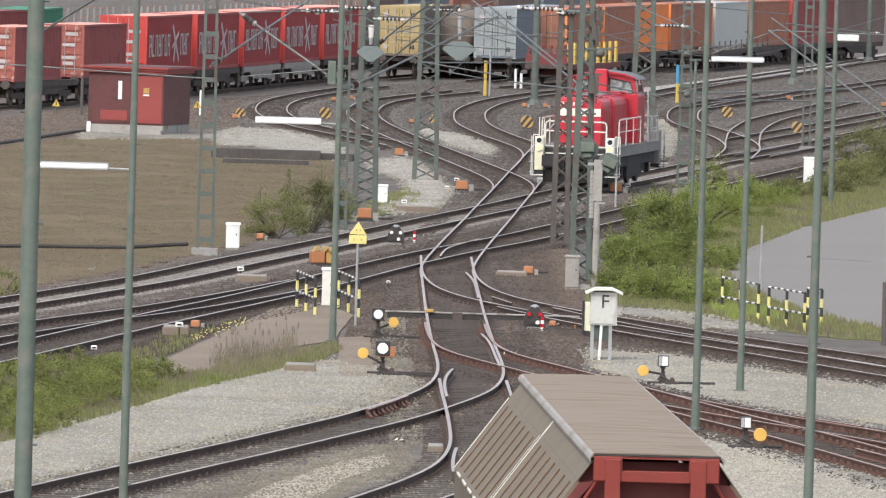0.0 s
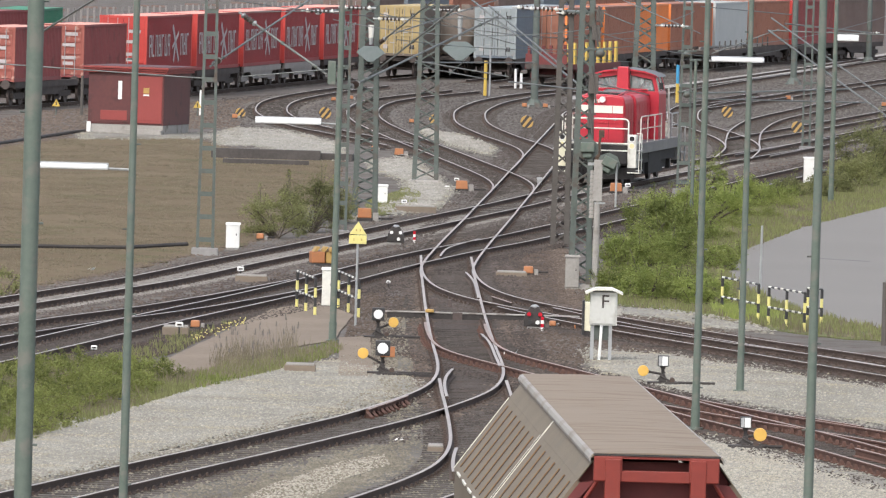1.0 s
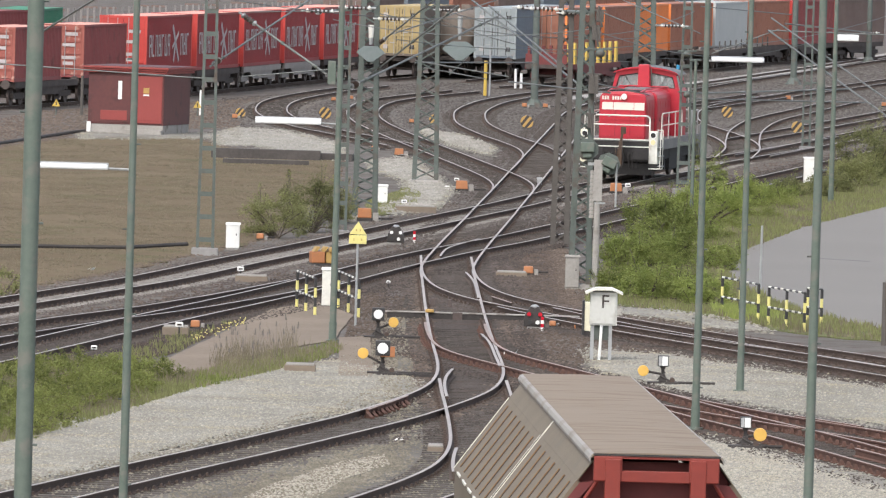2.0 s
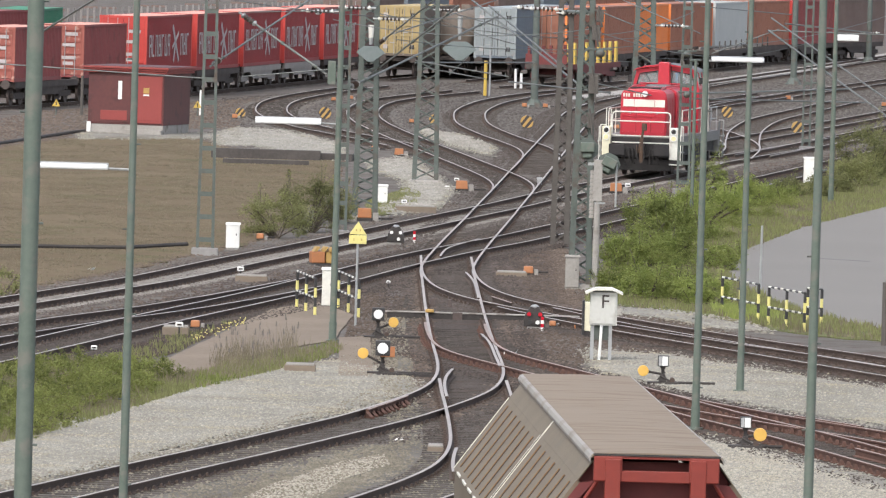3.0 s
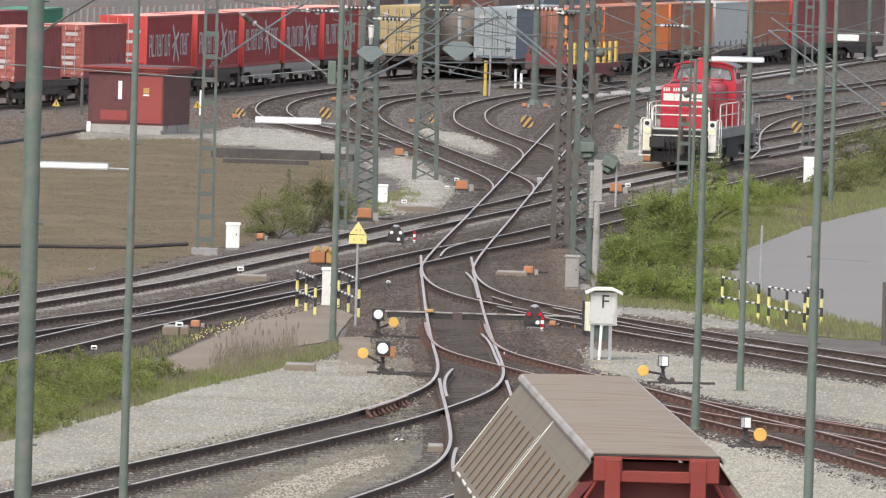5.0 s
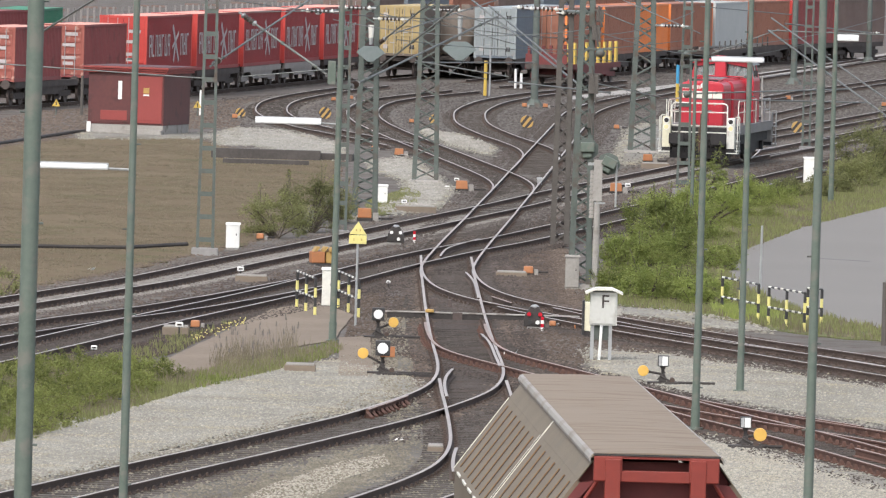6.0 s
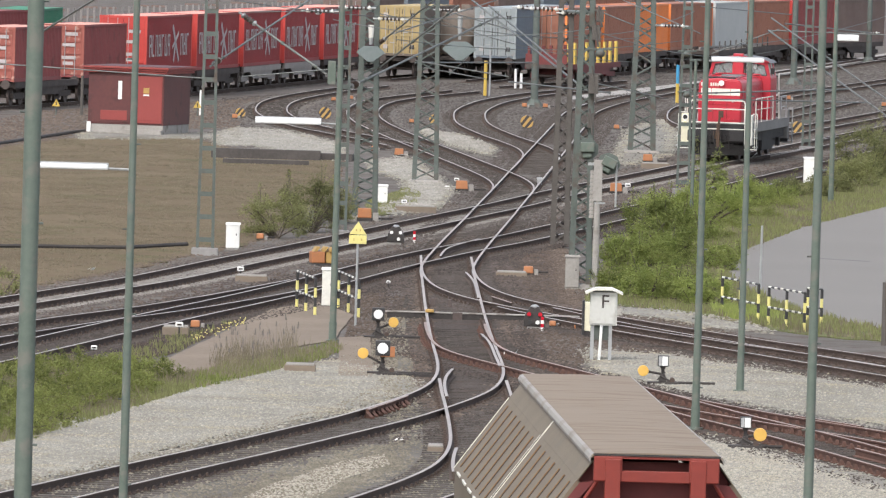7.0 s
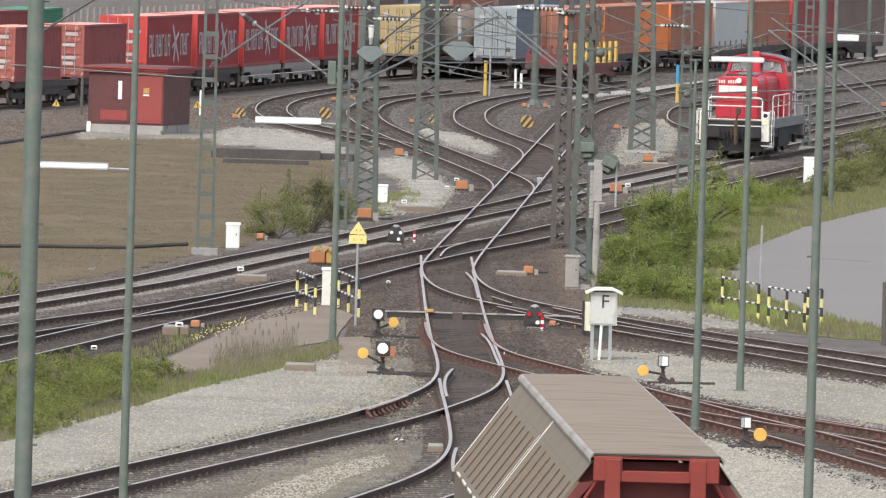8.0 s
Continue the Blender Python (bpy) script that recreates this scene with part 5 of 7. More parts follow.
    for yb in (3.2, 11.2):
        b = part("bogie", Shape().box(-1.15, -0.95, yb - 1.8, yb + 1.8, 0.42, 0.92).box(0.95, 1.15, yb - 1.8, yb + 1.8, 0.42, 0.92).box(-0.9, 0.9, yb - 0.3, yb + 0.3, 0.5, 1.45), LOCODARK, t, bevel=0.02)
        for dy in (-1.25, 1.25):
            wheelset(b, yb + dy, 0.55)
            for sx in (-1, 1):
                part("axle_box", Shape().box(sx * 1.2 - 0.09, sx * 1.2 + 0.09, yb + dy - 0.18, yb + dy + 0.18, 0.38, 0.74), LOCODARK, b, bevel=0.02)


build_loco()

# ---- hopper wagon close to the camera ----
HW = thing("hopper_wagon", pose(0, 0, 0), "brick-red hopper wagon with a dusty beige hinged roof", "railway wagon")


def build_hopper():
    t = HW
    L = 18.6
    zt = 4.22
    hw = 0.76
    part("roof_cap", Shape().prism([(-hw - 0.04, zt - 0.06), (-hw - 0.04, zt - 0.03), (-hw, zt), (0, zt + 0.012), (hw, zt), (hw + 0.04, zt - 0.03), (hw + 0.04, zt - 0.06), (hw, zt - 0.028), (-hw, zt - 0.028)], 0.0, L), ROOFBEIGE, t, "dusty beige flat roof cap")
    for sx in (-1, 1):
        part("roof_lip", Shape().prism([(sx * (hw + 0.005), zt - 0.004), (sx * (hw + 0.05), zt - 0.022), (sx * (hw + 0.072), zt - 0.065), (sx * (hw + 0.066), zt - 0.11), (sx * (hw + 0.05), zt - 0.112), (sx * (hw + 0.045), zt - 0.06), (sx * (hw + 0.005), zt - 0.03)], 0.01, L - 0.01), LIPGREY, t, "scuffed grey rolled roof edge", bevel=0.006)
    part("roof_edge", Shape().box(-hw - 0.02, hw + 0.02, -0.012, -0.002, zt - 0.03, zt - 0.006), UNDER, t)
    # left flap: a flat shoulder, then the steep ribbed flap
    for sx in (-1, 1):
        top = [(sx * hw, zt - 0.09), (sx * (hw + 0.19), zt - 0.34), (sx * (hw + 0.19), zt - 0.37), (sx * hw, zt - 0.12)]
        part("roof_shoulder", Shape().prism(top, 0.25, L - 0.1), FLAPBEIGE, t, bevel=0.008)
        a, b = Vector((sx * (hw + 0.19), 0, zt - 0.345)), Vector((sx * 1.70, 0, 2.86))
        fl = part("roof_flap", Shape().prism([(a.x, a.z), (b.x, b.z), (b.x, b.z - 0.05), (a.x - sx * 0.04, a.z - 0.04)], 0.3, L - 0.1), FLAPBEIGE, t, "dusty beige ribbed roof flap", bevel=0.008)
        out = Vector((sx * abs(a.z - b.z), 0, abs(b.x - a.x))).normalized()
        for k in range(14):
            y = (0.85 + k * 1.22) if k < 7 else (10.2 + (k - 7) * 1.22)
            p, q = a.lerp(b, 0.07), a.lerp(b, 0.93)
            up = out * 0.006
            part("rib_groove", Shape().bar((p.x + up.x, y, p.z + up.z), (q.x + up.x, y, q.z + up.z), 0.014), UNDER, fl, "dark groove")
            part("rib", Shape().bar((p.x + up.x, y + 0.17, p.z + up.z), (q.x + up.x, y + 0.17, q.z + up.z), 0.011), RUSTSTREAK, fl, "rust-stained rib")
        for y, m in ((9.15, OFFWHITE), (9.3, UNDER), (9.42, OFFWHITE), (L - 0.15, OFFWHITE)):
            part("seam_strip", Shape().bar((a.x + out.x * 0.012, y, a.z + out.z * 0.012), (b.x + out.x * 0.012, y, b.z + out.z * 0.012), 0.013), m, fl, "pale metal seam" if m is OFFWHITE else "dark joint")
        part("shoulder_seam", Shape().bar((sx * (hw + 0.02), 9.15, zt - 0.105), (sx * (hw + 0.195), 9.15, zt - 0.335), 0.02), OFFWHITE, t, "pale metal seam")
        for k in range(10):
            y = 0.7 + k * 1.75
            part("hinge", Shape().box(b.x - 0.012, b.x + 0.02, y, y + 0.95, b.z - 0.012, b.z + 0.02), OFFWHITE, fl, "white hinge strip")
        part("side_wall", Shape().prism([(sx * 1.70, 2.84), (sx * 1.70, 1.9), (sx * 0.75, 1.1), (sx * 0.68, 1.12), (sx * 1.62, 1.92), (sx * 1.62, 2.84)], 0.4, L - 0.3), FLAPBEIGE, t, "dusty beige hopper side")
        part("sill", Shape().box(sx * 1.2 - 0.08, sx * 1.2 + 0.08, -0.9, L + 0.9, 0.95, 1.25), WAGONDARK, t)
        for y0, k in ((-0.9, -1), (L + 0.9, 1)):
            part("buffer", Shape().tube((sx * 0.875, y0, 1.05), (sx * 0.875, y0 + k * 0.5, 1.05), 0.1, None, 10).tube((sx * 0.875, y0 + k * 0.5, 1.05), (sx * 0.875, y0 + k * 0.55, 1.05), 0.24, None, 14), UNDER, t)
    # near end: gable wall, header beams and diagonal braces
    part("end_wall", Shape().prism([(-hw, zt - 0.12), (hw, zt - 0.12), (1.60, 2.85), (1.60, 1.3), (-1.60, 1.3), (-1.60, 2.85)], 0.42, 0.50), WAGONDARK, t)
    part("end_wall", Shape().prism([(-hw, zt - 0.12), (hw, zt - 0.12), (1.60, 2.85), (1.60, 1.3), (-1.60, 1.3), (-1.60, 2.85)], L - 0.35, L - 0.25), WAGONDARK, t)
    part("end_header", Shape().box(-hw, hw, 0.0, 0.10, zt - 0.065, zt - 0.035), WAGONRED, t)
    part("end_header", Shape().box(-hw, hw, 0.0, 0.10, zt - 0.35, zt - 0.21), WAGONRED, t, bevel=0.01)
    for x0, x1 in ((-hw - 0.01, -0.42), (0.40, hw + 0.01)):
        part("end_plate", Shape().box(x0, x1, -0.012, 0.09, zt - 0.345, zt - 0.034), WAGONRED, t, bevel=0.015)
    for x0 in (-0.63, 0.42):
        part("end_post", Shape().box(x0, x0 + 0.19, -0.03, 0.2, 1.2, zt - 0.07), WAGONRED, t, bevel=0.01)
    for sx in (-1, 1):
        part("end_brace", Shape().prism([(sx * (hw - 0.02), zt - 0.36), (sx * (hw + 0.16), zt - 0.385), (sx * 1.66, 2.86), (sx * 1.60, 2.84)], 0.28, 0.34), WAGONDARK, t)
        part("brace_rod", Shape().tube((sx * 0.72, 0.1, zt - 0.35), (sx * 1.27, 0.25, 3.0), 0.025, None, 6), WAGONRED, t)
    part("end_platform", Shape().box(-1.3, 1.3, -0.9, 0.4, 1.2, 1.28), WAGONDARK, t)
    part("hopper_chute", Shape().box(-1.0, 1.0, 4.0, 8.5, 0.4, 1.2, top=(1, 1.3)).box(-1.0, 1.0, 10.0, 14.5, 0.4, 1.2, top=(1, 1.3)), WAGONDARK, t)
    for yb in (1.6, L - 1.6):
        b = part("bogie", Shape().box(-1.08, -0.92, yb - 1.3, yb + 1.3, 0.4, 0.7).box(0.92, 1.08, yb - 1.3, yb + 1.3, 0.4, 0.7).box(-0.9, 0.9, yb - 0.25, yb + 0.25, 0.45, 0.98), FRAME, t)
        for dy in (-0.9, 0.9):
            wheelset(b, yb + dy)


build_hopper()
HWP = [(2.69, 117.237), (1.944, 135.846)]
_w = Vector(HWP[1]) - Vector(HWP[0])
HW.matrix_basis = pose(HWP[0][0], HWP[0][1], 0.172, 0, 0, math.degrees(math.atan2(_w.y, _w.x)) - 90)

# track under the hopper wagon
_d = _w.normalized()
track("track under the hopper wagon", [tuple(Vector(HWP[0]) + _d * k) for k in (-60, -30, -5, 10, 24)] + [T6_LINE[-30].to_tuple()], GREYBED, side=0)

# ---- cabin by the field ----
CAB = thing("equipment_cabin", pose(-12.34, 417.87, 0, 0, 0, -14), "maroon steel equipment cabin on a concrete plinth", "cabin")


def build_cabin():
    w, d, h = 3.284, 4.2, 2.66
    w = w * 1.03
    part("plinth", Shape().box(-w, 0, 0, d, -0.2, 0.42), CONCRETE, CAB, "pale concrete plinth", bevel=0.02)
    part("wall", Shape().box(-w - 0.02, 0.02, -0.02, d + 0.02, 0.42, h), SHEDRED, CAB, bevel=0.015)
    for k, (e, z0, z1) in enumerate(((0.16, 0.0, 0.09), (0.22, 0.10, 0.18), (0.28, 0.19, 0.28))):
        part("roof_band", Shape().box(-w - e, e, -e, d + e, h + z0, h + z1), DOORRED, CAB, "red steel roof band", bevel=0.015)
    part("roof", Shape().box(-w - 0.24, 0.24, -0.24, d + 0.24, h + 0.282, h + 0.30), SHEDRED, CAB)
    dr = part("door", Shape().box(-1.36, -0.06, -0.06, -0.022, 0.50, h - 0.12), DOORRED, CAB, "brighter red steel door", bevel=0.01)
    part("door_panel", Shape().box(-1.25, -0.17, -0.075, -0.06, 0.62, 0.95), DOORRED, dr, bevel=0.006)
    part("warning_sign", Shape().box(-0.90, -0.64, -0.08, -0.06, h - 0.86, h - 0.62), STRIPE, dr, "small yellow warning sign")
    part("warning_sign", Shape().box(-0.90, -0.64, -0.08, -0.06, h - 0.97, h - 0.90), WHITE, dr)
    part("wall_panel", Shape().box(-w + 0.1, -1.5, -0.04, -0.022, 0.50, h - 0.12), SHEDRED, CAB, bevel=0.01)
    part("vent_panel", Shape().box(-w + 0.55, -w + 1.75, -0.06, -0.041, 0.6, 1.02), DOORRED, CAB, "red louvred vent panel", bevel=0.02)
    part("white_plate", Shape().box(-2.05, -1.88, -0.06, -0.04, h - 1.15, h - 0.35), WHITE, CAB, "white enamel strip")
    part("doorstep", Shape().box(-1.6, 0.1, -0.7, -0.02, 0.0, 0.22), CONCRETE, CAB)
    part("corner_marker", Shape().box(-w - 0.06, -w + 0.12, -0.06, -0.021, 0.02, 0.5), WHITE, CAB, "white painted corner")


build_cabin()

# ---- signals, boxes and signs ----


def point_lantern(x, y, w, h, label, disc=None, box=False, side=False, turn=0):
    """A points indicator: a black lantern with a white face on a short post, with its lever weight."""
    t = thing("points_indicator", pose(x, y, 0, 0, 0, turn), label, "points indicator", "points indicators")
    part("base_plate", Shape().box(-0.35, 0.35, -0.18, 0.18, -0.02, 0.08), UNDER, t, bevel=0.01)
    part("post", Shape().tube((0, 0, 0.05), (0, 0, h - w), 0.045, 0.035, 8).tube((0, 0, 0.06), (0, 0, 0.2), 0.08, 0.06, 8), UNDER, t)
    part("lever_bracket", Shape().box(-0.09, 0.09, -0.12, 0.12, 0.08, 0.26, top=(0.6, 0.7)), UNDER, t, bevel=0.015)
    part("crank", Shape().tube((-0.06, -0.1, 0.22), (0.16, -0.12, 0.10), 0.03, None, 6).tube((0.05, 0.05, 0.30), (-0.12, -0.06, 0.12), 0.022, None, 6), UNDER, t)
    part("bearing", Shape().tube((0.22, -0.15, 0.12), (0.22, 0.12, 0.12), 0.06, None, 10), RUST, t)
    part("collar", Shape().tube((0, 0, h - w - 0.06), (0, 0, h - w), 0.05, 0.07, 10), UNDER, t)
    lan = part("lantern", Shape().box(-w / 2, w / 2, -w / 2, w / 2, h - w, h), BLACK, t, "black lantern box", bevel=0.015)
    if side:
        part("lantern_face", Shape().box(-w * 0.1, w * 0.42, -w / 2 - 0.012, -w / 2, h - w * 0.93, h - w * 0.07), WHITE, lan, "white lantern face")
        part("lantern_face", Shape().box(-w * 0.42, -w * 0.14, -w / 2 - 0.012, -w / 2, h - w * 0.93, h - w * 0.07), GALV, lan)
    else:
        part("lantern_face", Shape().tube((0, -w / 2, h - w / 2), (0, -w / 2 - 0.015, h - w / 2), w * 0.37, None, 24), LAMPGLASS, lan, "round white lantern face")
    if disc:
        dx, dz, r = disc
        part("lever_arm", Shape().tube((0, 0, 0.25), (dx, 0, dz), 0.03, None, 6), UNDER, t)
        part("counterweight", Shape().tube((dx, 0.06, dz), (dx, -0.06, dz), r, None, 24), AMBER, t, "round amber counterweight", bevel=0.012)
    if box:
        part("motor_box", Shape().box(-0.05, 0.28, -0.15, 0.15, 0.42, 0.66), ORANGE, t, "orange motor box", bevel=0.02)
    part("drive_rod", Shape().tube((0, 0, 0.06), (1.2, 0.1, 0.06), 0.035, None, 6), UNDER, t)
    return t


point_lantern(-1.55, 237.29, 0.31, 0.77, "black points indicator with a white disc", disc=(0.38, 0.42, 0.125))
point_lantern(-1.31, 219.90, 0.34, 0.79, "black points indicator with an orange motor box", disc=(-0.45, 0.49, 0.125), box=True)
point_lantern(5.10, 219.05, 0.25, 0.68, "points indicator with amber lever weight on gravel", disc=(-0.45, 0.32, 0.125), side=True)
point_lantern(6.25, 194.80, 0.23, 0.66, "points indicator with amber weight by rusty rails", disc=(0.30, 0.30, 0.135), side=True)


def cabinet(x, y, w, d, h, material, label, cap=None, turn=0, name="equipment_cabinet"):
    t = thing(name, pose(x, y, 0, 0, 0, turn), label, "cabinet")
    part("body", Shape().box(-w / 2, w / 2, 0, d, 0.06, h), material, t, bevel=0.02)
    part("plinth", Shape().box(-w / 2 + 0.02, w / 2 - 0.02, 0.02, d - 0.02, -0.1, 0.06), CONCRETE, t)
    part("door_seam", Shape().box(-w / 2 + 0.05, w / 2 - 0.05, -0.012, -0.001, h * 0.36, h - 0.06), material, t, bevel=0.008)
    part("handle", Shape().box(w * 0.24, w * 0.30, -0.03, -0.012, h * 0.58, h * 0.66), UNDER, t)
    part("lid", Shape().box(-w / 2 - 0.03, w / 2 + 0.03, -0.03, d + 0.03, h, h + 0.06, top=(0.92, 0.92)), cap or material, t, bevel=0.01)
    return t


for gx, gy, ww, hh, mt, lb in (
        (-6.39, 291.23, 0.411, 0.77, WHITE, "white plastic cabinet beside the field"), (-2.19, 336.69, 0.376, 0.63, WHITE, "white plastic cabinet by the lattice mast"),
        (14.19, 373.66, 0.484, 1.03, WHITE, "white plastic cabinet in the verge grass"), (-3.02, 253.77, 0.299, 1.00, OFFWHITE, "tall off-white cabinet between barriers"),
        (3.65, 269.77, 0.381, 0.91, CONCRETE, "tall weathered grey cabinet behind the signal"), (3.57, 362.30, 0.170, 0.26, GALV, "small grey junction box")):
    cabinet(gx, gy, ww, 0.45, hh, mt, lb, ORANGE if "brown" in lb else None)

# white enamel with the shadow on the housing mixed into its colour
HOUSESHADE = mat("shaded_white_enamel", (0.56, 0.565, 0.53), (0.48, 0.485, 0.45), 0.5, big=1.0, fine=9, bump=0.05, rust=(0.42, 0.41, 0.37), rust_at=0.62)
# white instrument housing with a letter on legs
FB = thing("instrument_housing", pose(3.88, 229.25, 0), "white instrument housing on steel legs with letter F", "cabinet")


def build_housing():
    k = 0.013
    z0, z1, hw = 66 * k, 128 * k, 25 * k
    part("body", Shape().box(-hw, hw, 0, 0.55, z0, z1), HOUSESHADE, FB, bevel=0.015)
    part("door", Shape().box(-hw + 0.04, hw - 0.04, -0.02, -0.001, z0 + 0.04, z1 - 0.10), HOUSESHADE, FB, bevel=0.01)
    part("roof", Shape().prism([(-hw - 0.13, z1 - 0.02), (-hw * 0.6, z1 + 0.09), (hw * 0.6, z1 + 0.09), (hw + 0.13, z1 - 0.02), (hw + 0.11, z1 - 0.06), (hw * 0.6, z1 + 0.04), (-hw * 0.6, z1 + 0.04), (-hw - 0.11, z1 - 0.06)], -0.15, 0.75), OFFWHITE, FB, "rounded white roof")
    for x in (-hw + 0.06, hw - 0.16):
        part("leg", Shape().box(x - 0.03, x + 0.05, 0.05, 0.15, -0.1, z0), GALV, FB)
        part("leg", Shape().box(x - 0.03, x + 0.05, 0.40, 0.50, -0.1, z0), MASTSTEEL, FB)
    part("panel", Shape().box(-hw + 0.1, hw - 0.2, 0.1, 0.4, z0 - 0.35, z0), MASTSTEEL, FB)
    part("conduit", Shape().tube((-0.08, -0.02, 0), (-0.04, -0.02, z0), 0.035, None, 8), WHITE, FB, "white cable conduit")
    cu = bpy.data.curves.new("letter", "FONT")
    cu.body, cu.size, cu.extrude, cu.align_x = "F", 0.46, 0.004, "CENTER"
    cu.materials.append(FRAME)
    tx = new("letter", cu)
    tx.parent = FB
    tx.matrix_basis = pose(0.03, -0.026, z0 + 0.42, 90, 0, 0)
    tagged(tx, "grey letter F")


build_housing()
bx = thing("cable_box", pose(3.76, 241.51, 0), "cream board box beside the white housing", "box")
part("body", Shape().box(-0.15, 0.13, 0, 0.3, 0.15, 0.88), CREAM, bx, bevel=0.015)
part("side_plate", Shape().box(-0.21, -0.151, -0.02, 0.32, 0.05, 0.92), BLACK, bx)
part("foot", Shape().box(-0.2, 0.15, 0.02, 0.28, -0.02, 0.15), UNDER, bx)


def dwarf_signal(x, y, k, label, red=True):
    t = thing("shunting_signal", pose(x, y, 0), label, "railway signal")
    part("housing", Shape().prism([(-0.32 * k, 0.08), (0.32 * k, 0.08), (0.30 * k, 0.38 * k), (0.13 * k, 0.68 * k), (-0.13 * k, 0.68 * k), (-0.30 * k, 0.38 * k)], 0, 0.3), UNDER, t, "dark sheet steel housing", bevel=0.02)
    part("hood", Shape().ball((0, 0.1, 0.68 * k), 0.13 * k, 0.12, 0.07 * k, 12, 6), GALV, t, smooth=True)
    for sx, z, m in ((-0.16, 0.46, REDLENS if red else WHITE), (0.17, 0.46, REDLENS if red else WHITE), (-0.13, 0.22, BLACK), (0.10, 0.22, WHITE)):
        part("lens", Shape().tube((sx * k, 0.0, z * k), (sx * k, -0.05, z * k), 0.062 * k, None, 16), m, t)
    part("foot", Shape().box(-0.2 * k, 0.2 * k, 0.02, 0.28, -0.05, 0.09), CONCRETE, t)
    return t


dwarf_signal(2.38, 244.62, 0.86, "dark dwarf shunting signal with red lenses")
dwarf_signal(-1.48, 299.20, 0.85, "dark dwarf shunting signal with white lenses", red=False)
for gx, gy, ms in ((2.58, 244.12, (WHITE, REDLENS)), (-0.91, 301.54, (WHITE, REDLENS))):
    t = thing("marker_post", pose(gx, gy, 0), "short red and white marker post", "marker post")
    for i in range(4):
        part("band", Shape().box(-0.04, 0.04, -0.03, 0.03, i * 0.09, i * 0.09 + 0.09), ms[i % 2], t)


def machine_box(x, y, k, label, striped=False, turn=0):
    """A small point-machine cover; the striped kind has slanting yellow and black bands."""
    k = k * 0.78
    t = thing("point_machine", pose(x, y, 0, 0, 0, turn), label, "point machine", "point machines")
    if striped:
        n, R = 5, 0.50 * k
        for i in range(n):
            u0, u1 = -R + 2 * R * i / n, -R + 2 * R * (i + 1) / n
            rim = []
            for u in (u0, (u0 + u1) / 2, u1):
                rim.append((u, math.sqrt(max(0.0, R * R - u * u)) * 0.92))
            rim += [(u, -v) for u, v in reversed(rim)]
            c, d = math.cos(radians(-38)), math.sin(radians(-38))
            pts = []
            for u, v in rim:
                q = (u * c - v * d, 0.50 * k + u * d + v * c)
                if not pts or math.hypot(q[0] - pts[-1][0], q[1] - pts[-1][1]) > 0.005:
                    pts.append(q)
            part("band", Shape().prism(pts, 0, 0.4), STRIPE if i % 2 == 0 else UNDER, t)
        part("foot", Shape().box(-0.3 * k, 0.35 * k, 0.05, 0.35, -0.05, 0.12 * k), UNDER, t)
    else:
        part("cover", Shape().box(-0.30 * k, 0.30 * k, 0, 0.5, 0.14 * k, 0.55 * k, top=(0.92, 0.9)), ORANGE, t, "weathered orange cover", bevel=0.03)
        part("gear_case", Shape().box(0.33 * k, 0.60 * k, 0.1, 0.5, 0.0, 0.36 * k, top=(0.9, 0.9)), CONCRETE, t, "grey gear case", bevel=0.02)
        part("base", Shape().box(-0.34 * k, 0.34 * k, -0.03, 0.53, -0.05, 0.14 * k), UNDER, t)
        part("drive_rod", Shape().tube((0.6 * k, 0.2, 0.1), (1.2 * k, 0.25, 0.1), 0.03, None, 6), UNDER, t)
    return t


BANDED_COVERS = [(-5.77, 455.02, 0.75, 1), (3.74, 448.12, 0.8, 1), (-0.6, 450.41, 0.62, 1), (14.04, 481.26, 0.75, 1), (16.55, 452.5, 0.8, 1), (-9.73, 452.42, 0.62, 1)]
ORANGE_BOXES = [(-2.64, 319.34, 1.0, 0), (0.62, 352.91, 0.95, 0), (-3.01, 402.95, 0.5, 0), (-1.93, 395.71, 0.8, 0), (2.5, 278.7, 0.62, 0), (6.34, 355.56, 0.95, 0), (8.36, 397.32, 0.85, 0), (-6.13, 239.51, 0.5, 0), (7.98, 450.95, 0.55, 0), (-9.94, 449.98, 0.55, 0), (-1.66, 451.28, 0.5, 0), (-5.83, 491.71, 0.5, 0), (-4.99, 496.69, 0.5, 0), (3.94, 490.4, 0.55, 0), (5.01, 490.51, 0.55, 0), (-5.72, 299.63, 0.5, 0), (3.49, 245.02, 0.38, 0), (2.87, 246.18, 0.38, 0), (18.67, 526.42, 0.6, 0), (23.5, 516.51, 0.6, 0)]
for gx, gy, k, st in BANDED_COVERS + ORANGE_BOXES:
    machine_box(gx, gy, k, "point machine cover with yellow and black bands" if st else "small orange point machine box by the rails", bool(st))
mb = thing("point_machine", pose(-3.56, 281.23, 0, 0, 0, 12), "rusty orange point machine with yellow bands", "point machine", "point machines")
part("cover", Shape().box(-0.28, 0.12, 0, 0.45, 0.08, 0.42), ORANGE, mb, bevel=0.03)
for a in (-0.22, 0.02, 0.24):
    part("band", Shape().prism([(a, 0.42), (a + 0.1, 0.42), (a + 0.2, 0.56), (a + 0.1, 0.56)], 0.0, 0.4), STRIPE, mb)
part("cover", Shape().box(0.16, 0.36, 0.05, 0.45, 0.08, 0.42), STRIPE, mb, bevel=0.03)
part("base", Shape().box(-0.32, 0.4, -0.03, 0.5, -0.05, 0.08), UNDER, mb)


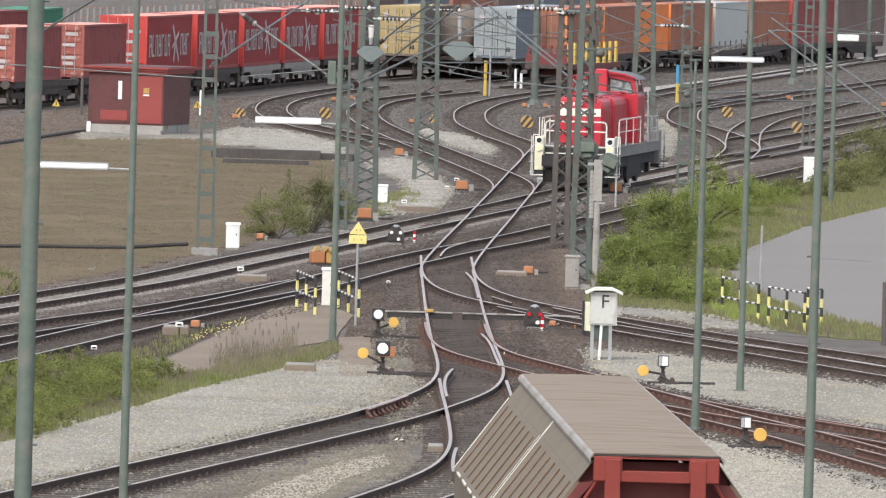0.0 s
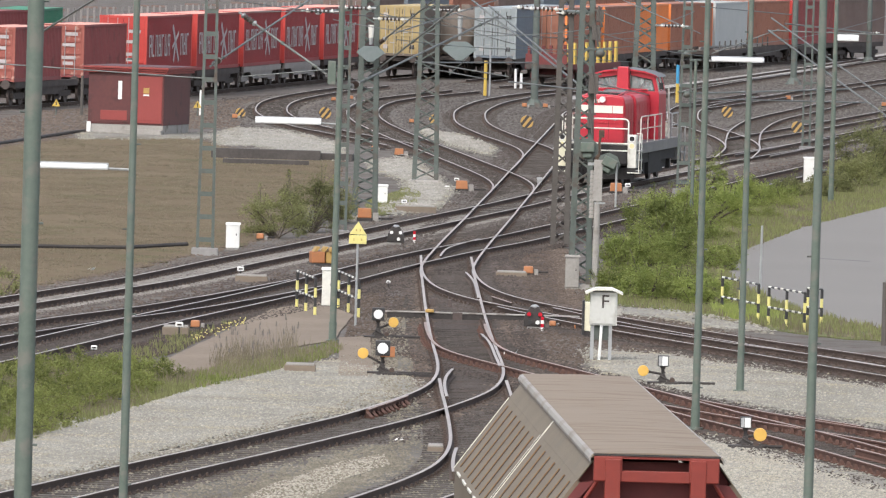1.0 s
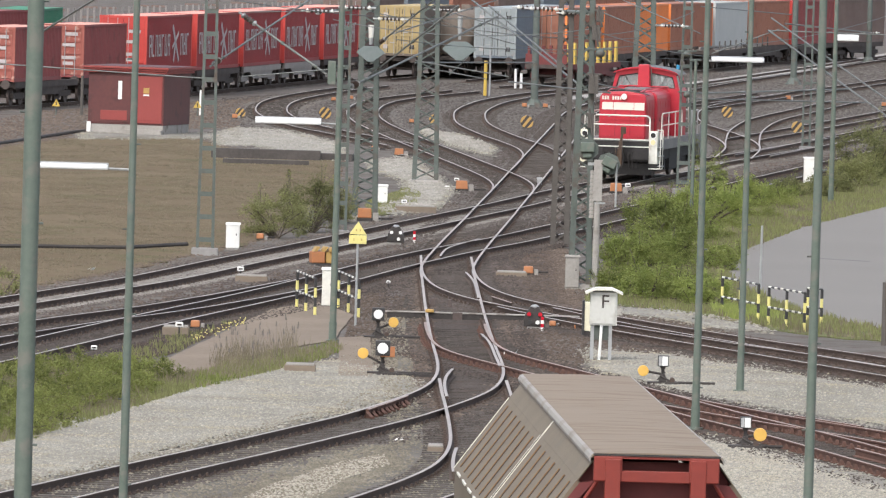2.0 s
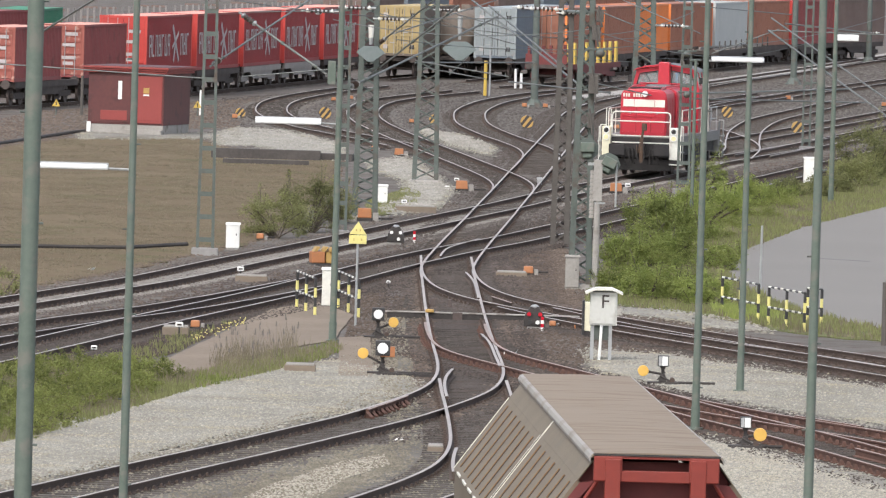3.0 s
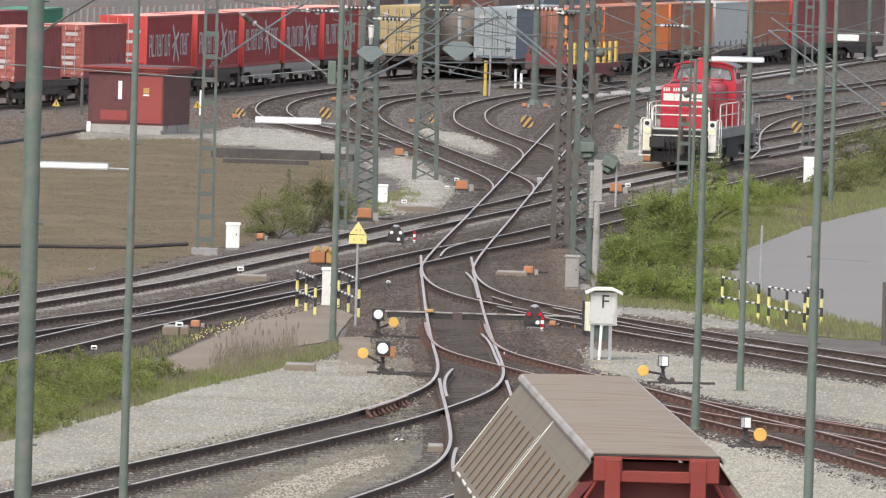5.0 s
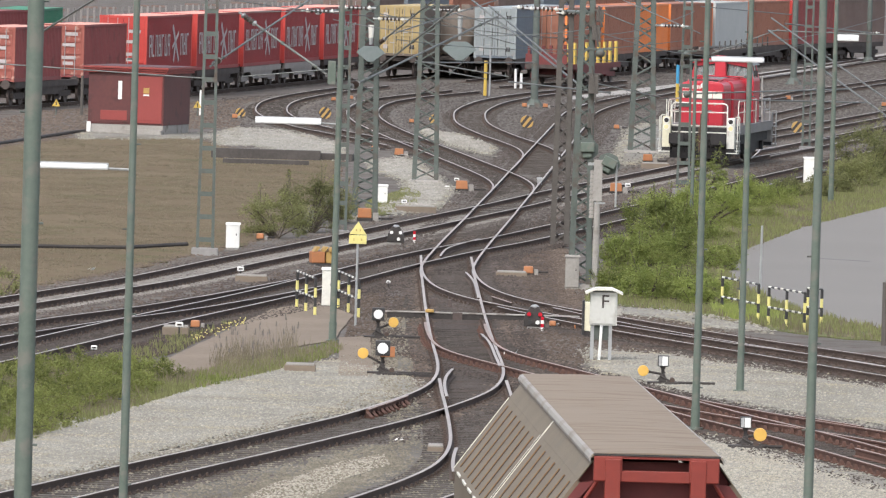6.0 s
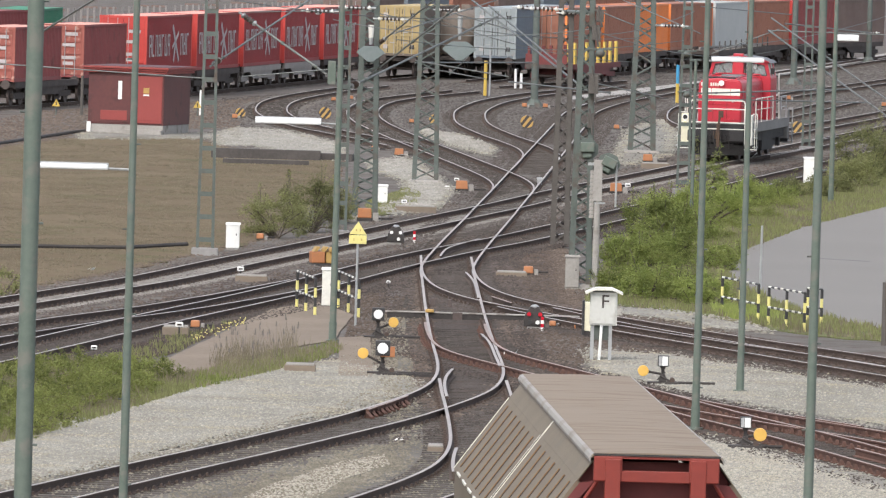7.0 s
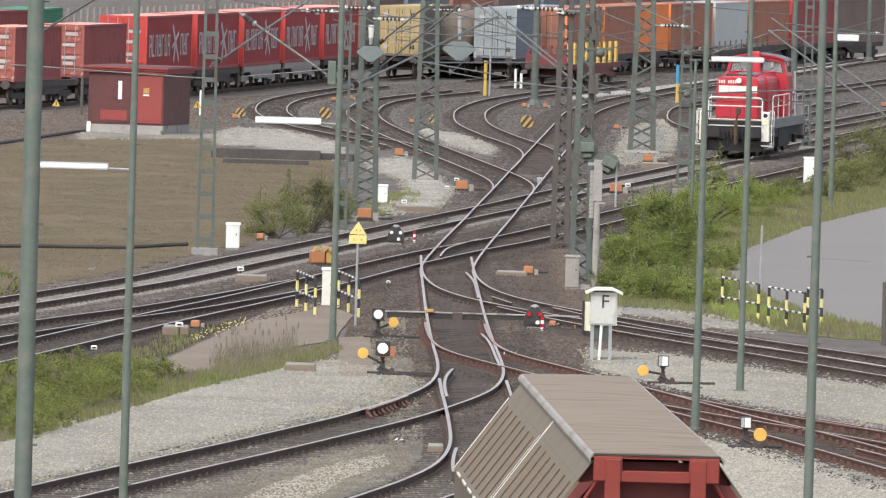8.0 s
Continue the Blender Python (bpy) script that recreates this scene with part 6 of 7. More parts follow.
def number_plate_post(x, y, h, k):
    k = k * 0.8
    t = thing("kilometre_plate", pose(x, y, 0), "small white oval plate on a short post", "marker plate", "white oval plates")
    part("post", Shape().tube((0, 0, 0), (0, 0, h - 0.06 * k), 0.022, None, 6), UNDER, t)
    part("plate", Shape().box(-0.12 * k, 0.12 * k, -0.03, 0.02, h - 0.08 * k, h + 0.08 * k), WHITE, t, bevel=0.05 * k)
    part("mark", Shape().box(-0.07 * k, 0.07 * k, -0.038, -0.031, h - 0.025 * k, h + 0.025 * k), UNDER, t)


for gx, gy, hh, k in ((-6.38, 234.29, 0.35, 1.0), (-5.66, 269.28, 0.33, 1.0), (-1.40, 335.01, 0.18, 1.0), (0.44, 362.07, 0.17, 1.0), (0.08, 353.71, 0.13, 0.9), (6.86, 359.98, 0.21, 1.1), (-8.18, 226.94, 0.09, 0.8), (-1.49, 267.30, 0.17, 0.6)):
    number_plate_post(gx, gy, hh, k)


def barrier(p, q, h, n, label, wave=0.0):
    """Striped posts with two striped rails, from p to q."""
    p, q = Vector(p), Vector(q)
    t = thing("safety_barrier", pose(p.x, p.y, 0), label, "barrier", "striped barriers")
    for i in range(n):
        c = (q - p) * (i / (n - 1))
        for j in range(4):
            part("post_band", Shape().tube((c.x, c.y, h * j / 4), (c.x, c.y, h * (j + 1) / 4), 0.04, None, 8), PALEYELLOW if j % 2 == 0 else BLACK, t)
    for z in (h, h * 0.48):
        m = 3 * (n - 1) * 2
        for i in range(m):
            a, b = (q - p) * (i / m), (q - p) * ((i + 1) / m)
            part("rail_band", Shape().tube((a.x, a.y, z), (b.x, b.y, z), 0.03, None, 6), OFFWHITE if i % 2 == 0 else BLACK, t)


barrier((-3.81, 252.90), (-3.27, 248.61), 0.98, 3, "black and yellow striped tubular barrier")
barrier((-2.73, 253.96), (-2.14, 248.70), 0.97, 3, "black and yellow striped tubular barrier")
barrier((7.50, 256.68), (8.34, 252.58), 1.00, 3, "black and yellow striped barrier by the road")
barrier((8.55, 250.77), (9.37, 247.49), 1.02, 3, "black and yellow striped barrier by the road")
barrier((9.63, 252.43), (9.97, 251.68), 0.95, 2, "short black and yellow striped barrier by the road")

# yellow warning sign on a post
ws = thing("warning_sign", pose(-2.17, 243.90, 0), "yellow triangular warning sign on a thin post", "sign")
_h = 2.66
_k = 0.014
part("post", Shape().tube((0, 0, 0), (0, 0, _h - 10 * _k), 0.03, None, 8), GALV, ws)
part("triangle", Shape().prism([(-16 * _k, _h - 24 * _k), (16 * _k, _h - 24 * _k), (0, _h)], -0.06, -0.035), PALEYELLOW, ws, bevel=0.01)
part("plate", Shape().box(-16 * _k, 16 * _k, -0.06, -0.035, _h - 41 * _k, _h - 25 * _k), PALEYELLOW, ws, bevel=0.01)
for a, z in ((-7, 33), (7, 33), (-3, 16), (4, 16)):
    part("mark", Shape().box(a * _k - 0.012, a * _k + 0.012, -0.068, -0.061, _h - (z + 2) * _k, _h - (z - 2) * _k), STRIPE, ws)


def simple_post(x, y, bands, r, label, name="marker_post"):
    t = thing(name, pose(x, y, 0), label, "post")
    for z0, z1, m in bands:
        part("section", Shape().tube((0, 0, z0), (0, 0, z1), r, None, 10), m, t)


simple_post(2.00, 513.98, [(0, 1.91, YELLOW)], 0.09, "yellow painted steel pole")
simple_post(2.23, 512.93, [(0, 2.48, GALV)], 0.05, "thin grey steel pole")
simple_post(12.22, 511.26, [(0, 1.05, YELLOW), (1.05, 2.05, BLUE)], 0.09, "pole painted yellow below and blue above")
simple_post(8.98, 270.85, [(0, 1.92, GALV)], 0.035, "thin grey steel post by the road")
simple_post(-11.65, 454.50, [(0, 1.20, WHITE)], 0.08, "white marker post by the train")
simple_post(3.77, 536.39, [(0, 1.10, WHITE)], 0.07, "white marker post near the wagons")
simple_post(4.09, 536.83, [(0, 0.85, WHITE)], 0.08, "white marker post near the wagons")
simple_post(-17.04, 447.90, [(0, 1.85, BROWNSTEEL)], 0.07, "rusty steel post by the cabin")
simple_post(11.18, 241.61, [(0, 1.60, BROWNSTEEL)], 0.09, "dark steel post at the road")

# colour-light signal backs on a grey post with a ladder cage
sg = thing("light_signal", pose(4.27, 268.33, 0), "green-backed light signals on a grey concrete post", "railway signal")
_k = 0.016
part("post", Shape().tube((0, 0, 0), (0, 0, 165 * _k), 0.10, 0.085, 10).box(-0.12, 0.12, -0.1, 0.1, 160 * _k, 232 * _k), CONCRETE, sg, "grey concrete post")
part("bracket", Shape().box(-18 * _k, 32 * _k, -0.06, 0.06, 222 * _k, 227 * _k).box(-6 * _k, 14 * _k, -0.08, 0.08, 155 * _k, 158 * _k), GALV, sg)
for cx, cz, r, tilt in ((-20, 250, 20, 0), (18, 225, 20, 25)):
    m = pose(cx * _k, 0.1, cz * _k, 0, tilt, 0)
    oc = [(r * _k * math.cos(radians(22.5 + 45 * i)) * 1.05, r * _k * math.sin(radians(22.5 + 45 * i))) for i in range(8)]
    hdp = part("signal_head", Shape().prism(oc, -0.03, 0.03), MASTSTEEL, sg, "green octagonal backboard")
    hdp.matrix_basis = m
    part("lamp_housing", Shape().box(-r * 0.62 * _k, r * 0.62 * _k, -0.26, -0.031, -r * 0.25 * _k, r * 0.6 * _k), GREENPAINT, hdp, bevel=0.03)
    part("lamp_housing", Shape().box(-r * 0.4 * _k, r * 0.4 * _k, -0.2, -0.031, -r * 0.75 * _k, -r * 0.35 * _k), GREENPAINT, hdp, bevel=0.03)
for i in range(12):
    part("ceramic_ring", Shape().tube((-9 * _k, 0.1, (130 + i * 7) * _k), (-9 * _k, 0.1, (136 + i * 7) * _k), 0.085, 0.07, 10), CONCRETE, sg)
part("ladder_rail", Shape().tube((32 * _k, 0, 150 * _k), (32 * _k, 0, 226 * _k), 0.03, None, 6), GALV, sg)

# stacked rails and concrete slabs
for i, (gx, gy, ln, hh, an, mt, lb) in enumerate(((-7.24, 386.18, 4.4, 0.42, -2, DARKBEAM, "stack of dark weathered beams"), (-7.10, 379.30, 3.4, 0.2, -1, DARKBEAM, "stack of dark rail lengths"), (-4.75, 387.15, 2.0, 0.3, -8, DARKBEAM, "stack of dark rail lengths"))):
    t = thing("beam_stack", pose(gx, gy, 0, 0, 0, an), lb, "steel beams")
    for j in range(3):
        part("beam", Shape().box(-ln / 2 + j * 0.1, ln / 2 - j * 0.05, j * 0.5, j * 0.5 + 0.4, 0, hh * (1 - 0.1 * j)), mt, t, bevel=0.02)
for gx, gy, w, h in ((2.00, 277.54, 0.7, 0.15), (-0.98, 328.46, 1.1, 0.3), (-5.33, 268.37, 0.7, 0.22), (-6.51, 235.67, 0.5, 0.28), (-3.20, 219.83, 0.55, 0.22), (-0.03, 190.70, 0.25, 0.12), (4.99, 194.17, 0.3, 0.12), (8.50, 388.78, 0.9, 0.3)):
    t = thing("cable_pit", pose(gx, gy, 0), "low weathered concrete cable pit cover", "cable pit", "cable pits")
    w, h = w * 0.65, h * 0.75
    part("frame", Shape().box(-w, w, 0, 0.8, -0.05, h), PATHEARTH, t, bevel=0.02)
    part("lid", Shape().box(-w * 0.9, w * 0.9, 0.08, 0.72, h, h + 0.04), CONCRETE, t, bevel=0.01)
for gx, gy, s in ((1.58, 229.79, 0.16), (-0.81, 193.60, 0.07), (-10.00, 272.81, 0.1)):
    b = Shape()
    rnd = random.Random(s)
    for i in range(7):
        a, c = rnd.uniform(-s, s), rnd.uniform(-s, s)
        b.add([(a, c, 0.03), (a + s, c + 0.02, 0.05 + rnd.random() * s), (a + s * 0.7, c + s, 0.03 + rnd.random() * s), (a - 0.02, c + s * 0.6, 0.02)], [(0, 1, 2, 3)])
    solid("scrap_of_litter", b, WHITE, pose(gx, gy, 0.0), "crumpled white scrap of litter on ballast", "litter")
# low cable duct edge along the field
kb = Shape().hose([(*q, 0.08) for q in [(-14.23, 286.49), (-12.25, 287.58), (-9.58, 288.76), (-7.82, 292.84)]], 0.07, 6)
solid("cable_pipe", kb, UNDER, pose(0, 0, 0), "dark cable pipe lying along the field", "pipe")
kb = Shape().hose([(*q, 0.08) for q in [(-19.26, 385.70), (-18.38, 395.87), (-17.38, 404.88), (-16.16, 416.37), (-14.33, 427.18)]], 0.08, 6)
solid("cable_pipe", kb, UNDER, pose(0, 0, 0), "dark cable pipe lying near the cabin", "pipe")

# ---- overhead line ----


def cantilever(p, q, r, label, insul=0.0, name="cantilever_arm"):
    p, q = Vector(p), Vector(q)
    t = thing(name, pose(*p), label, "overhead line", "overhead line parts")
    d = q - p
    part("tube", Shape().tube((0, 0, 0), d, r * 0.68, None, 8), WIRE, t)
    if r > 0.04:
        for k in (0.12, 0.5, 0.88):
            c = d * k
            part("clamp", Shape().tube(c - d.normalized() * 0.06, c + d.normalized() * 0.06, r * 1.1, None, 8), MASTSTEEL, t)
    if insul:
        u = d.normalized()
        n = 5
        for i in range(n):
            a = u * (insul + i * 0.13)
            part("insulator_shed", Shape().tube(a, a + u * 0.06, r * 1.9, r * 1.2, 12), PORCELAIN if i not in (0, n - 1) else GALV, t)


FIELD_STRUTS = [
    ((-3.23, 304.5, 4.7), (1.57, 317.41, 6.96), 0.055, 0.5),
    ((-2.66, 320.41, 4.79), (0.28, 316.41, 7.3), 0.045, 0.0),
    ((-2.39, 320.41, 5.86), (0.04, 314.41, 7.97), 0.04, 0.2),
    ((-1.98, 320.41, 6.21), (1.76, 361.63, 6.99), 0.035, 0.0),
    ((-4.23, 304.5, 7.12), (-2.42, 320.41, 7.14), 0.05, 0.3),
    ((-1.25, 361.63, 4.54), (4.02, 452.29, 3.02), 0.045, 0.0),
    ((-1.25, 361.63, 4.61), (2.24, 356.63, 4.21), 0.035, 0.0),
    ((-1.14, 361.63, 4.4), (1.41, 357.63, 4.08), 0.03, 0.0),
    ((0.04, 361.63, 4.11), (0.76, 361.63, 4.84), 0.03, 0.0),
    ((0.53, 361.63, 7.17), (4.19, 310.39, 4.97), 0.05, 0.0),
    ((1.45, 361.63, 6.77), (3.72, 306.39, 5.51), 0.045, 0.0),
]
YARD_STRUTS = [
    ((-0.14, 361.63, 6.51), (4.2, 432.29, 4.44), 0.03, 0.0),
    ((-6.73, 306.68, 7.0), (-3.85, 304.5, 5.15), 0.055, 0.2),
    ((-7.11, 286.68, 5.64), (-4.22, 296.68, 7.68), 0.045, 0.4),
    ((-6.74, 308.68, 6.98), (-4.23, 304.5, 7.14), 0.022, 0.0),
    ((-13.72, 286.68, 5.55), (-7.09, 286.68, 5.27), 0.03, 0.0),
    ((-13.69, 316.68, 5.85), (-7.22, 286.68, 9.78), 0.05, 0.0),
    ((-6.5, 304.5, 5.0), (-3.46, 304.5, 5.34), 0.03, 0.0),
    ((14.04, 422.96, 5.27), (18.46, 402.96, 2.1), 0.06, 0.0),
    ((14.15, 422.96, 5.82), (18.56, 402.96, 2.72), 0.05, 0.0),
    ((9.2, 357.2, 3.78), (17.6, 422.96, 2.79), 0.045, 0.0),
    ((9.1, 357.2, 3.58), (18.36, 422.96, 2.22), 0.035, 0.0),
]
ROAD_STRUTS = [
    ((3.93, 270.3, 5.85), (9.39, 411.54, 2.38), 0.03, 0.0),
    ((2.08, 330.39, 4.56), (4.58, 270.3, 5.55), 0.035, 0.0),
    ((3.6, 300.39, 7.43), (3.95, 270.3, 7.8), 0.06, 0.0),
    ((8.81, 411.54, 5.51), (8.49, 357.2, 6.3), 0.06, 0.0),
    ((6.38, 411.54, 6.04), (8.83, 411.54, 5.15), 0.04, 0.0),
    ((7.08, 411.54, 6.67), (9.34, 357.2, 6.01), 0.03, 0.0),
    ((9.31, 357.2, 7.02), (15.01, 422.96, 6.0), 0.03, 0.0),
    ((11.58, 422.96, 4.18), (14.53, 422.96, 5.34), 0.04, 0.0),
    ((14.04, 422.96, 5.27), (19.22, 422.96, 5.23), 0.04, 0.0),
    ((14.78, 422.96, 5.59), (25.92, 592.02, 2.92), 0.05, 0.0),
]
for p, q, r, ins in FIELD_STRUTS + YARD_STRUTS + ROAD_STRUTS:
    cantilever(p, q, r, "grey overhead line strut with fittings" if r > 0.04 else "thin grey overhead line stay", ins)
for p, q in (((-7.03, 286.68, 7.72), (3.60, 300.39, 7.32)), ((-3.69, 304.50, 6.89), (4.20, 270.30, 7.36)), ((-2.95, 320.41, 7.01), (8.23, 411.54, 4.94)), ((3.26, 300.39, 6.71), (9.10, 357.20, 6.84)), ((-1.79, 320.41, 6.06), (8.72, 357.20, 5.74)),
             ((8.13, 411.54, 4.16), (15.70, 422.96, 4.73)), ((3.88, 270.30, 7.35), (13.33, 422.96, 4.16)), ((9.36, 357.20, 5.48), (21.87, 462.96, 5.88)), ((-0.77, 361.63, 6.28), (7.89, 411.54, 3.91))):
    p, q = Vector(p), Vector(q)
    pts = [p.lerp(q, i / 12) - Vector((0, 0, 0.35 * (1 - (i / 6 - 1) ** 2))) for i in range(13)]
    solid("overhead_wire", Shape().hose(pts, 0.014, 5), WIRE, pose(0, 0, 0), "thin grey overhead wire between masts", "overhead wire", "overhead wires")


def tension_weight(p, k, label):
    t = thing("tension_plate", pose(*p), label, "overhead line", "overhead line parts")
    part("plate", Shape().prism([(-0.56 * k, -0.04 * k), (-0.50 * k, 0.04 * k), (-0.26 * k, 0.22 * k), (0.26 * k, 0.22 * k), (0.50 * k, 0.04 * k), (0.56 * k, -0.04 * k), (0.10 * k, -0.40 * k), (-0.10 * k, -0.40 * k)], -0.05, 0.05), PLATEGREY, t, "grey-green diamond plate", bevel=0.015)
    part("hanger", Shape().tube((0, 0, 0.28 * k), (0, 0, 0.62 * k), 0.05, 0.08, 8), GALV, t)
    part("insulator", Shape().tube((0, 0, 0.55 * k), (0, 0, 1.05 * k), 0.08, 0.10, 10), OFFWHITE if k < 1.1 else GALV, t, "pale cylindrical insulator")


tension_weight((-2.60, 319.61, 5.64), 0.85, "grey-green diamond tension plate on the mast")
tension_weight((0.39, 360.63, 5.14), 1.15, "grey-green diamond tension plate on wires")
solid("mast_box", Shape().box(-0.13, 0.13, -0.1, 0.1, 0, 0.75).box(0.1, 0.42, 0.06, 0.36, 0.15, 0.21).box(0.1, 0.42, 0.06, 0.36, 0.55, 0.61), GREENPAINT, Matrix.Translation((-3.68, 304.20, 4.84)), "grey-green switch box on the mast", "box", bevel=0.02)
for p in ((4.25, 269.80, 6.66), (8.85, 356.80, 5.24), (8.89, 356.80, 3.73)):
    t = thing("mast_lantern", Matrix.Translation(p), "dark round lantern on the mast", "lamp")
    part("shell", Shape().ball((0, 0, 0), 0.14, 0.14, 0.12, 12, 8), MASTSTEEL, t, smooth=True)
    part("bracket", Shape().tube((-0.35, 0, 0.1), (0.35, 0, 0.12), 0.03, None, 6), MASTSTEEL, t)

# switch gear on the central masts
for p, w, h in (((4.12, 269.90, 7.21), 0.34, 0.5), ((4.09, 269.90, 5.78), 0.40, 0.7), ((4.22, 269.90, 7.69), 0.3, 0.4), ((4.04, 269.90, 4.74), 0.25, 0.5)):
    w, h = w * 0.7, h * 0.75
    t = thing("mast_switch", Matrix.Translation(p), "dark switch gear fixed to the lattice mast", "switch gear", "mast switch gear")
    part("case", Shape().box(-w / 2, w / 2, -0.12, 0.3, -h / 2, h / 2), BROWNSTEEL, t, bevel=0.02)
    part("plate", Shape().box(-w * 0.8, w * 0.8, -0.1, 0.2, h / 2, h / 2 + 0.05), BROWNSTEEL, t)
    part("rod", Shape().tube((w * 0.3, -0.13, -h), (-w * 0.2, -0.13, h), 0.03, None, 6), BROWNSTEEL, t)
for p, q in (((-4.12, 304.20, 7.15), 0), ((-2.94, 304.20, 7.29), 0), ((-1.96, 320.11, 6.74), 0), ((-0.03, 361.33, 6.56), 0), ((2.92, 300.09, 7.48), 0), ((3.91, 300.09, 7.37), 0), ((8.27, 356.90, 6.27), 0), ((25.92, 592.02, 2.92), 0), ((2.53, 300.39, 7.50), 0)):
    t = thing("line_insulator", Matrix.Translation(p), "dark ribbed insulator with pale end caps", "insulator", "line insulators")
    for i in range(5):
        part("shed", Shape().tube((-0.28 + i * 0.13, 0, 0.0), (-0.22 + i * 0.13, 0, 0.0), 0.085, 0.05, 12), PORCELAIN, t)
    for e in (-0.40, 0.38):
        part("end_cap", Shape().tube((e - 0.03, 0, -0.02), (e + 0.05, 0, 0.02), 0.04, 0.08, 10), OFFWHITE, t, "pale end cap")
    part("core", Shape().tube((-0.6, 0, 0), (0.6, 0, 0), 0.03, None, 8), GALV, t)

# ---- plants ----


def leaves(blobs, size, density, rnd, rise=0.35):
    """Leaves set along short twigs that spring from each clump, so that the rim is ragged and open."""
    s = Shape()
    for cx, cy, cz, rx, ry, rz in blobs:
        twigs = max(5, int(density * rx * rz * 4 / 11))
        for _ in range(twigs):
            d = Vector((rnd.gauss(0, 1), rnd.gauss(0, 1), rnd.gauss(rise, 0.8))).normalized()
            reach = rnd.uniform(0.75, 1.55) * (1.0 if rnd.random() < 0.9 else 1.35)
            side = d.cross(Vector((0, 0, 1)))
            for k in range(11):
                q = 0.15 + 0.85 * (k + rnd.random()) / 11
                p = Vector((cx + d.x * rx * q * reach, cy + d.y * ry * q * reach, max(0.04, cz + d.z * rz * q * reach - 0.10 * q * q * rz)))
                p += Vector((rnd.gauss(0, 1), rnd.gauss(0, 1), rnd.gauss(0, 1))) * size * 0.9
                a = (d * 0.5 + side * rnd.choice((-0.8, 0.8)) + Vector((rnd.uniform(-1, 1), rnd.uniform(-1, 1), rnd.uniform(-0.6, 0.6)))).normalized() * size * rnd.uniform(0.5, 1.35)
                b = a.cross(Vector((rnd.uniform(-1, 1), rnd.uniform(-1, 1), rnd.uniform(-1, 1)))).normalized() * size * rnd.uniform(0.3, 0.55)
                s.add([p - a, p + b, p + a, p - b], [(0, 1, 2, 3)])
    return s


def bush(x, y, r, h, label, material=LEAF, seed=1, density=420, size=0.075, stems=6, clumps=16, rise=0.35, thick=0.035, shoots=0):
    rnd = random.Random(seed)
    t = thing("bush", pose(x, y, 0), label, "bush", "bushes")
    blobs = []
    for i in range(clumps):
        a, q = rnd.uniform(0, 2 * math.pi), math.sqrt(rnd.random()) * 0.9
        zz = h * rnd.uniform(0.10, 0.90) * (1 - 0.4 * q)
        rr = r * rnd.uniform(0.14, 0.34)
        blobs.append((math.cos(a) * r * q, math.sin(a) * r * q, zz, rr, rr, min(rr * rnd.uniform(0.6, 1.0), h * 0.45)))
    for i in range(stems):
        e = Vector(blobs[i % len(blobs)][:3])
        mid = e * 0.5 + Vector((rnd.uniform(-0.1, 0.1), rnd.uniform(-0.1, 0.1), 0.05 * h))
        part("stem", Shape().hose([(rnd.uniform(-0.12, 0.12), rnd.uniform(-0.12, 0.12), -0.05), mid, e], thick, 6), BARK, t)
    crown = leaves(blobs, size, density, rnd, rise)
    for i in range(shoots):
        bx, by, bz, rr = rnd.choice(blobs)[:4]
        top = Vector((bx + rnd.uniform(-0.25, 0.25), by + rnd.uniform(-0.25, 0.25), bz + rnd.uniform(0.35, 0.75) * (0.5 + 0.4 * h)))
        foot = Vector((bx, by, bz))
        part("shoot", Shape().hose([foot, foot.lerp(top, 0.5) + Vector((0.03, 0, 0)), top], 0.009, 5), BARK, t)
        for k in range(70):
            q = rnd.uniform(0.1, 1.05)
            p = foot.lerp(top, q) + Vector((rnd.gauss(0, 1), rnd.gauss(0, 1), rnd.gauss(0, 1))) * (0.10 - 0.06 * q)
            a = Vector((rnd.uniform(-1, 1), rnd.uniform(-1, 1), rnd.uniform(-0.4, 0.8))).normalized() * size * rnd.uniform(0.6, 1.3)
            b = a.cross(Vector((rnd.uniform(-1, 1), rnd.uniform(-1, 1), rnd.uniform(-1, 1)))).normalized() * size * 0.45
            crown.add([p - a, p + b, p + a, p - b], [(0, 1, 2, 3)])
    part("crown", crown, material, t, kind="stuff")
    return t


for i, (gx, gy, r, h) in enumerate(((-5.23, 301.94, 1.25, 1.75), (-4.22, 307.68, 1.25, 2.05), (-3.64, 316.90, 0.8, 1.7))):
    bush(gx, gy, r, h, "loose olive-green bush on the field's edge", OLIVELEAF, 20 + i, 900, 0.030, 16, 46, 0.6, 0.02, 10)
for i, (gx, gy, r, h) in enumerate(((5.10, 268.16, 0.9, 1.0), (5.71, 263.12, 1.0, 1.1), (6.54, 265.49, 0.95, 1.2), (7.16, 260.58, 0.8, 1.1), (5.13, 283.89, 0.8, 1.2), (5.98, 284.51, 1.2, 1.7), (6.93, 289.45, 1.1, 1.5), (6.89, 307.71, 1.2, 1.7), (7.82, 308.44, 1.2, 1.6), (7.71, 323.69, 1.3, 1.3), (8.98, 324.74, 1.4, 1.6), (9.55, 345.46, 0.7, 2.3), (10.7, 343.13, 1.0, 1.35), (11.9, 349.05, 1.0, 0.8), (8.20, 286.14, 0.8, 0.9))):
    bush(gx, gy, r, h, "dense fresh green bush on the verge", LEAF, 40 + i, 900, 0.036, 6, 44, 0.7, 0.03, 9)
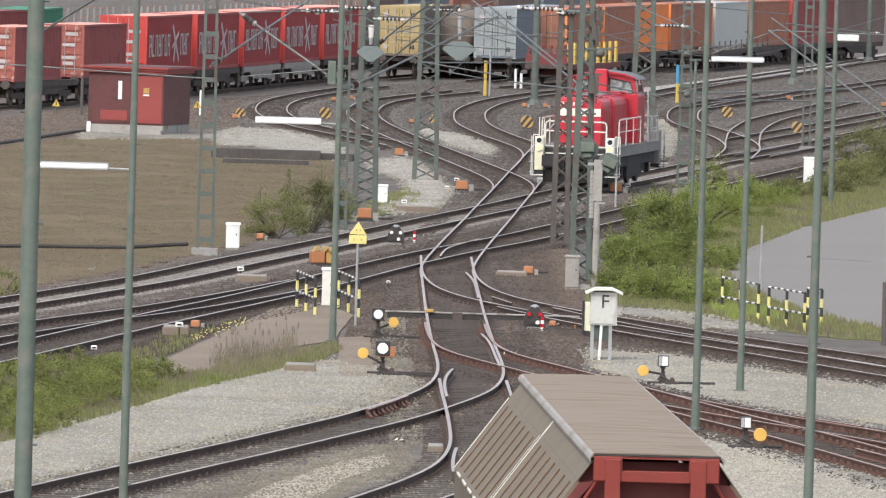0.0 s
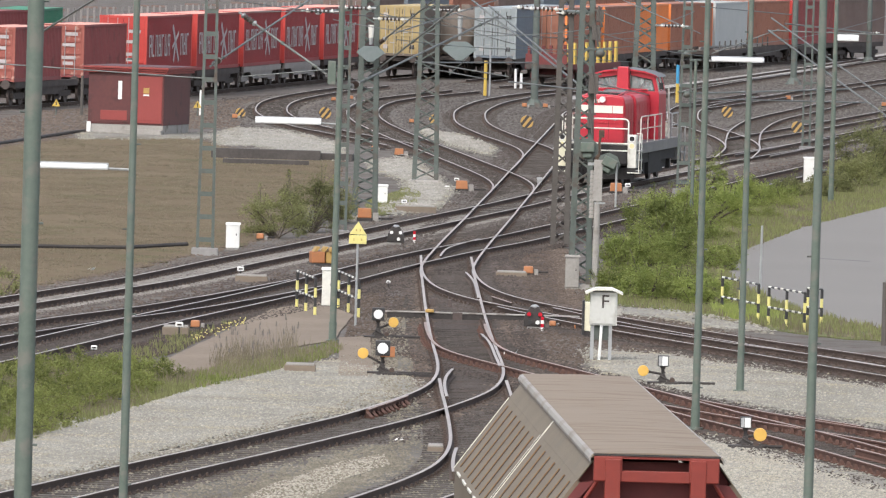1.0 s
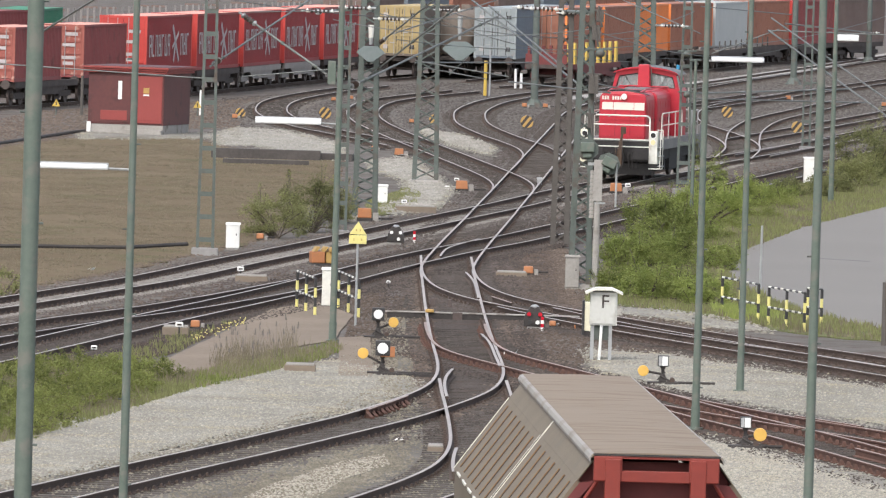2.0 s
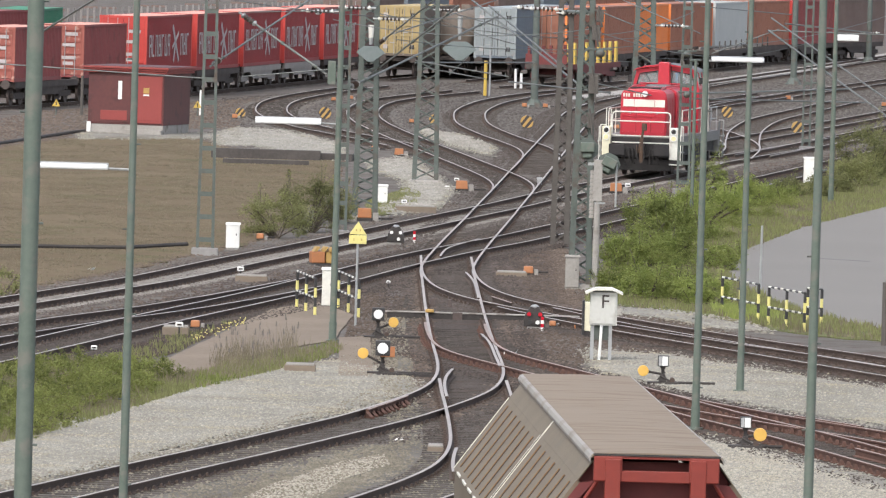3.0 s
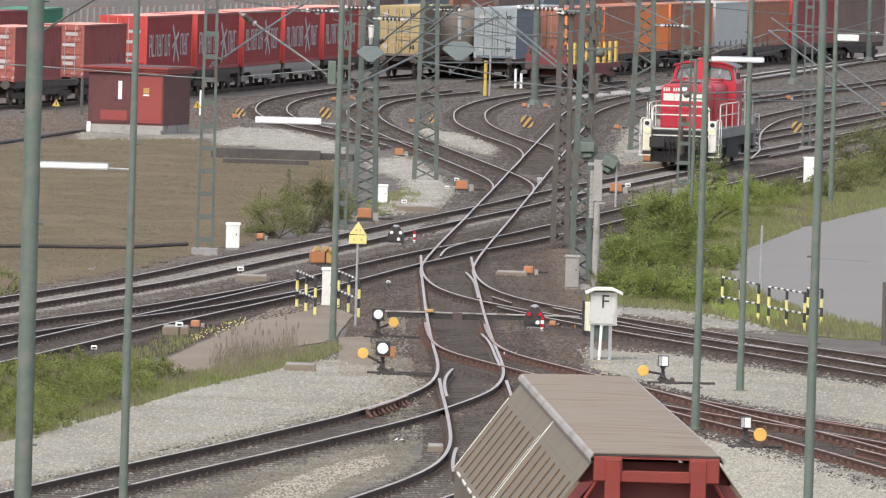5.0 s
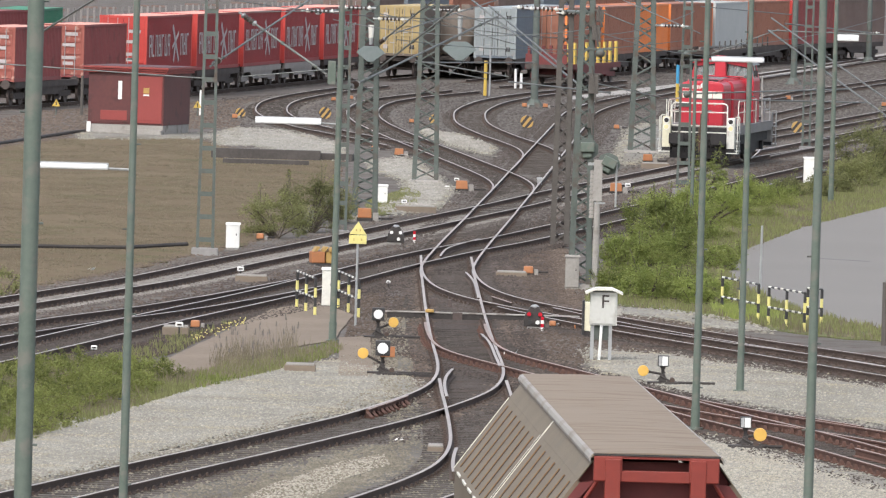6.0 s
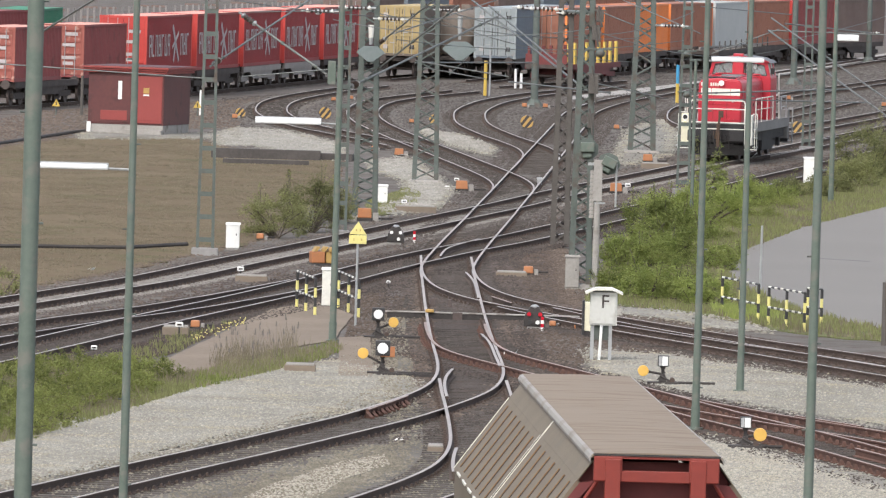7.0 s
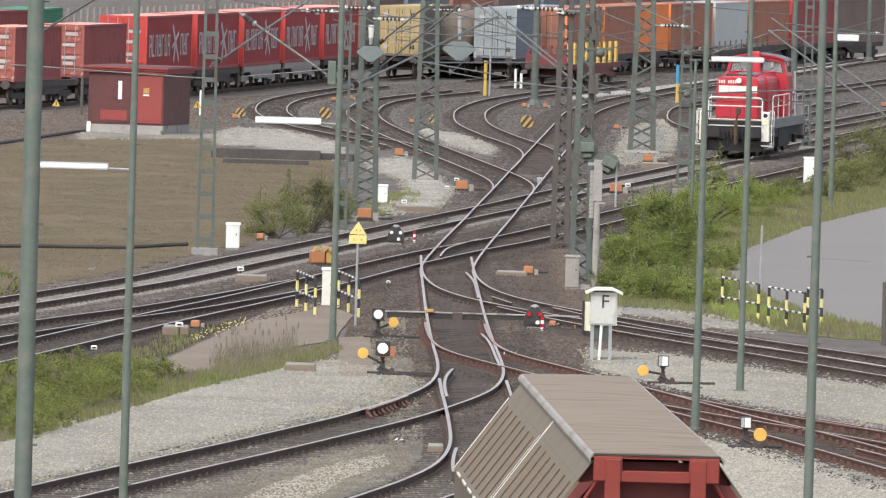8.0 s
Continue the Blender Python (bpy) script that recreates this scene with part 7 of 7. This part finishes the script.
for i, (gx, gy, r) in enumerate(((8.73, 310.8, 0.8), (9.7, 320.24, 0.85), (10.93, 332.11, 0.9), (12.15, 344.8, 0.9), (8.01, 298.35, 0.8), (10.82, 341.25, 0.9), (7.34, 288.99, 0.7))):
    bush(gx, gy, r, 0.42, "low yellow-green weeds on the verge", WEEDLEAF, 130 + i, 900, 0.028, 3, 22, 0.9, 0.008)
for i, (gx, gy, r, h) in enumerate(((17.02, 382.07, 1.7, 2.6), (18.44, 390.90, 1.8, 2.6), (15.74, 370.24, 1.3, 1.5), (14.79, 362.62, 1.0, 1.0), (13.29, 356.70, 1.1, 0.8))):
    bush(gx, gy, r, h, "olive-green bush beside the road", OLIVELEAF, 70 + i, 800, 0.040, 6, 34, 0.7, 0.03, 7)
bush(-11.57, 254.86, 0.7, 0.8, "low olive bush at the field's corner", OLIVELEAF, 89, 1100, 0.032, 4, 18)
WEEDS = [(-9.55, 208.88), (-9.17, 211.46), (-8.77, 213.63), (-8.32, 214.87), (-7.76, 215.19), (-7.26, 215.48), (-6.73, 214.79), (-6.19, 213.64), (-9.06, 203.46), (-8.62, 205.94), (-8.19, 207.32), (-7.70, 208.75), (-7.24, 209.70), (-6.73, 209.29), (-8.99, 197.04), (-8.53, 198.34), (-8.10, 200.69), (-7.65, 202.68), (-7.23, 204.45), (-8.52, 191.82), (-8.09, 194.85), (-9.59, 202.06), (-9.09, 191.93)]
WEEDS += [(-8.47, 190.73), (-8.12, 192.89), (-7.72, 197.17), (-7.29, 201.01), (-6.92, 204.06), (-6.5, 207.69), (-8.17, 202.28), (-7.64, 207.06), (-7.08, 212.07), (-6.53, 214.32), (-8.56, 197.77), (-8.98, 201.84)]
for i, (gx, gy) in enumerate(WEEDS):
    bush(gx, gy, 0.62, 0.62 if i % 3 else 0.8, "low yellow-green weeds covering the bank", WEEDLEAF, 90 + i, 1500, 0.024, 3, 26, 0.9, 0.008)


def inside(p, poly):
    c, k = False, len(poly)
    for i in range(k):
        a, b = poly[i], poly[i - 1]
        if (a[1] > p[1]) != (b[1] > p[1]) and p[0] < (b[0] - a[0]) * (p[1] - a[1]) / (b[1] - a[1]) + a[0]:
            c = not c
    return c


def spots(polys, n, rnd, keep=None, off_road=False):
    out = []
    for poly in polys:
        xs, ys = [a[0] for a in poly], [a[1] for a in poly]
        tries, got = 0, 0
        while got < n and tries < n * 6:
            tries += 1
            p = (rnd.uniform(min(xs), max(xs)), rnd.uniform(min(ys), max(ys)))
            if keep and (int(p[0] // 0.5), int(p[1] // 1.0)) in keep:
                continue
            if inside(p, poly) and not (off_road and any(inside(p, q) for q in ZONES["road"])):
                out.append(p)
                got += 1
    return out


TRACKCELLS = set()
for tr, line, _zb, _sp in TRACKS.values():
    for p, q in zip(line, normals(line)):
        for k in (-1.25, -0.9, -0.5, 0.0, 0.5, 0.9, 1.25):
            for e in (-0.8, 0.0, 0.8):
                c = p + q * k + Vector((-q.y, q.x)) * e
                TRACKCELLS.add((int(c.x // 0.5), int(c.y // 1.0)))


def grass(name, polys, n, h, material, label, seed, w=0.012):
    rnd = random.Random(seed)
    s = Shape()
    for x, y in spots(polys, n, rnd, TRACKCELLS, True):
        if noise.noise((x * 0.6, y * 0.25, seed)) < rnd.uniform(-0.5, 0.25):
            continue
        for _ in range(3):
            a, b = x + rnd.uniform(-0.1, 0.1), y + rnd.uniform(-0.1, 0.1)
            t, ww = h * rnd.uniform(0.4, 1.3), w * rnd.uniform(0.7, 1.5)
            dx = rnd.uniform(-0.4, 0.4) * t
            s.add([(a - ww, b, 0.02), (a + ww, b, 0.02), (a + dx, b + rnd.uniform(-0.2, 0.2) * t, 0.03 + t)], [(0, 1, 2)])
    return tagged(new(name, s.mesh(name, material)), label, "grass", kind="stuff")


grass("grass", ZONES["grass_bank"][:1], 12000, 0.13, OLIVELEAF, "rough green grass on the bank", 3)
grass("grass", ZONES["grass_bank"][1:], 900, 0.10, OLIVELEAF, "green grass tufts by the mast", 4)
grass("grass", ZONES["pavement_verge"], 24000, 0.17, OLIVELEAF, "rough green verge grass", 5, 0.016)
grass("grass", ZONES["grass_edge"], 1300, 0.12, LEAF, "thin grass along the path", 11)
grass("dry_grass", ZONES["field"], 60000, 0.035, STRAW, "short dry straw-coloured turf", 6, 0.012)
grass("dry_grass", ZONES["pavement_verge"], 5000, 0.20, STRAW, "dry stalks among the verge grass", 8, 0.014)
grass("dry_grass", ZONES["grass_edge"], 900, 0.16, STRAW, "dry stalks along the path", 12, 0.008)
grass("reeds", [[(-5.35, 221.83), (-4.56, 229.42), (-3.53, 233.06), (-3.42, 224.92), (-4.89, 220.12)]], 260, 0.5, STRAW, "dry brown reeds at the path", 7, 0.006)
grass("reeds", [[(-5.26, 216.78), (-4.97, 223.39), (-3.48, 230.34), (-3.0, 226.73), (-4.3, 217.58)]], 260, 0.42, STRAW, "dry brown stalks above the gravel", 17, 0.006)
grass("grass", [[(-5.26, 216.78), (-4.97, 223.39), (-3.48, 230.34), (-2.7, 226.73), (-4.3, 216.58)]], 1500, 0.13, OLIVELEAF, "green grass tufts above the gravel", 18, 0.009)
grass("grass", [[(7.2, 258.0), (8.9, 257.0), (9.3, 252.5), (7.8, 253.5)]], 1500, 0.26, LEAF, "fresh green weeds round the barrier", 19, 0.012)
grass("dry_grass", ZONES["grass_bank"][:1], 2500, 0.26, STRAW, "dry stalks on the bank", 9, 0.010)
hd = Shape()
rnd = random.Random(14)
for x, y in spots([[(-5.2, 220.0), (-4.7, 227.0), (-3.5, 231.0), (-3.4, 225.0), (-4.4, 219.0)]], 34, rnd):
    z = rnd.uniform(0.35, 0.75)
    lean = rnd.uniform(-0.08, 0.08)
    hd.tube((x, y, 0.0), (x + lean, y, z), 0.006, 0.004, 4)
    hd.tube((x + lean, y, z), (x + lean * 1.3, y, z + rnd.uniform(0.08, 0.18)), 0.022, 0.008, 5)
tagged(new("seed_heads", hd.mesh("seed_heads", SEEDBROWN)), "tall dry stalks with grey-brown seed heads", "plants", kind="stuff")
fl = Shape()
rnd = random.Random(4)
for x, y in spots([[(-6.14, 232.12), (-5.03, 244.25), (-4.86, 242.80), (-5.84, 231.17)]], 60, rnd):
    z = rnd.uniform(0.05, 0.2)
    fl.add([(x - 0.018, y, z), (x, y, z + 0.018), (x + 0.018, y, z), (x, y, z - 0.018)], [(0, 1, 2, 3)])
tagged(new("yellow_flowers", fl.mesh("yellow_flowers", PALEYELLOW)), "small yellow flowers along the path", "flowers", kind="stuff")


def pebbles(name, xy, z, size, material, label, seed, parent=None, tall=0.75):
    """Low four-sided stones of uneven size at the given places."""
    rng = np.random.default_rng(seed)
    xy = np.asarray(xy, dtype=np.float64)
    n = len(xy)
    r = size * rng.uniform(0.5, 1.5, n)
    a = rng.uniform(0, 6.28, n)
    z = np.broadcast_to(np.asarray(z, dtype=np.float64), (n,))
    v = np.zeros((n, 5, 3))
    for i in range(4):
        v[:, i, 0] = xy[:, 0] + r * np.cos(a + i * 1.571) * rng.uniform(0.7, 1.2, n)
        v[:, i, 1] = xy[:, 1] + r * np.sin(a + i * 1.571)
        v[:, i, 2] = z + r * 0.25 * rng.random(n) * tall
    v[:, 4, 0] = xy[:, 0] + rng.uniform(-0.4, 0.4, n) * r
    v[:, 4, 1] = xy[:, 1]
    v[:, 4, 2] = z + r * rng.uniform(0.6, 1.2, n) * tall
    f = np.array([(0, 1, 4), (1, 2, 4), (2, 3, 4), (3, 0, 4)])[None] + (np.arange(n) * 5)[:, None, None]
    me = bpy.data.meshes.new(name)
    me.vertices.add(n * 5)
    me.vertices.foreach_set("co", v.ravel())
    me.loops.add(n * 12)
    me.loops.foreach_set("vertex_index", f.ravel().astype(np.int32))
    me.polygons.add(n * 4)
    me.polygons.foreach_set("loop_start", np.arange(0, n * 12, 3, dtype=np.int32))
    me.materials.append(material)
    me.update(calc_edges=True)
    ob = new(name, me)
    if parent:
        ob.parent = parent
        return tagged(ob, label, kind="stuff")
    return tagged(ob, label, "gravel", kind="stuff")


def stones(name, polys, n, size, material, label, seed, z=0.0, clump=None):
    rnd = random.Random(seed)
    xy = spots(polys, n, rnd, TRACKCELLS)
    zz = [z + (max(0.0, clump * noise.noise((x * 0.9, y * 0.3, 2.0))) if clump else 0.0) for x, y in xy]
    return pebbles(name, xy, zz, size, material, label, seed)


def rim_stones(polys, size, material, label, seed, z, density=10):
    """Stones strewn over the edge of a gravelled patch, so that it thins out."""
    rng = np.random.default_rng(seed)
    xy = []
    for poly in polys:
        for a, b in zip(poly, poly[1:] + poly[:1]):
            n = int(math.hypot(b[0] - a[0], b[1] - a[1]) * density)
            k = rng.random(n)
            xy += list(zip(a[0] + (b[0] - a[0]) * k + rng.normal(0, 0.16, n), a[1] + (b[1] - a[1]) * k + rng.normal(0, 1.3, n)))
    return pebbles("edge_stones", xy, z, size, material, label, seed)


def crib_stones(key, n, material):
    """Ballast between the sleepers and on the shoulders of one track."""
    tr, line, zb, spacing = TRACKS[key]
    rng = np.random.default_rng(n)
    p = np.array([(q.x, q.y) for q in line])
    nm = np.array([(q.x, q.y) for q in normals(line)])
    seg = np.hypot(*(p[1:] - p[:-1]).T)
    run = np.concatenate([[0], np.cumsum(seg)])
    far = p[:, 1].mean() > 380
    k = int(run[-1] * (20 if far else 170))
    at, d = rng.uniform(0, run[-1], k), rng.uniform(-2.0, 2.0, k)
    phase = np.abs((at / spacing + 0.5) % 1.0 - 0.5) * spacing
    keep = (np.abs(np.abs(d) - 0.7535) > 0.11) & ((phase > 0.15) | (np.abs(d) > 1.32) | (rng.random(k) < (0.75 if "concrete" in key else 0.36) * (np.abs(np.abs(d) - 0.7535) > (0.32 if "concrete" in key else 0.0))))
    at, d = at[keep], d[keep]
    xy = np.stack([np.interp(at, run, p[:, i]) + np.interp(at, run, nm[:, i]) * d for i in (0, 1)], 1)
    inner = np.abs(d) < 1.32
    z = np.where(inner, zb - 0.006, zb + 0.004 if far else 0.03)
    oily = (xy[:, 1] > 192) & ((d > -1.2) | (xy[:, 1] > 250)) if material is STONEGREY and "concrete" not in key else np.zeros(len(xy), dtype=bool)
    for pick, m in ((oily, STONEDARK), (~oily, material)):
        if pick.any():
            pebbles("ballast_stones", xy[pick], z[pick], 0.055 if far else 0.033, m, "", n, tr, 0.8)


# ballast greyed in its base colour to stand for distance haze on far tracks
STONEHAZE = mat("haze_grey_ballast_stone", (0.082, 0.072, 0.063), (0.155, 0.138, 0.124), 0.9, big=0.5, fine=9, bump=0.2, spec=0.15, vary=0.55)
STONEPALE = mat("pale_stone", (0.172, 0.162, 0.134), (0.32, 0.308, 0.265), 0.9, big=0.3, fine=9, bump=0.2, spec=0.15, rust=(0.29, 0.262, 0.195), rust_at=0.58, vary=0.45)
STONELIME = mat("white_limestone", (0.24, 0.228, 0.195), (0.42, 0.40, 0.355), 0.9, big=0.6, fine=9, bump=0.2, spec=0.15, vary=0.3)
STONESAND = mat("sandy_stone", (0.31, 0.285, 0.228), (0.45, 0.42, 0.35), 0.9, big=3, fine=9, bump=0.2, spec=0.15, vary=0.3)
STONEGREY = mat("grey_ballast_stone", (0.112, 0.098, 0.073), (0.225, 0.205, 0.162), 0.9, big=0.5, fine=9, bump=0.2, spec=0.15, vary=0.4)
STONEBROWN = mat("rust_tinted_stone", (0.074, 0.055, 0.042), (0.142, 0.114, 0.093), 0.9, big=0.6, fine=9, bump=0.2, spec=0.15, vary=0.6)
stones("gravel_stones", ZONES["gravel_bank"], 40000, 0.021, STONEPALE, "loose pale gravel stones", 1, z=0.03)
stones("gravel_stones", ZONES["gravel_yard"], 30000, 0.021, STONEPALE, "loose pale gravel stones", 2, z=0.03)
stones("gravel_stones", ZONES["sand_bank"] + ZONES["sand_yard"], 6500, 0.028, STONESAND, "loose sandy stones", 3, z=0.03)
stones("gravel_stones", ZONES["sand_yard"], 14000, 0.02, STONEPALE, "loose pale stones by the rusty tracks", 13, z=0.03)
stones("gravel_stones", ZONES["sand_yard"], 12000, 0.02, STONESAND, "loose sandy stones by the rusty tracks", 14, z=0.03)
stones("gravel_stones", ZONES["gravel_bank"] + ZONES["gravel_yard"], 2500, 0.03, STONESAND, "scattered sandy stones on the gravel", 16, z=0.03)
stones("rubble_stones", ZONES["rubble_heap"], 3600, 0.06, STONELIME, "loose pale limestone rubble", 4, z=0.03, clump=0.25)
stones("ballast_stones", [[(-8.38, 171.15), (-7.92, 174.24), (-2.92, 195.10), (-0.20, 211.74), (1.55, 212.71), (3.06, 223.46), (9.52, 186.17), (8.35, 162.44), (-7.60, 155.80)]], 22000, 0.034, STONEGREY, "loose grey ballast stones", 5)
stones("ballast_stones", [[(-11.13, 220.34), (-10.12, 220.94), (-4.03, 261.84), (-0.39, 284.01), (3.82, 300.53), (4.27, 260.39), (11.60, 228.41), (11.08, 218.00), (3.67, 229.12), (1.31, 214.96), (-0.21, 214.11), (-2.37, 225.54), (-2.35, 249.21), (-4.51, 254.47), (-6.61, 234.14), (-10.63, 210.64)]], 26000, 0.042, STONEBROWN, "rust-tinted ballast stones between the tracks", 6)
stones("ballast_stones", [[(-12.79, 252.29), (-11.80, 256.47), (-4.99, 298.32), (0.27, 340.07), (4.63, 370.22), (22.41, 490.21), (23.43, 468.79), (9.45, 354.52), (3.82, 300.53), (-0.38, 279.86), (-4.27, 258.11), (-11.13, 220.34)]], 24000, 0.05, STONEBROWN, "rust-tinted ballast stones between the tracks", 7)
stones("ballast_stones", [[(-12.82, 482.60), (-2.93, 537.53), (17.91, 600.99), (35.43, 712.66), (24.61, 492.89), (4.63, 370.22), (1.29, 347.14), (-2.11, 402.21), (-9.49, 435.81)]], 26000, 0.07, STONEHAZE, "haze-grey ballast stones among ladder tracks", 8)
stones("ballast_stones", [[(-1.67, 237.22), (-0.48, 237.96), (-0.10, 224.22), (-0.71, 213.83), (-1.65, 219.46)]], 2500, 0.036, STONEGREY, "grey ballast round the points indicators", 9)

STONEDARK = mat("oil_dark_ballast_stone", (0.052, 0.042, 0.036), (0.118, 0.098, 0.086), 0.9, big=3, fine=9, bump=0.2, spec=0.15, vary=0.6)
for i, key in enumerate(list(TRACKS)):
    crib_stones(key, i, STONEHAZE if "concrete" in key else STONEDARK if BEDS[i] is BED else STONEGREY if BEDS[i] is GREYBED else STONEHAZE)
rim_stones(ZONES["gravel_bank"] + ZONES["gravel_yard"] + ZONES["sand_yard"], 0.034, STONEPALE, "pale stones strewn along the gravel's edge", 31, 0.02, 70)
rim_stones(ZONES["rubble_heap"] + ZONES["gravel_spot"] + ZONES["gravel_strip"], 0.05, STONEPALE, "pale stones strewn along the rubble's edge", 32, 0.03, 30)
rim_stones(ZONES["sand_bank"], 0.034, STONEGREY, "grey stones strewn along the sandy patch", 33, 0.02, 120)
rim_stones(ZONES["road"], 0.018, STONEGREY, "sandy grit along the road's edge", 40, 0.036, 22)
rim_stones(ZONES["field"] + ZONES["oily_ground"], 0.04, STONEBROWN, "brown stones strewn along the ground's edge", 34, 0.015, 30)
stones("ballast_stones", [[(-7.36, 221.97), (-6.36, 225.78), (-5.78, 234.02), (-4.95, 246.84), (-4.02, 261.14), (-4.38, 263.81), (-5.58, 249.04), (-6.67, 236.41), (-7.48, 229.52)]], 5000, 0.04, STONEBROWN, "rust-tinted stones along the footpath", 38, z=0.02)
grass("grass", [[(-7.36, 221.97), (-6.36, 225.78), (-5.78, 234.02), (-4.95, 246.84), (-4.02, 261.14), (-4.38, 263.81), (-5.58, 249.04), (-6.67, 236.41), (-7.48, 229.52)]], 500, 0.16, OLIVELEAF, "sparse weeds along the footpath", 39, 0.01)
stones("ballast_stones", ZONES["sand_bank"], 2500, 0.034, STONEGREY, "grey stones over the sandy patch", 36, z=0.03)
stones("ballast_stones", [[(-23.0, 392.0), (-19.5, 452.0), (-9.5, 495.0), (-9.5, 433.0), (-15.5, 420.0), (-17.5, 394.0)]], 9000, 0.07, STONEBROWN, "dusty brown stones by the cabin", 37)


def motions():
    """The locomotive rolls away along its track."""
    walk(LOCO, [(t, pose(x - 0.11, y, 0.175, 0, 0, -8.35)) for t, x, y in [(0, 4.79, 354.21), (2, 6.64, 366.31), (4, 8.48, 378.71), (6, 10.32, 391.40), (8, 12.16, 404.39)]])


motions()
